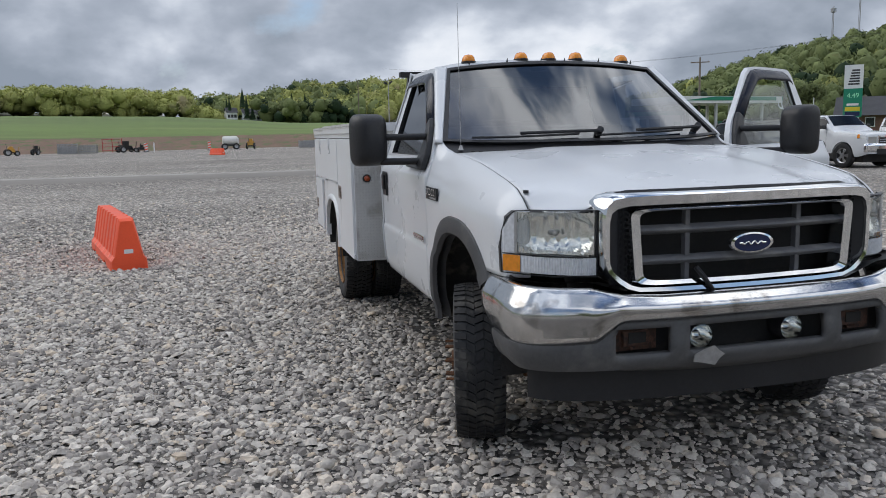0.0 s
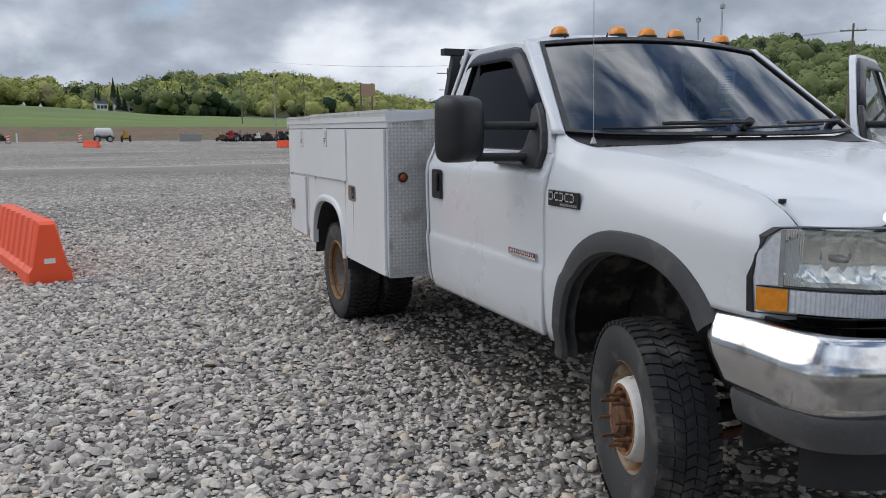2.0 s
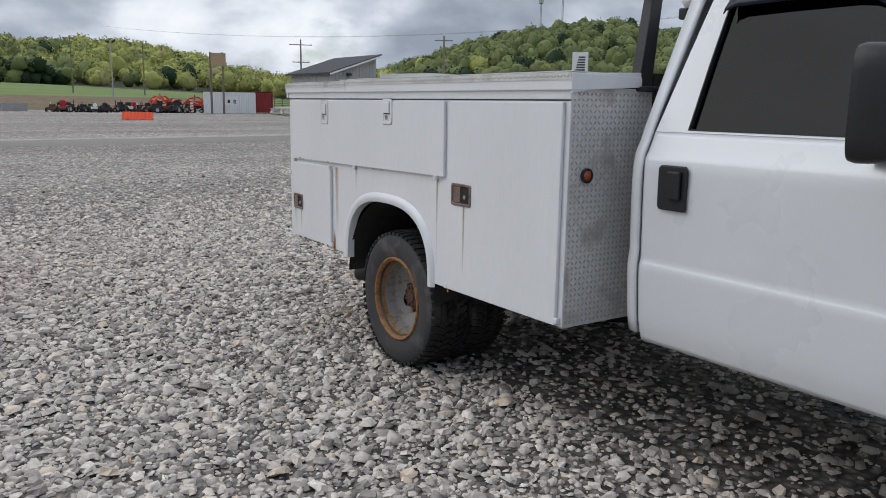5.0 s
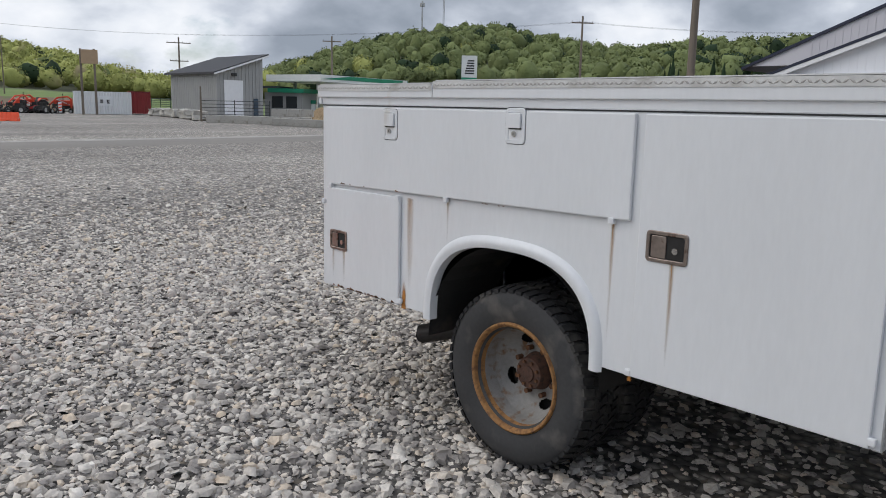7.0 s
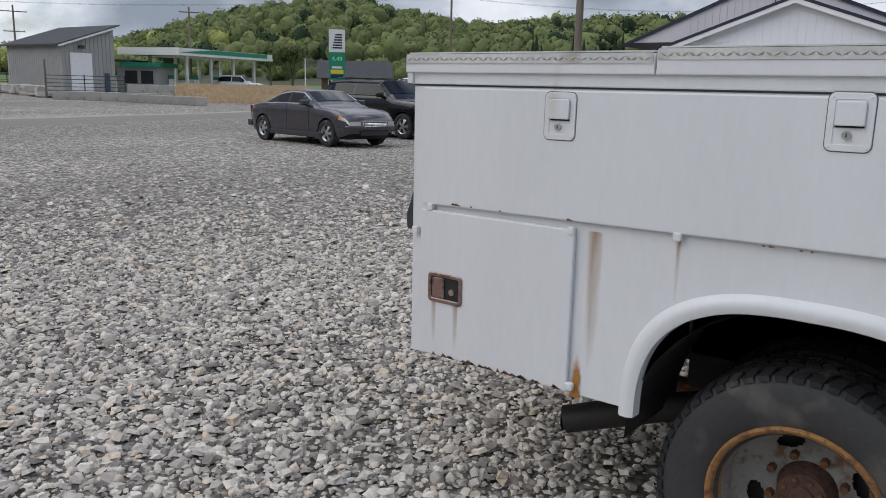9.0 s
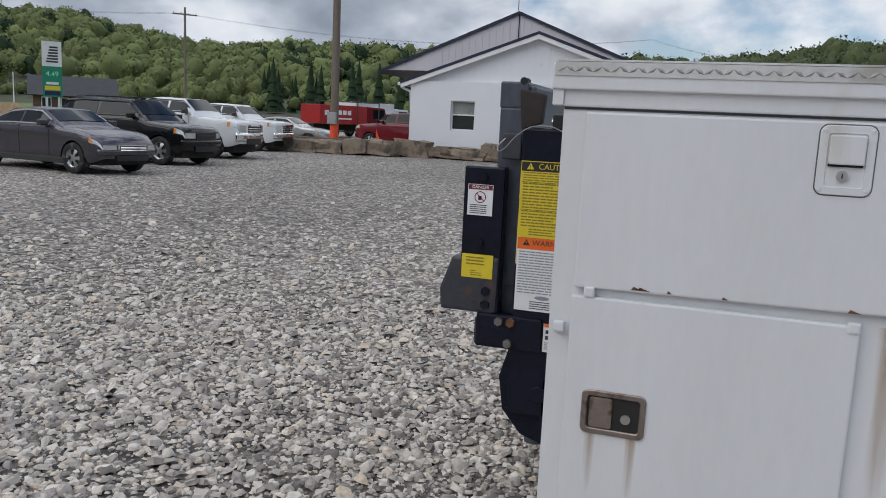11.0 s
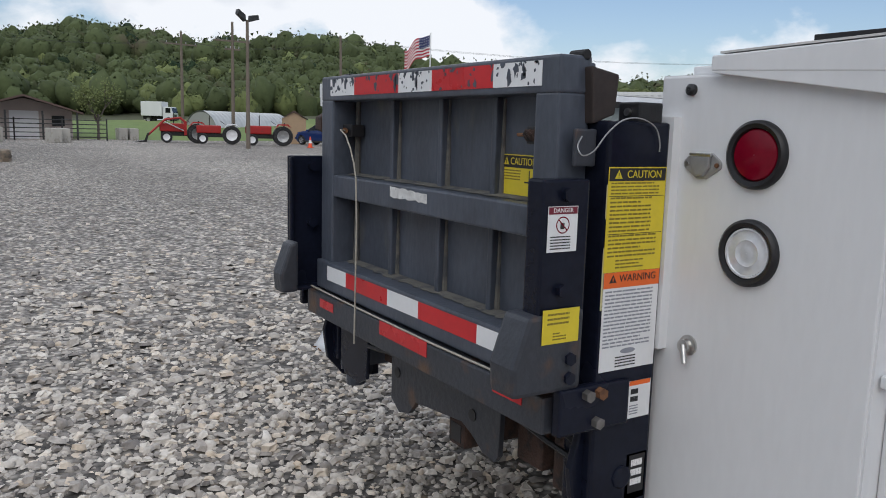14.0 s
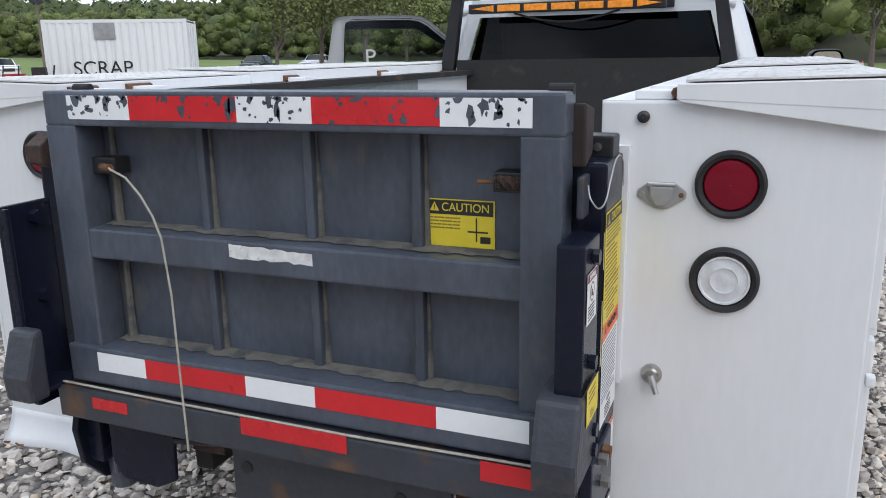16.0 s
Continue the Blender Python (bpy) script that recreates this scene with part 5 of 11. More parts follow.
    part("flap", prism(B(), [(sx + a, SY1 + 0.008, sz + b) for a, b in ((0.024, 0.018), (-0.024, 0.018), (-0.022, -0.004), (-0.010, -0.022), (0.010, -0.022), (0.022, -0.004))], (0, 0.008, 0)), GREY_METAL, sock, bevel=0.003)
    part("hinge", rod(B(), (sx - 0.026, SY1 + 0.013, sz + 0.022), (sx + 0.026, SY1 + 0.013, sz + 0.022), 0.0045), STEEL, sock)
    for a in (-0.038, 0.038):
        part("screw", rod(B(), (sx + a, SY1 + 0.008, sz + 0.001), (sx + a, SY1 + 0.0105, sz + 0.001), 0.005, seg=8), STEEL if a > 0 else RUST, sock)
    bm = B()
    lathe(bm, [(0.022, 0.0), (0.022, 0.008), (0.014, 0.010), (0.014, 0.024), (0.001, 0.025)], Matrix.Translation((s * 0.762, SY1, 0.972)) @ Matrix.Rotation(-math.pi / 2, 4, "X"), 20)
    rod(bm, (s * 0.762, SY1 + 0.022, 0.974), (s * 0.762 - 0.014, SY1 + 0.030, 0.938), 0.008, 0.006)
    part("turn_catch", bm, STEEL, truck, "small metal turn catch", smooth=0.7)
    part("small_lamp", lathe(B(), [(0.012, 0.0), (0.012, 0.012), (0.006, 0.016), (0.001, 0.016)], Matrix.Translation((s * 0.723, SY1, 1.506)) @ Matrix.Rotation(-math.pi / 2, 4, "X"), 16), INK, truck)
    # doors
    fr = panel_door("compartment_door", s, 2.318, 3.098, 0.578, 1.478)
    up = panel_door("compartment_door", s, 3.138, 4.935, 1.098, 1.478, 0.02)
    lo = panel_door("compartment_door", s, 4.362, 4.938, 0.582, 1.080)
    latch_paddle(fr, 2.985, 1.047, s)
    latch_paddle(lo, 4.828, 0.822, s, 0.14, 0.10)
    latch_painted(up, 3.67, 1.420, s)
    latch_painted(up, 4.428, 1.404, s)
    for y, z, d in ((3.21, 1.110, up), (4.055, 1.100, up), (4.90, 1.090, up), (4.375, 1.075, lo), (4.352, 0.60, lo), (3.105, 0.59, fr), (2.312, 0.60, fr), (4.962, 1.005, lo)):
        part("bolt", box(B(), *sorted((s * (SX + 0.004), s * (SX + 0.022))), y - 0.012, y + 0.012, z - 0.012, z + 0.012), BODY_WHITE, d, bevel=0.005)
    if s < 0:
        stain(fr, 2.950, 2.974, 0.60, 1.0, k=0.78)
        stain(lo, 4.86, 4.89, 0.60, 0.775)
        stain(lo, 4.77, 4.80, 0.58, 0.775)
        stain(lo, 4.315, 4.36, 0.565, 0.72, x=SX + 0.002, name="rust_patch", k=0.97)
        stain(fr, 3.095, 3.12, 0.555, 0.60, x=SX + 0.0025, name="rust_patch", k=0.97)
        stain(up, 4.045, 4.066, 0.86, 1.095, x=SX + 0.002)
        stain(up, 3.20, 3.222, 0.60, 1.10, x=SX + 0.002)
        stain(lo, 4.27, 4.335, 0.60, 1.08, x=SX + 0.002)
        bm = B()
        rnd = random.Random(4)
        for k in range(9):
            y = 3.5 + rnd.random() * 1.4
            w = 0.004 + rnd.random() * 0.012
            z = 1.101 - 0.0 + (0.02 if y < 3.2 else 0)
            prism(bm, [(s * (SX + 0.0188), y - w, z + 0.004), (s * (SX + 0.0188), y + w, z + 0.004), (s * (SX + 0.0188), y + w * 0.6, z + 0.008 + rnd.random() * 0.004)], (s * 0.0006, 0, 0))
        part("chipped_edge", bm, RUST, up, "rusty chips along the edge", kind="stuff")
        bm = B()
        for k in range(20):
            y = 4.37 + rnd.random() * 0.5
            w = 0.006 + rnd.random() * 0.016
            prism(bm, [(s * (SX + 0.0188), y - w, 0.584), (s * (SX + 0.0188), y + w, 0.584), (s * (SX + 0.0188), y + w * 0.4, 0.592 + rnd.random() * 0.006)], (s * 0.0006, 0, 0))
        part("chipped_edge", bm, RUST, lo, "rusty chips along the edge", kind="stuff")
    # gutter and lids
    part("top_rail", box(B(), *sorted((s * (SX - 0.03), s * (SX + 0.004))), SY0 - 0.005, SY1 + 0.004, 1.487, 1.538), BODY_WHITE, truck, bevel=0.005)
    part("rail_gap", box(B(), *sorted((s * (SX - 0.01), s * (SX + 0.0025))), SY0, SY1, 1.482, 1.487), INK, truck)
    part("inner_top", box(B(), *sorted((s * xi, s * 0.79)), SY0, SY1, 1.53, 1.537), BODY_WHITE, truck)
    for y0, y1, up_ in ((4.155, 5.012, 0.0), (SY0 - 0.02, 4.150, 0.010)):
        zo, zi = 1.580 + up_, 1.570 + up_
        bm = B()
        prof = [(0.785, 1.540), (0.785, zi), (SX + 0.012, zo), (SX + 0.016, zo - 0.006), (SX + 0.016, 1.524), (SX + 0.006, 1.522), (SX + 0.002, 1.492 if y1 > 5 else 1.53), (1.10, 1.500 if y1 > 5 else 1.535)]
        prism(bm, [(s * x, y0, z) for x, z in prof[:6]], (0, y1 - y0, 0))
        lid = part("lid", bm, BODY_WHITE, truck, "white flip-top lid with tread plate", bevel=0.003)
        if y1 > 5:
            bm = B()
            prism(bm, [(s * x, SY1 + 0.002, z) for x, z in ((0.79, 1.536), (0.79, zi - 0.002), (SX + 0.012, zo - 0.004), (SX + 0.010, 1.490), (SX - 0.02, 1.488))], (0, 0.024, 0))
            part("lid_cheek", bm, BODY_WHITE, lid, bevel=0.002)
        else:
            bm = B()
            prism(bm, [(s * x, SY0 - 0.002, z) for x, z in ((0.79, 1.60), (SX + 0.010, zo - 0.002), (SX + 0.010, 1.512), (0.79, 1.562))], (0, -0.016, 0))
            part("lid_cheek", bm, BODY_WHITE, lid, bevel=0.002)
        bm = B()
        box(bm, *sorted((s * (SX + 0.014), s * (SX + 0.0185))), y0 + 0.004, y1 - 0.004, 1.552 + up_, zo + 0.001)
        lb = part("tread_band", bm, DIAMOND_DULL, lid, "folded tread plate edge")
        bm = B()
        lug_plate(bm, lambda u, v: (Vector((s * (SX + 0.0186), y0 + 0.01 + (y1 - y0 - 0.02) * v, (1.552 + up_ + zo) / 2)), Vector((0, 1, 0)), Vector((0, 0, 0.62)), Vector((s, 0, 0))), 1, int((y1 - y0) / 0.019), 0.0115)
        part("tread_pattern", bm, LUG, lid, "raised lugs of the tread plate", kind="stuff")
        tp = part("lid_top", box(B(), *sorted((s * 0.80, s * (SX + 0.006))), y0 + 0.006, y1 - 0.006, 0, 0.004, Matrix.Translation((0, 0, zi + 0.003)) @ Matrix.Shear("XY", 4, (0, 0)) @ Matrix(((1, 0, 0, 0), (0, 1, 0, 0), (s * (zo - zi) / 0.372, 0, 1, -(zo - zi) / 0.372 * 0.785), (0, 0, 0, 1)))), DIAMOND_DULL, lid, "dull tread plate")
        bm = B()
        n = int((y1 - y0) / 0.032)
        lug_plate(bm, lambda u, v: (Vector((s * (0.81 + 0.35 * u), y0 + 0.01 + (y1 - y0 - 0.02) * v, zi + 0.0068 + (zo - zi) / 0.372 * (0.025 + 0.35 * u))), Vector((1, 0, 0)), Vector((0, 1, 0)), Vector((0, 0, 1))), 11, n, 0.013)
        part("tread_pattern", bm, DIAMOND_DULL, lid, "raised lugs of the tread plate", kind="stuff")
    for y in (4.93, 4.72, 3.9, 3.1):
        hg = part("lid_hinge", box(B(), *sorted((s * 0.700, s * 0.775)), y - 0.035, y + 0.035, 1.537, 1.556), BODY_WHITE, truck, "white hinge with rusty knuckles", bevel=0.004)
        part("hinge_knuckle", rod(B(), (s * 0.782, y - 0.05, 1.552), (s * 0.782, y + 0.05, 1.552), 0.011, seg=8), RUST, hg)


for side in (-1, 1):
    build_body_side(side)
part("bed_floor", box(B(), -0.64, 0.64, SY0, SY1, 0.86, 0.90), DIAMOND, truck)
part("bed_bulkhead", box(B(), -0.70, 0.70, SY0 - 0.005, SY0 + 0.03, 0.62, 1.60), DARK, truck)
bm = B()
for k in range(20):
    rod(bm, (0.636, 3.1 + 0.075 * k, 1.18), (0.636, 3.1 + 0.075 * k, 1.50), 0.012, seg=8)
box(bm, 0.628, 0.638, 3.03, 4.62, 1.15, 1.52)
part("louvred_panel", bm, mk("grey green panel", (0.24, 0.27, 0.26), 0.5, var=0.15), truck)
bm = B()
box(bm, 0.60, 0.66, SY0, 4.9, 1.52, 1.545)
part("bed_side_rail", bm, DARK, truck)

# rack behind the cab with the beacon bar
bm = B()
for s in (-1, 1):
    prism(bm, [(s * 0.80, 2.28, 1.53), (s * 0.72, 2.28, 1.53), (s * 0.655, 2.30, 1.93), (s * 0.715, 2.30, 1.93)], (0, 0.05, 0))
    box(bm, *sorted((s * 0.70, s * 0.80)), 2.24, 2.36, 1.525, 1.545)
box(bm, -0.78, 0.78, 2.29, 2.355, 1.925, 1.965)
rack = part("headache_rack", bm, BLACK_PLASTIC, truck, "black steel rack behind the cab", bevel=0.005)
box_bar = part("beacon_bar", box(B(), -0.44, 0.60, 2.355, 2.40, 1.842, 1.892), BLACK_PLASTIC, truck, "black bar of amber beacons", bevel=0.008)
for k in range(7):
    x = -0.425 + 0.1465 * k
    bm = B()
    w = 0.125
    pts = [(x, 1.850), (x + w, 1.850), (x + w, 1.884), (x, 1.884)]
    if k == 0:
        pts = [(x, 1.867), (x + w, 1.850), (x + w, 1.884)]
    if k == 6:
        pts = [(x, 1.850), (x + w, 1.867), (x, 1.884)]
    prism(bm, [(a, 2.40, b) for a, b in pts], (0, 0.008, 0))
    part("beacon_lens", bm, AMBER_DARK, box_bar, "amber beacon lens", bevel=0.003)
part("beacon_cable", tube(B(), [(0.35 - 0.08 * k, 2.37, 1.84 - 0.05 * math.sin(k * 0.45)) for k in range(8)], 0.006, 6), BLACK_PLASTIC, rack)
part("third_brake_lamp", box(B(), -0.45, 0.45, 2.12, 2.135, 1.855, 1.90), BLACK_PLASTIC, truck, bevel=0.006)


# ---- lift gate ----
def rail(name, x0, x1, y0, y1, z0, z1, mat=None, label="", bevel=0.006, parent=None):
    return part(name, box(B(), *sorted((x0, x1)), y0, y1, z0, z1), mat or GATE, parent or truck, label, bevel=bevel)


def build_gate():
    g = rail("lift_platform", -0.622, 0.552, 5.165, 5.185, 0.885, 1.555, label="blue-black steel lift platform, folded up")
    rail("platform_top_rail", -0.632, 0.552, 5.185, 5.268, 1.490, 1.566, parent=g)
    rail("platform_bottom_rail", -0.622, 0.56, 5.185, 5.280, 0.882, 0.975, parent=g)
    rail("platform_mid_rail", -0.56, 0.48, 5.185, 5.262, 1.188, 1.258, parent=g)
    rail("platform_stile", 0.468, 0.556, 5.185, 5.266, 0.97, 1.492, parent=g)
    rail("platform_stile", -0.630, -0.553, 5.185, 5.266, 0.97, 1.492, parent=g)
    for x in (0.181, -0.086, -0.328):
        for z0, z1 in ((0.975, 1.188), (1.258, 1.490)):
            rail("platform_rib", x - 0.010, x + 0.010, 5.185, 5.208, z0, z1, parent=g, bevel=0.004)
            bm = B()
            rnd = random.Random(int(x * 1000))
            for o in (-0.012, 0.012):
                rod(bm, (x + o, 5.187, z0), (x + o, 5.186, z1 - 0.004), 0.007 + 0.003 * rnd.random(), 0.004, 8)
            part("weld_bead", bm, GATE_DUST, g)
    for z0, z1 in ((0.975, 1.188), (1.258, 1.490)):
        part("weld_bead", rod(B(), (0.44, 5.192, z0), (0.44, 5.190, z1), 0.012, 0.007, 8), GATE_DUST, g)
    for z in (0.979, 1.262):
        bm = B()
        rnd = random.Random(7)
        xs = lin(0.46, -0.55, 60)
        vs = [[bm.verts.new((x, 5.186, z + 0.003)), bm.verts.new((x, 5.215 + 0.02 * rnd.random(), z - 0.002))] for x in xs]
        for a, b in zip(vs, vs[1:]):
            bm.faces.new((a[0], b[0], b[1], a[1]))
        part("settled_dirt", bm, GATE_DUST, g)

    def tape(bounds, z0, z1, y, first, worn):
        cols = [WHITE_TAPE, RED]
        rnd = random.Random(int(z0 * 977))
        for i, (a, b) in enumerate(zip(bounds, bounds[1:])):
            tp = part("tape", box(B(), *sorted((a, b)), y, y + 0.0012, z0, z1), cols[(i + first) % 2], g, "worn reflective tape")
            if worn:
                bm = B()
                for k in range(24 if (i % 2 == 0) else 16):
                    cx = min(a, b) + abs(a - b) * rnd.random()
                    cz = z1 - (z1 - z0) * rnd.random() ** 2.2
                    n = 9
                    r0 = 0.0022 + 0.0085 * rnd.random() ** 2.2
                    el = 0.5 + 1.6 * rnd.random()
                    pts = []
                    for q in range(n):
                        t = 2 * math.pi * q / n
                        rr = r0 * (0.5 + rnd.random())
                        pts.append((min(max(cx + rr * math.cos(t), min(a, b)), max(a, b)), y + 0.0016, min(max(cz + rr * el * math.sin(t), z0), z1)))
                    bm.faces.new([bm.verts.new(p) for p in pts])
                part("bare_patch", bm, GATE, tp, "flakes torn from the tape", kind="stuff")
    tape([0.480, 0.307, 0.033, -0.140, -0.405, -0.576], 1.505, 1.556, 5.2685, 0, True)
    tape([0.470, 0.328, 0.054, -0.119, -0.392, -0.580], 0.918, 0.964, 5.2805, 0, False)
    bm = B()
    rnd = random.Random(3)
    up = [(0.083 - 0.203 * k / 14, 1.252 - 0.004 * rnd.random() - 0.0004 * k) for k in range(15)]
    dn = [(0.083 - 0.203 * k / 14, 1.224 - 0.006 * rnd.random()) for k in range(15)][::-1]
    bm.faces.new([bm.verts.new((x, 5.2632, z)) for x, z in up + dn])
    part("peeled_sticker", bm, mk("peeled white sticker", (0.60, 0.60, 0.59), 0.7, var=0.25, scale=30, tint=(0.3, 0.3, 0.3), tint_at=0.6), g)
    # cable release
    rail("release_bracket", 0.395, 0.462, 5.19, 5.235, 1.380, 1.418, INK, "dark cable bracket", 0.003, g)
    part("release_sleeve", rod(B(), (0.43, 5.24, 1.397), (0.385, 5.262, 1.399), 0.009), RUST, g)
    pts = [(0.40, 5.25, 1.398), (0.357, 5.29, 1.401), (0.315, 5.292, 1.385), (0.278, 5.294, 1.349), (0.248, 5.296, 1.305), (0.229, 5.298, 1.26), (0.213, 5.302, 1.135), (0.208, 5.306, 0.979), (0.200, 5.312, 0.775)]
    part("release_cable", tube(B(), pts, 0.0026, 6), ROPE, g, "pale hanging cable")
    rail("spring_pocket", -0.552, -0.495, 5.19, 5.24, 1.385, 1.423, INK, "", 0.003, g)
    part("spring", tube(B(), [(-0.50 - 0.0007 * k, 5.243 + 0.010 * math.cos(k * 1.2), 1.404 + 0.012 * math.sin(k * 1.2)) for k in range(72)], 0.0022, 5), DARK_RUST, g, "rusty coil spring")
    part("spring_pin", rod(B(), (-0.465, 5.24, 1.404), (-0.50, 5.24, 1.404), 0.004), RUST, g)
    # bar below the platform
    bar = rail("gate_bumper", -0.665, 0.592, 5.20, 5.300, 0.792, 0.872, GATE_WORN, label="scratched dark steel bumper bar")
    for a, b, z0, z1 in ((0.483, 0.378, 0.828, 0.856), (0.06, -0.20, 0.836, 0.876), (-0.490, -0.596, 0.836, 0.878)):
        part("red_tape", box(B(), *sorted((a, b)), 5.3005, 5.3015, z0, z1), RED, bar, "red reflective tape")
    part("seal_strip", tube(B(), [(0.58, 5.29, 0.879), (0.2, 5.296, 0.878), (-0.2, 5.297, 0.877), (-0.60, 5.29, 0.879)], 0.003, 6), ROPE, bar)
    # side arms
    for s, x0, x1 in ((-1, -0.690, -0.640), (1, 0.575, 0.735)):
        bm = B()
        if s < 0:
            box(bm, x0, x1, 5.225, 5.345, 0.895, 1.322)
        else:
            box(bm, 0.634, 0.648, 5.212, 5.350, 0.872, 1.312)
            box(bm, 0.616, 0.636, 5.338, 5.350, 0.875, 1.308)
            box(bm, 0.580, 0.636, 5.215, 5.345, 0.866, 0.878)
        arm = part("lift_arm", bm, NAVY, truck, "dark painted lift arm", bevel=0.004 if s > 0 else 0.006)
        xa, xb, dz = (x0 - 0.006, x0 + 0.075, 0) if s < 0 else (0.560, 0.640, -0.028)
        ya = 5.23 if s < 0 else 5.345
        bm = B()
        prism(bm, [(xa, ya, 0.893 + dz), (xa, 5.40, 0.893 + dz), (xa, 5.405, 0.955 + dz), (xa, 5.37, 1.055 + dz), (xa, ya - 0.002, 1.062 + dz)], (xb - xa, 0, 0))
        part("arm_foot", bm, GATE_WORN, arm, "scuffed steel arm foot", bevel=0.010)
        bm = B()
        xo = x0 - 0.001 if s < 0 else 0.70
        for y, z in ((5.287, 1.292), (5.29, 1.102), (5.262, 0.96), (5.262, 0.92)):
            if s < 0:
                part("arm_bolt", rod(B(), (xo, y, z), (xo - 0.012, y, z), 0.014, seg=6), NAVY, arm)
            elif z > 1.0:
                part("arm_bolt", rod(B(), (0.634, y - 0.02, z - 0.015), (0.612, y - 0.02, z - 0.015), 0.017, seg=6), NAVY, arm)
        # fixed post
        bm = B()
        if s < 0:
            box(bm, -0.690, -0.60, 5.008, 5.182, 0.60, 1.438)
        else:
            box(bm, 0.60, 0.69, 5.008, 5.182, 0.60, 1.438)
        post = part("gate_post", bm, NAVY, truck, "glossy navy lift gate post", bevel=0.008)
        part("post_plate", box(B(), *sorted((s * 0.655, s * 0.70)), SY1 + 0.001, 5.012, 0.95, 1.45), BODY_WHITE, post)
        part("pivot_plate", box(B(), *sorted((s * 0.70, s * 0.675)), 5.09, 5.285, 0.795, 0.895), NAVY, post, bevel=0.006)
        bm = B()
        for y, z in ((5.215, 0.878), (5.185, 0.815), (5.18, 0.878)):
            part("pivot_bolt", rod(B(), (s * 0.700, y, z), (s * 0.716, y, z), 0.013, seg=6), RUST if y < 5.182 else BOLT, post)
        bm = B()
        prism(bm, [(s * 0.665, 5.19, 0.79), (s * 0.665, 5.215, 0.70), (s * 0.665, 5.20, 0.60), (s * 0.665, 5.14, 0.53), (s * 0.665, 5.04, 0.50), (s * 0.665, 5.04, 0.79)], (s * -0.02, 0, 0))
        part("guard_plate", bm, NAVY, post, "curved dark guard plate", bevel=0.004)
        part("cylinder", rod(B(), (s * 0.62, 5.10, 0.50), (s * 0.62, 5.12, 0.85), 0.035), GATE, post)
        bm = B()
        box(bm, *sorted((s * 0.62, s * 0.69)), 5.01, 5.08, 0.52, 0.72)
        rod(bm, (s * 0.695, 5.09, 0.668), (s * 0.66, 5.09, 0.668), 0.028, seg=8)
        part("lower_bracket", bm, NAVY, post, bevel=0.004)
    # hinge hardware at the top of the platform
    for xh in (-0.610, 0.50):
        bm = B()
        rod(bm, (xh - 0.022, 5.20, 1.568), (xh + 0.022, 5.20, 1.568), 0.011)
        hb = part("platform_roller", bm, RUBBER, truck)
    part("wood_block", prism(B(), [(-0.655, 5.205, 1.545), (-0.655, 5.13, 1.532), (-0.655, 5.137, 1.450), (-0.655, 5.195, 1.43)], (0.034, 0, 0)), mk("worn brown block", (0.030, 0.022, 0.020), 0.8, var=0.4, scale=12), truck, "worn brown rubber block", bevel=0.005)
    bm = B()
    box(bm, -0.685, -0.625, 5.03, 5.10, 1.435, 1.478)
    part("post_block", bm, BLACK_PLASTIC, truck, bevel=0.005)
    part("post_block_bolt", rod(B(), (-0.656, 5.100, 1.457), (-0.656, 5.107, 1.457), 0.008), STEEL, truck)
    bm = B()
    box(bm, -0.662, -0.650, 5.19, 5.245, 1.345, 1.42)
    part("lock_bracket", bm, GATE_WORN, truck, "rusty lock bracket", bevel=0.004)
    bm = B()
    knots = [Vector(q) for q in ((-0.668, 5.235, 1.405), (-0.676, 5.252, 1.385), (-0.690, 5.250, 1.368), (-0.698, 5.228, 1.378), (-0.700, 5.200, 1.410), (-0.700, 5.160, 1.438), (-0.699, 5.110, 1.444), (-0.698, 5.065, 1.428), (-0.697, 5.048, 1.400), (-0.697, 5.046, 1.372))]
    curve = []
    for i in range(len(knots) - 1):
        p0, p1, p2, p3 = knots[max(0, i - 1)], knots[i], knots[i + 1], knots[min(len(knots) - 1, i + 2)]
        for u in (0, 0.25, 0.5, 0.75):
            curve.append(0.5 * (2 * p1 + (p2 - p0) * u + (2 * p0 - 5 * p1 + 4 * p2 - p3) * u * u + (3 * p1 - p0 - 3 * p2 + p3) * u ** 3))
    tube(bm, curve, 0.0016, 5)
    part("lanyard", bm, GREY_METAL, truck, "thin wire lanyard")
    # latch tower on the far side
    bm = B()
    prism(bm, [(0.60, 5.20, 1.38), (0.60, 5.25, 1.40), (0.60, 5.25, 1.44), (0.60, 5.20, 1.47)], (0.05, 0, 0))
    part("side_lock", bm, DARK_RUST, truck, "rusty lock bracket", bevel=0.004)
    # beams under the gate
    part("cross_beam", box(B(), -0.60, 0.58, 5.05, 5.16, 0.74, 0.80), DARK, truck, bevel=0.004)
    bm = B()
    out = [(0.17, 0.74), (0.17, 0.60), (0.12, 0.57), (0.06, 0.585), (0.02, 0.63), (-0.22, 0.655), (-0.27, 0.635), (-0.32, 0.605), (-0.37, 0.60), (-0.385, 0.62), (-0.39, 0.74)]
    prism(bm, [(x, 5.20, z) for x, z in out], (0, -0.015, 0))
    part("hitch_plate", bm, GATE_WORN, truck, "dark cut steel hitch plate", bevel=0.002)
    bm = B()
    for x in (0.13, -0.27):
        part("hitch_hole", rod(B(), (x, 5.2, 0.69), (x, 5.203, 0.69), 0.016), INK, truck)
    bm = B()
    prism(bm, [(0.56, 5.19, 0.79), (0.56, 5.19, 0.62), (0.53, 5.19, 0.575), (0.42, 5.19, 0.57), (0.36, 5.19, 0.60), (0.35, 5.19, 0.79)], (0, -0.012, 0))
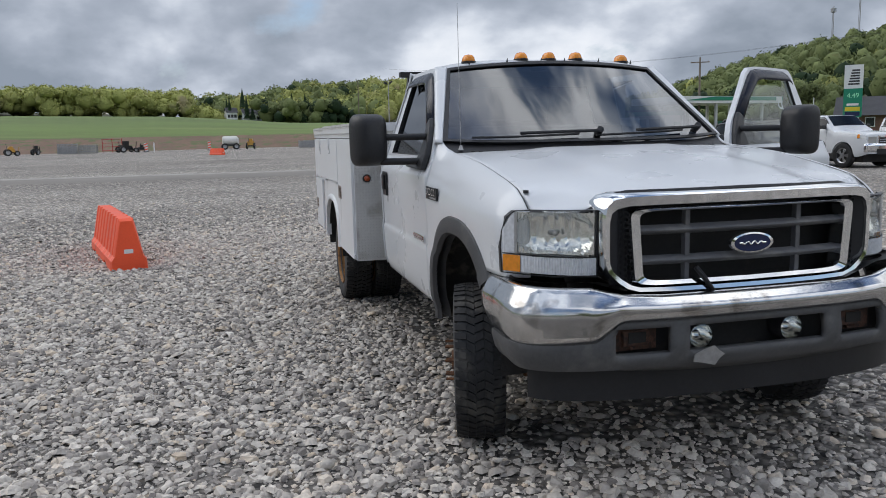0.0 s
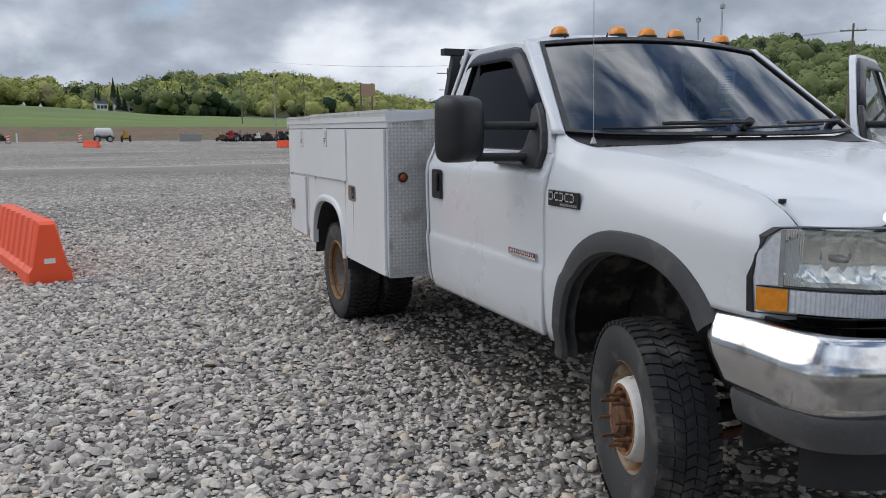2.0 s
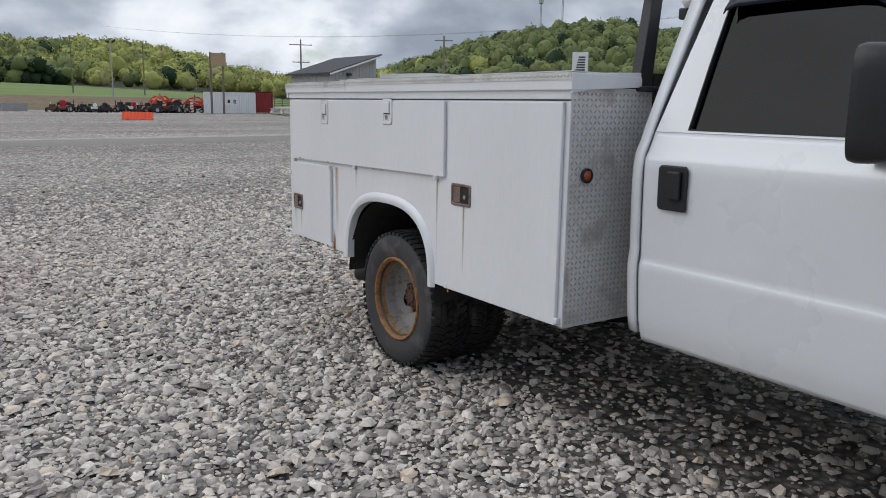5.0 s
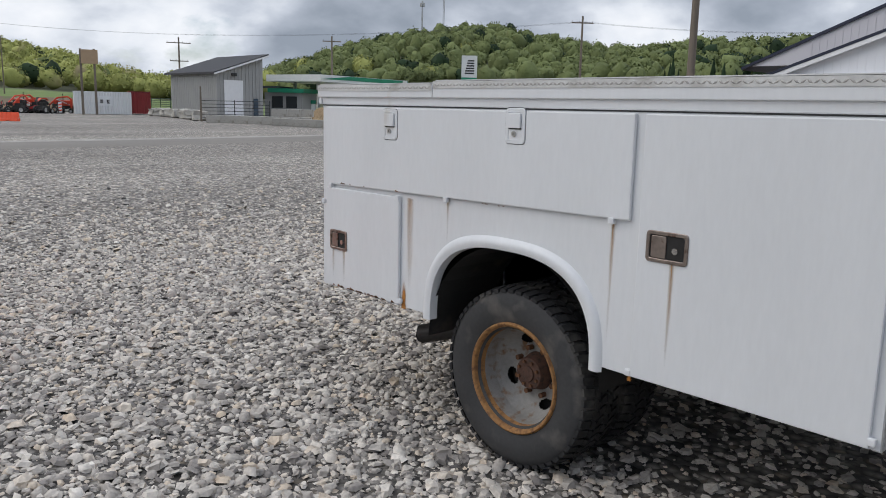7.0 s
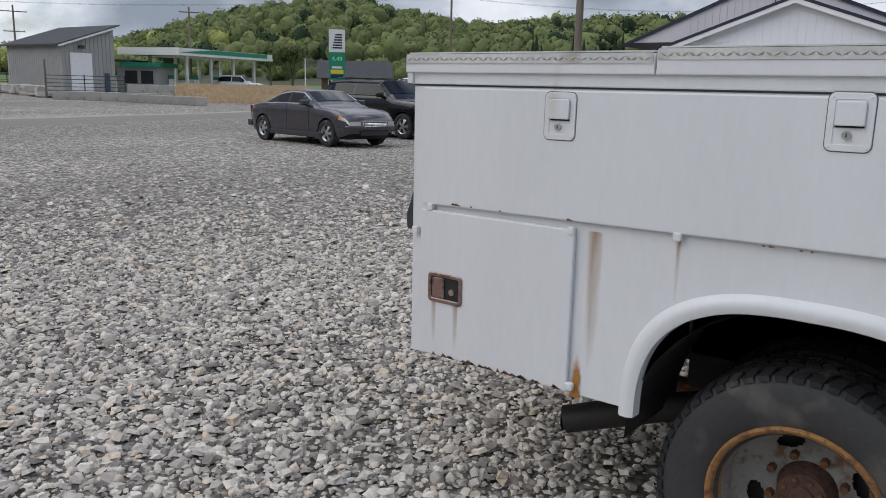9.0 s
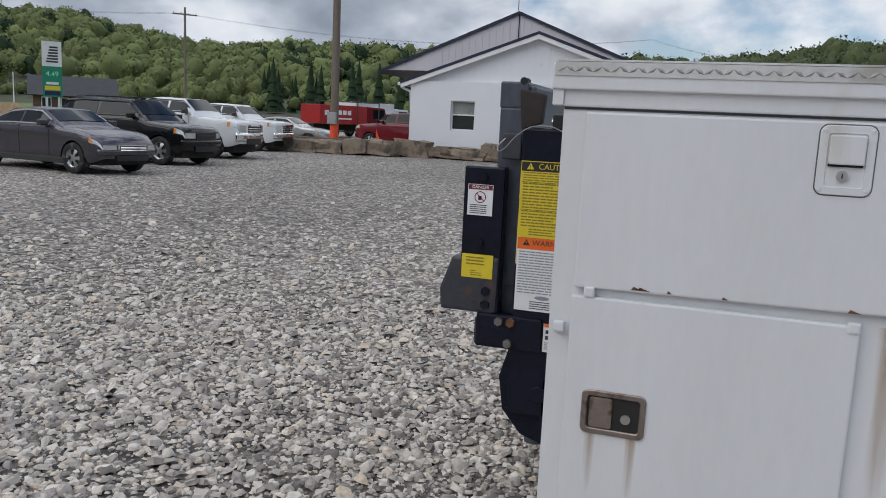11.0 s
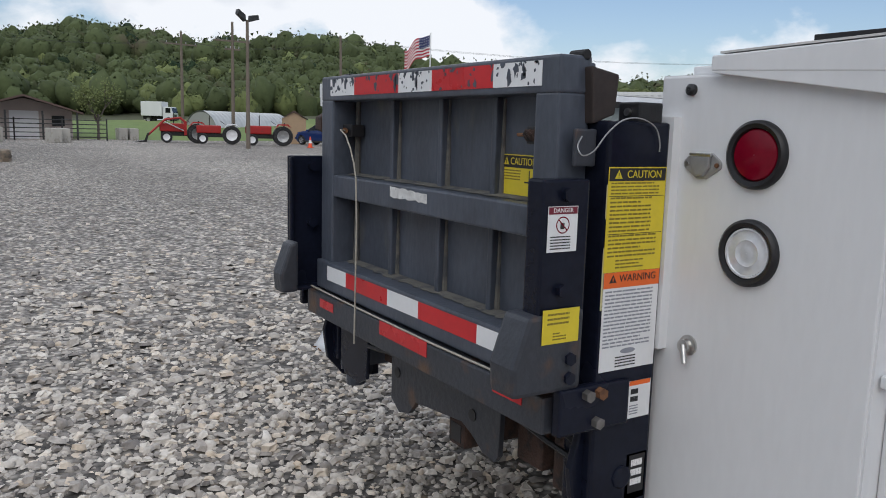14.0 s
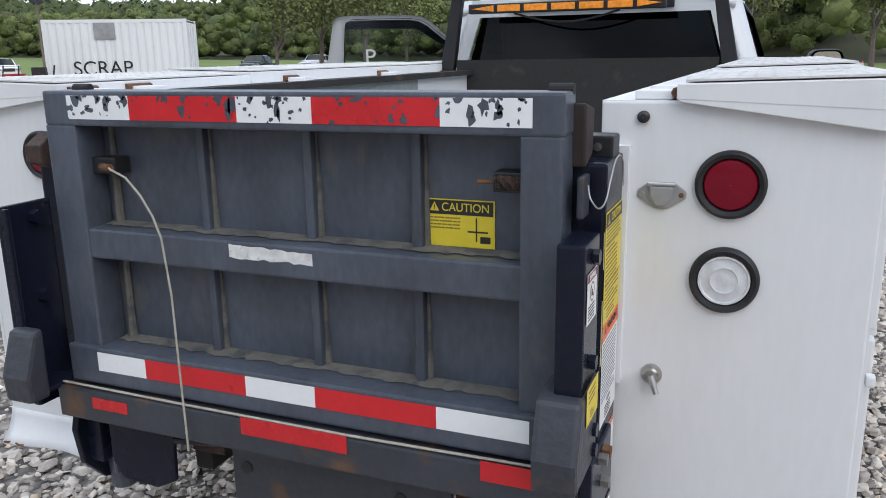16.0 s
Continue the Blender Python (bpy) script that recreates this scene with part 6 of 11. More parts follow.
    part("step_plate", bm, NAVY, truck, "dark bolted step plate", bevel=0.003)
    rail("step_return", 0.55, 0.562, 5.0, 5.19, 0.58, 0.79, GATE)
    for x, z0, z1 in ((0.30, 0.66, 0.79), (-0.42, 0.60, 0.74), (-0.56, 0.58, 0.75)):
        rail("channel", x - 0.05, x + 0.05, 4.95, 5.13, z0, z1, DARK_RUST, "dark rusty steel channel", 0.004)
    part("receiver_tube", box(B(), -0.175, -0.095, 4.7, 5.16, 0.55, 0.63), DARK_RUST, truck, "rusty hitch receiver", bevel=0.01)
    part("receiver_mouth", box(B(), -0.16, -0.11, 5.158, 5.162, 0.565, 0.615), INK, truck)
    bm = B()
    for k in range(3):
        tube(bm, [(0.35 - 0.09 * j, 5.17 + 0.01 * k, 0.765 - 0.012 * k - 0.03 * math.sin(j * 0.5 + k)) for j in range(12)], 0.007, 6)
    part("hydraulic_hose", bm, BLACK_PLASTIC, truck, "black hydraulic hoses")


build_gate()


# ---- labels on the lift gate ----
def label(name, m, w, h, mat, parent, text=""):
    bm = B()
    box(bm, -w / 2, w / 2, -h / 2, h / 2, 0, 0.0008, m)
    return part(name, bm, mat, parent, text)


def bars(m, x0, x1, z0, z1, rows, mat, parent, seed=1, fill=0.55, full=0.93):
    """Unreadable print as plain bars, row by row."""
    rnd = random.Random(seed)
    bm = B()
    hh = (z1 - z0) / rows
    for r in range(rows):
        x = x0
        end = x0 + (x1 - x0) * (full if rnd.random() < 0.75 else 0.35 + 0.5 * rnd.random())
        while x < end:
            w = min((x1 - x0) * (0.05 + 0.10 * rnd.random()), end - x)
            box(bm, x, x + w * 0.86, z1 - hh * (r + fill), z1 - hh * (r + 0.12), 0.0009, 0.0012, m)
            x += w
    return part("small_print", bm, mat, parent, "rows of small print", kind="stuff")


def warn_triangle(m, cx, cz, r, parent, mat, ink):
    bm = B()
    bm.faces.new([bm.verts.new(m @ Vector((cx + r * math.sin(a), cz + r * math.cos(a), 0.0014))) for a in (0, 2.094, 4.189)])
    part("warning_triangle", bm, mat, parent)
    bm = B()
    box(bm, cx - r * 0.09, cx + r * 0.09, cz - r * 0.05, cz + r * 0.5, 0.0016, 0.0018, m)
    box(bm, cx - r * 0.09, cx + r * 0.09, cz - r * 0.3, cz - r * 0.14, 0.0016, 0.0018, m)
    part("warning_mark", bm, ink, parent)


def build_labels():
    side = lambda y, z, x: facing((x, y, z), (0, -1, 0), (0, 0, 1))
    m = side(5.097, 1.237, -0.6905)
    c = label("caution_label", m, 0.164, 0.217, YELLOW, truck, "yellow caution label with black heading")
    label("label_heading", m @ Matrix.Translation((0, 0.093, 0.0004)), 0.160, 0.026, INK, c)
    words("CAUTION", 0.022, m @ Matrix.Translation((0.018, 0.093, 0.0014)), YELLOW, c)
    warn_triangle(m, -0.055, 0.091, 0.012, c, YELLOW, INK)
    bars(m, -0.074, 0.074, 0.050, 0.078, 4, OLIVE_INK, c, 2)
    bars(m, -0.074, 0.074, -0.028, 0.048, 9, OLIVE_INK, c, 3, full=0.8)
    bars(m, -0.074, 0.074, -0.080, -0.030, 6, OLIVE_INK, c, 4)
    bars(m, -0.05, 0.05, -0.104, -0.082, 3, OLIVE_INK, c, 5, full=0.8)
    bm = B()
    for z in (0.049, -0.029):
        box(bm, -0.078, 0.078, z - 0.0006, z + 0.0006, 0.0009, 0.0012, m)
    part("label_rule", bm, INK, c)
    m = side(5.096, 1.022, -0.6905)
    w = label("warning_label", m, 0.160, 0.212, WHITE_TAPE, truck, "white warning label with orange heading")
    label("label_heading", m @ Matrix.Translation((0, 0.0895, 0.0004)), 0.160, 0.033, ORANGE_LABEL, w)
    words("WARNING", 0.022, m @ Matrix.Translation((0.016, 0.092, 0.0014)), INK, w)
    warn_triangle(m, -0.055, 0.090, 0.012, w, INK, ORANGE_LABEL)
    bars(m, -0.074, 0.074, -0.058, 0.068, 16, GREY_INK, w, 8)
    bars(m, -0.035, 0.035, -0.102, -0.076, 4, INK, w, 9, full=0.85)
    bm = B()
    lathe(bm, [(0.001, 0), (1, 0)], m @ Matrix.Translation((0, -0.066, 0.0010)) @ Matrix.Diagonal((0.022, 0.006, 1, 1)), 24)
    part("maker_oval", bm, GREY_INK, w)
    # old yellow edge of an earlier label
    bm = B()
    for y0, y1, z0, z1 in ((5.180, 5.1815, 1.24, 1.31), (5.180, 5.1815, 1.05, 1.18)):
        box(bm, -0.6895, -0.688, y0 - 0.012, y0, z0, z1)
    part("old_label_edge", bm, mk("faded yellow", (0.6, 0.56, 0.3), 0.6), truck)
    m = side(5.294, 1.225, -0.6915)
    d = label("danger_label", m, 0.075, 0.090, WHITE_TAPE, truck, "white danger label with dark red heading")
    label("label_heading", m @ Matrix.Translation((0, 0.0365, 0.0004)), 0.072, 0.014, mk("dark red", (0.16, 0.012, 0.03), 0.5), d)
    words("DANGER", 0.0125, m @ Matrix.Translation((0, 0.0365, 0.0014)), WHITE_INK, d)
    bm = B()
    lathe(bm, [(0.017, 0.0012), (0.0145, 0.0012)], m @ Matrix.Translation((0, 0.008, 0)), 28)
    box(bm, -0.0012, 0.0012, -0.015, 0.015, 0.0014, 0.0016, m @ Matrix.Translation((0, 0.008, 0)) @ Matrix.Rotation(0.8, 4, "Z"))
    part("forbidden_sign", bm, LENS_RED, d)
    part("sign_mark", box(B(), -0.006, 0.004, 0.0, 0.012, 0.0010, 0.0012, m), INK, d)
    bars(m, -0.03, 0.03, -0.042, -0.013, 5, INK, d, 12, full=0.85)
    m = side(5.291, 1.032, -0.6975)
    y = label("yellow_label", m, 0.094, 0.070, YELLOW, truck, "plain yellow label with small print")
    bars(m, -0.035, 0.035, 0.0, 0.028, 3, OLIVE_INK, y, 14, full=0.8)
    bars(m, -0.02, 0.03, -0.03, -0.012, 3, OLIVE_INK, y, 15, full=0.7)
    m = side(5.052, 0.842, -0.6905)
    y = label("white_label", m, 0.066, 0.084, WHITE_TAPE, truck, "small white label with orange strip")
    label("label_heading", m @ Matrix.Translation((0, 0.037, 0.0004)), 0.062, 0.010, ORANGE_LABEL, y)
    bars(m, -0.028, 0.0, -0.036, -0.012, 4, GREY_INK, y, 16)
    bars(m, -0.026, -0.002, -0.008, 0.026, 2, INK, y, 18, fill=0.8)
    m = side(5.045, 0.668, -0.6905)
    y = label("black_label", m, 0.047, 0.088, INK, truck, "black label with white bars")
    bars(m, -0.018, 0.018, -0.03, 0.036, 3, WHITE_INK, y, 17, fill=0.8)
    m = facing((-0.405, 5.1865, 1.310), (-1, 0, 0), (0, 0, 1)) @ Matrix.Diagonal((1.04, 1.12, 1, 1))
    c = label("caution_label", m, 0.147, 0.086, YELLOW, truck, "yellow caution label on the platform")
    label("label_heading", m @ Matrix.Translation((0, 0.0285, 0.0004)), 0.141, 0.025, INK, c)
    words("CAUTION", 0.021, m @ Matrix.Translation((0.016, 0.0285, 0.0014)), YELLOW, c)
    warn_triangle(m, -0.046, 0.027, 0.011, c, YELLOW, INK)
    bars(m, -0.066, 0.012, -0.012, 0.012, 4, OLIVE_INK, c, 21)
    bm = B()
    box(bm, 0.02, 0.06, -0.014, -0.011, 0.0009, 0.0012, m)
    box(bm, 0.036, 0.039, -0.03, 0.012, 0.0009, 0.0012, m)
    box(bm, 0.045, 0.065, -0.032, -0.02, 0.0009, 0.0012, m)
    part("diagram_bars", bm, INK, c)


build_labels()

# ---- ground ----
def gravel_ramp(n, l, src):
    r = n.new("ShaderNodeValToRGB")
    stops = [(0.0, (0.18, 0.162, 0.149)), (0.15, (0.335, 0.304, 0.273)), (0.5, (0.50, 0.456, 0.404)), (0.82, (0.67, 0.617, 0.547)), (0.92, (0.59, 0.485, 0.37)), (1.0, (0.75, 0.702, 0.635))]
    while len(r.color_ramp.elements) < len(stops):
        r.color_ramp.elements.new(0.5)
    for e, (p, c) in zip(r.color_ramp.elements, stops):
        e.position, e.color = p, (*c, 1)
    l.new(src, r.inputs[0])
    return r


def mk_gravel_ground():
    m = bpy.data.materials.new("crushed stone lot")
    m.use_nodes = True
    n, l = m.node_tree.nodes, m.node_tree.links
    p = n["Principled BSDF"]
    p.inputs["Roughness"].default_value = 0.9
    tc = n.new("ShaderNodeTexCoord")
    vo = n.new("ShaderNodeTexVoronoi")
    vo.inputs["Scale"].default_value, vo.inputs["Randomness"].default_value = 18, 1
    l.new(tc.outputs["Object"], vo.inputs["Vector"])
    bw = n.new("ShaderNodeSeparateColor")
    l.new(vo.outputs["Color"], bw.inputs[0])
    cr = gravel_ramp(n, l, bw.outputs[0])
    big = n.new("ShaderNodeTexNoise")
    big.inputs["Scale"].default_value, big.inputs["Detail"].default_value = 0.16, 8
    l.new(tc.outputs["Object"], big.inputs["Vector"])
    mr = n.new("ShaderNodeMapRange")
    mr.inputs["From Min"].default_value, mr.inputs["From Max"].default_value = 0.3, 0.7
    mr.inputs["To Min"].default_value, mr.inputs["To Max"].default_value = 0.74, 0.98
    l.new(big.outputs[0], mr.inputs[0])
    # worn wheel tracks across the lot
    mp = n.new("ShaderNodeMapping")
    mp.inputs["Rotation"].default_value = (0, 0, radians(-32))
    mp.inputs["Scale"].default_value = (0.012, 0.16, 1)
    l.new(tc.outputs["Object"], mp.inputs[0])
    tk = n.new("ShaderNodeTexNoise")
    tk.inputs["Scale"].default_value, tk.inputs["Detail"].default_value = 1.0, 3
    l.new(mp.outputs[0], tk.inputs["Vector"])
    tr = n.new("ShaderNodeMapRange")
    tr.inputs["From Min"].default_value, tr.inputs["From Max"].default_value = 0.40, 0.62
    tr.inputs["To Min"].default_value, tr.inputs["To Max"].default_value = 0.84, 1.1
    l.new(tk.outputs[0], tr.inputs[0])
    pr = n.new("ShaderNodeMath")
    pr.operation = "MULTIPLY"
    l.new(mr.outputs[0], pr.inputs[0])
    l.new(tr.outputs[0], pr.inputs[1])
    mx = n.new("ShaderNodeMix")
    mx.data_type, mx.blend_type = "RGBA", "MULTIPLY"
    mx.inputs[0].default_value = 1
    l.new(cr.outputs[0], mx.inputs[6])
    sp = n.new("ShaderNodeTexNoise")
    sp.inputs["Scale"].default_value, sp.inputs["Detail"].default_value, sp.inputs["Roughness"].default_value = 5.0, 6, 0.65
    l.new(tc.outputs["Object"], sp.inputs["Vector"])
    sr = n.new("ShaderNodeMapRange")
    sr.inputs["From Min"].default_value, sr.inputs["From Max"].default_value = 0.3, 0.7
    sr.inputs["To Min"].default_value, sr.inputs["To Max"].default_value = 0.42, 1.58
    l.new(sp.outputs[0], sr.inputs[0])
    p2 = n.new("ShaderNodeMath")
    p2.operation = "MULTIPLY"
    l.new(pr.outputs[0], p2.inputs[0])
    l.new(sr.outputs[0], p2.inputs[1])
    # shade in the gaps between the stones, put into the base colour
    gap_shade = n.new("ShaderNodeMapRange")
    gap_shade.inputs["From Min"].default_value, gap_shade.inputs["From Max"].default_value = 0.15, 0.62
    gap_shade.inputs["To Min"].default_value, gap_shade.inputs["To Max"].default_value = 1.34, 0.42
    l.new(vo.outputs["Distance"], gap_shade.inputs[0])
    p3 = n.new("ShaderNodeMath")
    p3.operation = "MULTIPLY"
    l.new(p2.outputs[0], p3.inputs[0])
    l.new(gap_shade.outputs[0], p3.inputs[1])
    # shade among the loose stones, painted dark mid-lot and fading out to packed stone
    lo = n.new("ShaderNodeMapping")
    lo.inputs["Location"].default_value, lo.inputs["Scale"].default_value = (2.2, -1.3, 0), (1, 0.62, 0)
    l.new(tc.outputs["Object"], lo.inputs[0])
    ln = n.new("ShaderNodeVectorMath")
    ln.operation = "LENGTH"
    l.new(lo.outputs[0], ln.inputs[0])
    near_shade = n.new("ShaderNodeMapRange")
    near_shade.interpolation_type = "SMOOTHSTEP"
    near_shade.inputs["From Min"].default_value, near_shade.inputs["From Max"].default_value = 3.2, 7.5
    near_shade.inputs["To Min"].default_value, near_shade.inputs["To Max"].default_value = 0.46, 1.0
    l.new(ln.outputs["Value"], near_shade.inputs[0])
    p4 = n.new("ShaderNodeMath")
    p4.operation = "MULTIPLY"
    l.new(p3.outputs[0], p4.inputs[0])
    l.new(near_shade.outputs[0], p4.inputs[1])
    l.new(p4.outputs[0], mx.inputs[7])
    l.new(mx.outputs[2], p.inputs["Base Color"])
    bp = n.new("ShaderNodeBump")
    bp.inputs["Strength"].default_value, bp.inputs["Distance"].default_value = 0.9, 0.03
    bp.invert = True
    l.new(vo.outputs["Distance"], bp.inputs["Height"])
    l.new(bp.outputs[0], p.inputs["Normal"])
    return m


def mk_stone():
    m = bpy.data.materials.new("crushed stone")
    m.use_nodes = True
    n, l = m.node_tree.nodes, m.node_tree.links
    p = n["Principled BSDF"]
    p.inputs["Roughness"].default_value = 0.88
    g = n.new("ShaderNodeNewGeometry")
    cr = gravel_ramp(n, l, g.outputs["Random Per Island"])
    tc = n.new("ShaderNodeTexCoord")
    nz = n.new("ShaderNodeTexNoise")
    nz.inputs["Scale"].default_value, nz.inputs["Detail"].default_value = 55, 6
    l.new(tc.outputs["Object"], nz.inputs["Vector"])
    mr = n.new("ShaderNodeMapRange")
    mr.inputs["To Min"].default_value, mr.inputs["To Max"].default_value = 0.66, 1.34
    l.new(nz.outputs[0], mr.inputs[0])
    mx = n.new("ShaderNodeMix")
    mx.data_type, mx.blend_type = "RGBA", "MULTIPLY"
    mx.inputs[0].default_value = 1
    l.new(cr.outputs[0], mx.inputs[6])
    l.new(mr.outputs[0], mx.inputs[7])
    l.new(mx.outputs[2], p.inputs["Base Color"])
    bp = n.new("ShaderNodeBump")
    bp.inputs["Strength"].default_value, bp.inputs["Distance"].default_value = 0.5, 0.006
    l.new(nz.outputs[0], bp.inputs["Height"])
    l.new(bp.outputs[0], p.inputs["Normal"])
    return m


LAND = [(-180, 66, 75, 0.5, 130, 3.4), (-150, 60, 70, 0.5, 130, 3.4), (-90, 90, 140, 2, 260, 3.0), (-40, 110, 200, 5, 300, 2.6), (-14, 116, 232, 8.6, 300, 2.3), (-4, 116, 232, 7.8, 300, 2.1), (1, 116, 235, 6.6, 430, 2.4), (4, 116, 240, 5.6, 450, 3.1),
        (8, 116, 240, 5.2, 450, 3.4), (13, 118, 240, 4.3, 450, 3.2), (17, 118, 230, 3.6, 450, 2.7), (21, 120, 220, 2.6, 450, 2.0), (26, 118, 200, 1.6, 480, 1.2), (30, 108, 180, 1.3, 500, 1.8), (34, 104, 160, 1.3, 480, 2.2),
        (38, 100, 150, 1.3, 470, 3.0), (42.5, 98, 150, 1.3, 460, 4.3), (45, 96, 150, 1.3, 460, 4.5), (48, 96, 145, 1.3, 455, 4.35), (51, 95, 140, 1.2, 450, 3.9), (53, 95, 138, 1.2, 445, 3.1)]
LAND += [(55, 95, 130, 1.0, 430, 2.7), (65, 88, 118, 1.0, 390, 2.6), (75, 76, 110, 1.0, 380, 2.8), (90, 66, 108, 1.5, 330, 3.0), (97, 64, 104, 1.5, 300, 3.9), (102, 66, 102, 1.8, 290, 3.4), (106, 70, 100, 2.0, 280, 3.3), (111, 72, 100, 2.2, 270, 3.65), (117, 74, 110, 2.4, 252, 3.1),
         (125, 78, 115, 2.2, 258, 2.6), (130, 80, 120, 2.0, 265, 1.9), (139, 90, 140, 1.6, 300, 2.0), (150, 90, 130, 1.0, 280, 2.2), (165, 80, 100, 0.8, 200, 2.6), (180, 66, 75, 0.5, 130, 3.4)]
# skyline, trees and all, as (bearing, elevation)
CREST = [(-14, 3.3), (-5, 3.0), (-3, 2.7), (0, 2.7), (1.6, 2.85), (3.6, 3.3), (5, 3.6), (7.8, 3.7), (11, 3.75), (12.6, 3.7), (14.1, 3.5), (15.7, 3.3), (17.3, 3.05), (18.5, 2.65), (20, 2.15), (21.5, 1.85), (23.8, 1.4), (27, 1.5), (30.2, 2.13), (31.5, 2.67), (33, 3.25),
         (35, 3.75), (36.8, 4.29), (42.7, 5.53), (45.4, 5.67), (47, 5.54), (48.8, 5.2), (50.7, 4.9), (52.7, 4.5), (55, 4.35), (57, 4.32), (61, 4.7), (65, 4.75), (70, 4.7), (88.6, 4.75), (93, 5.0), (96.5, 5.85), (99, 5.7), (103.8, 5.2), (108, 5.4), (111.5, 5.75), (115, 5.63), (118, 5.4)]
LC = Vector((-3.0, 3.0))


def land(az, k):
    return float(np.interp((az + 180) % 360 - 180, [r[0] for r in LAND], [r[k] for r in LAND]))


def smooth01(t):
    t = min(1.0, max(0.0, t))
    return t * t * (3 - 2 * t)


def ground_z(r, az):
    r0, r1, z1, rc, el = (land(az, k) for k in range(1, 6))
    if -14 <= az <= 118:
        el = pw(az, CREST) - math.degrees(math.atan(7.2 / rc))
    zc = math.tan(radians(el)) * rc + 1.5
    wob = noise.noise(Vector((r * 0.02, az * 0.05, 1.7)))
    if r <= r0:
        return 0.0
    if r <= r1:
        t = (r - r0) / (r1 - r0)
        bank = (0.6 if -60 < az < 22 else 0.22) * min(z1, 3.0) * smooth01((r - r0) / 8)
        return bank + (z1 - bank) * smooth01(t) ** 0.8 * 1.0 + 0.3 * wob * t
    if r <= rc:
        t = (r - r1) / (rc - r1)
        return z1 + (zc - z1) * smooth01(t) ** 0.9 + 1.6 * wob * t
    return max(2.0, zc - (r - rc) * 0.10) + 1.6 * wob


def polar(r, az):
    return Vector((LC.x + r * math.sin(radians(az)), LC.y + r * math.cos(radians(az))))


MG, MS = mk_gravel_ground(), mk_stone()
SOIL = mk("red brown soil bank", (0.17, 0.105, 0.07), 0.95, var=0.3, scale=0.3, fine=3, tint=(0.10, 0.12, 0.04), tint_at=0.5)
GRASS = mk("spring grass field", (0.125, 0.178, 0.045), 0.95, var=0.30, scale=0.03, fine=1.5, tint=(0.17, 0.215, 0.06), tint_at=0.52, stretch=(0.4, 1.5, 1))
FLOOR = mk("forest floor", (0.06, 0.065, 0.03), 0.95, var=0.4, scale=0.1)


def build_ground():
    azs = lin(-180, 180, 241)[:-1]
    ks = [0.04, 0.1, 0.2, 0.35, 0.5, 0.7, 0.85, 1.0, "s", "g1", "g2", "g3", "r1", 0.2, 0.4, 0.6, 0.8, "rc", "x1", "x2"]
    bm = bmesh.new()
    mid = bm.verts.new((LC.x, LC.y, 0))
    rings = []
    hill = [0.15, 0.3, 0.45, 0.6, 0.75, 0.88, 1.0]
    for az in azs:
        r0, r1, rc = land(az, 1), land(az, 2), land(az, 4)
        rs = [r0 * k for k in (0.04, 0.1, 0.2, 0.35, 0.5, 0.7, 0.85, 1.0)] + [r0 + min(9, (r1 - r0) * 0.5)] + [r0 + (r1 - r0) * k for k in (0.62, 0.75, 0.9, 1.0)] + [r1 + (rc - r1) * k for k in hill] + [rc + 60, rc + 200, 1400, 4000]
        rings.append([bm.verts.new((*polar(r, az), ground_z(r, az) if r < 1300 else 8.0)) for r in rs])
    n = len(azs)
    for i in range(n):
        a, b = rings[i], rings[(i + 1) % n]
        bm.faces.new((mid, b[0], a[0]))
        for j in range(len(a) - 1):
            f = bm.faces.new((a[j], b[j], b[j + 1], a[j + 1]))
            f.material_index = 0 if j < 7 else 1 if j < 8 else 2 if j < 12 else 3
            f.smooth = j >= 7
            if j == 7 and not (-60 < azs[i] < 30):
                f.material_index = 2
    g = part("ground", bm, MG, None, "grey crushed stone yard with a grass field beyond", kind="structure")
    for m in (SOIL, GRASS, FLOOR):
        g.data.materials.append(m)
    return g


build_ground()


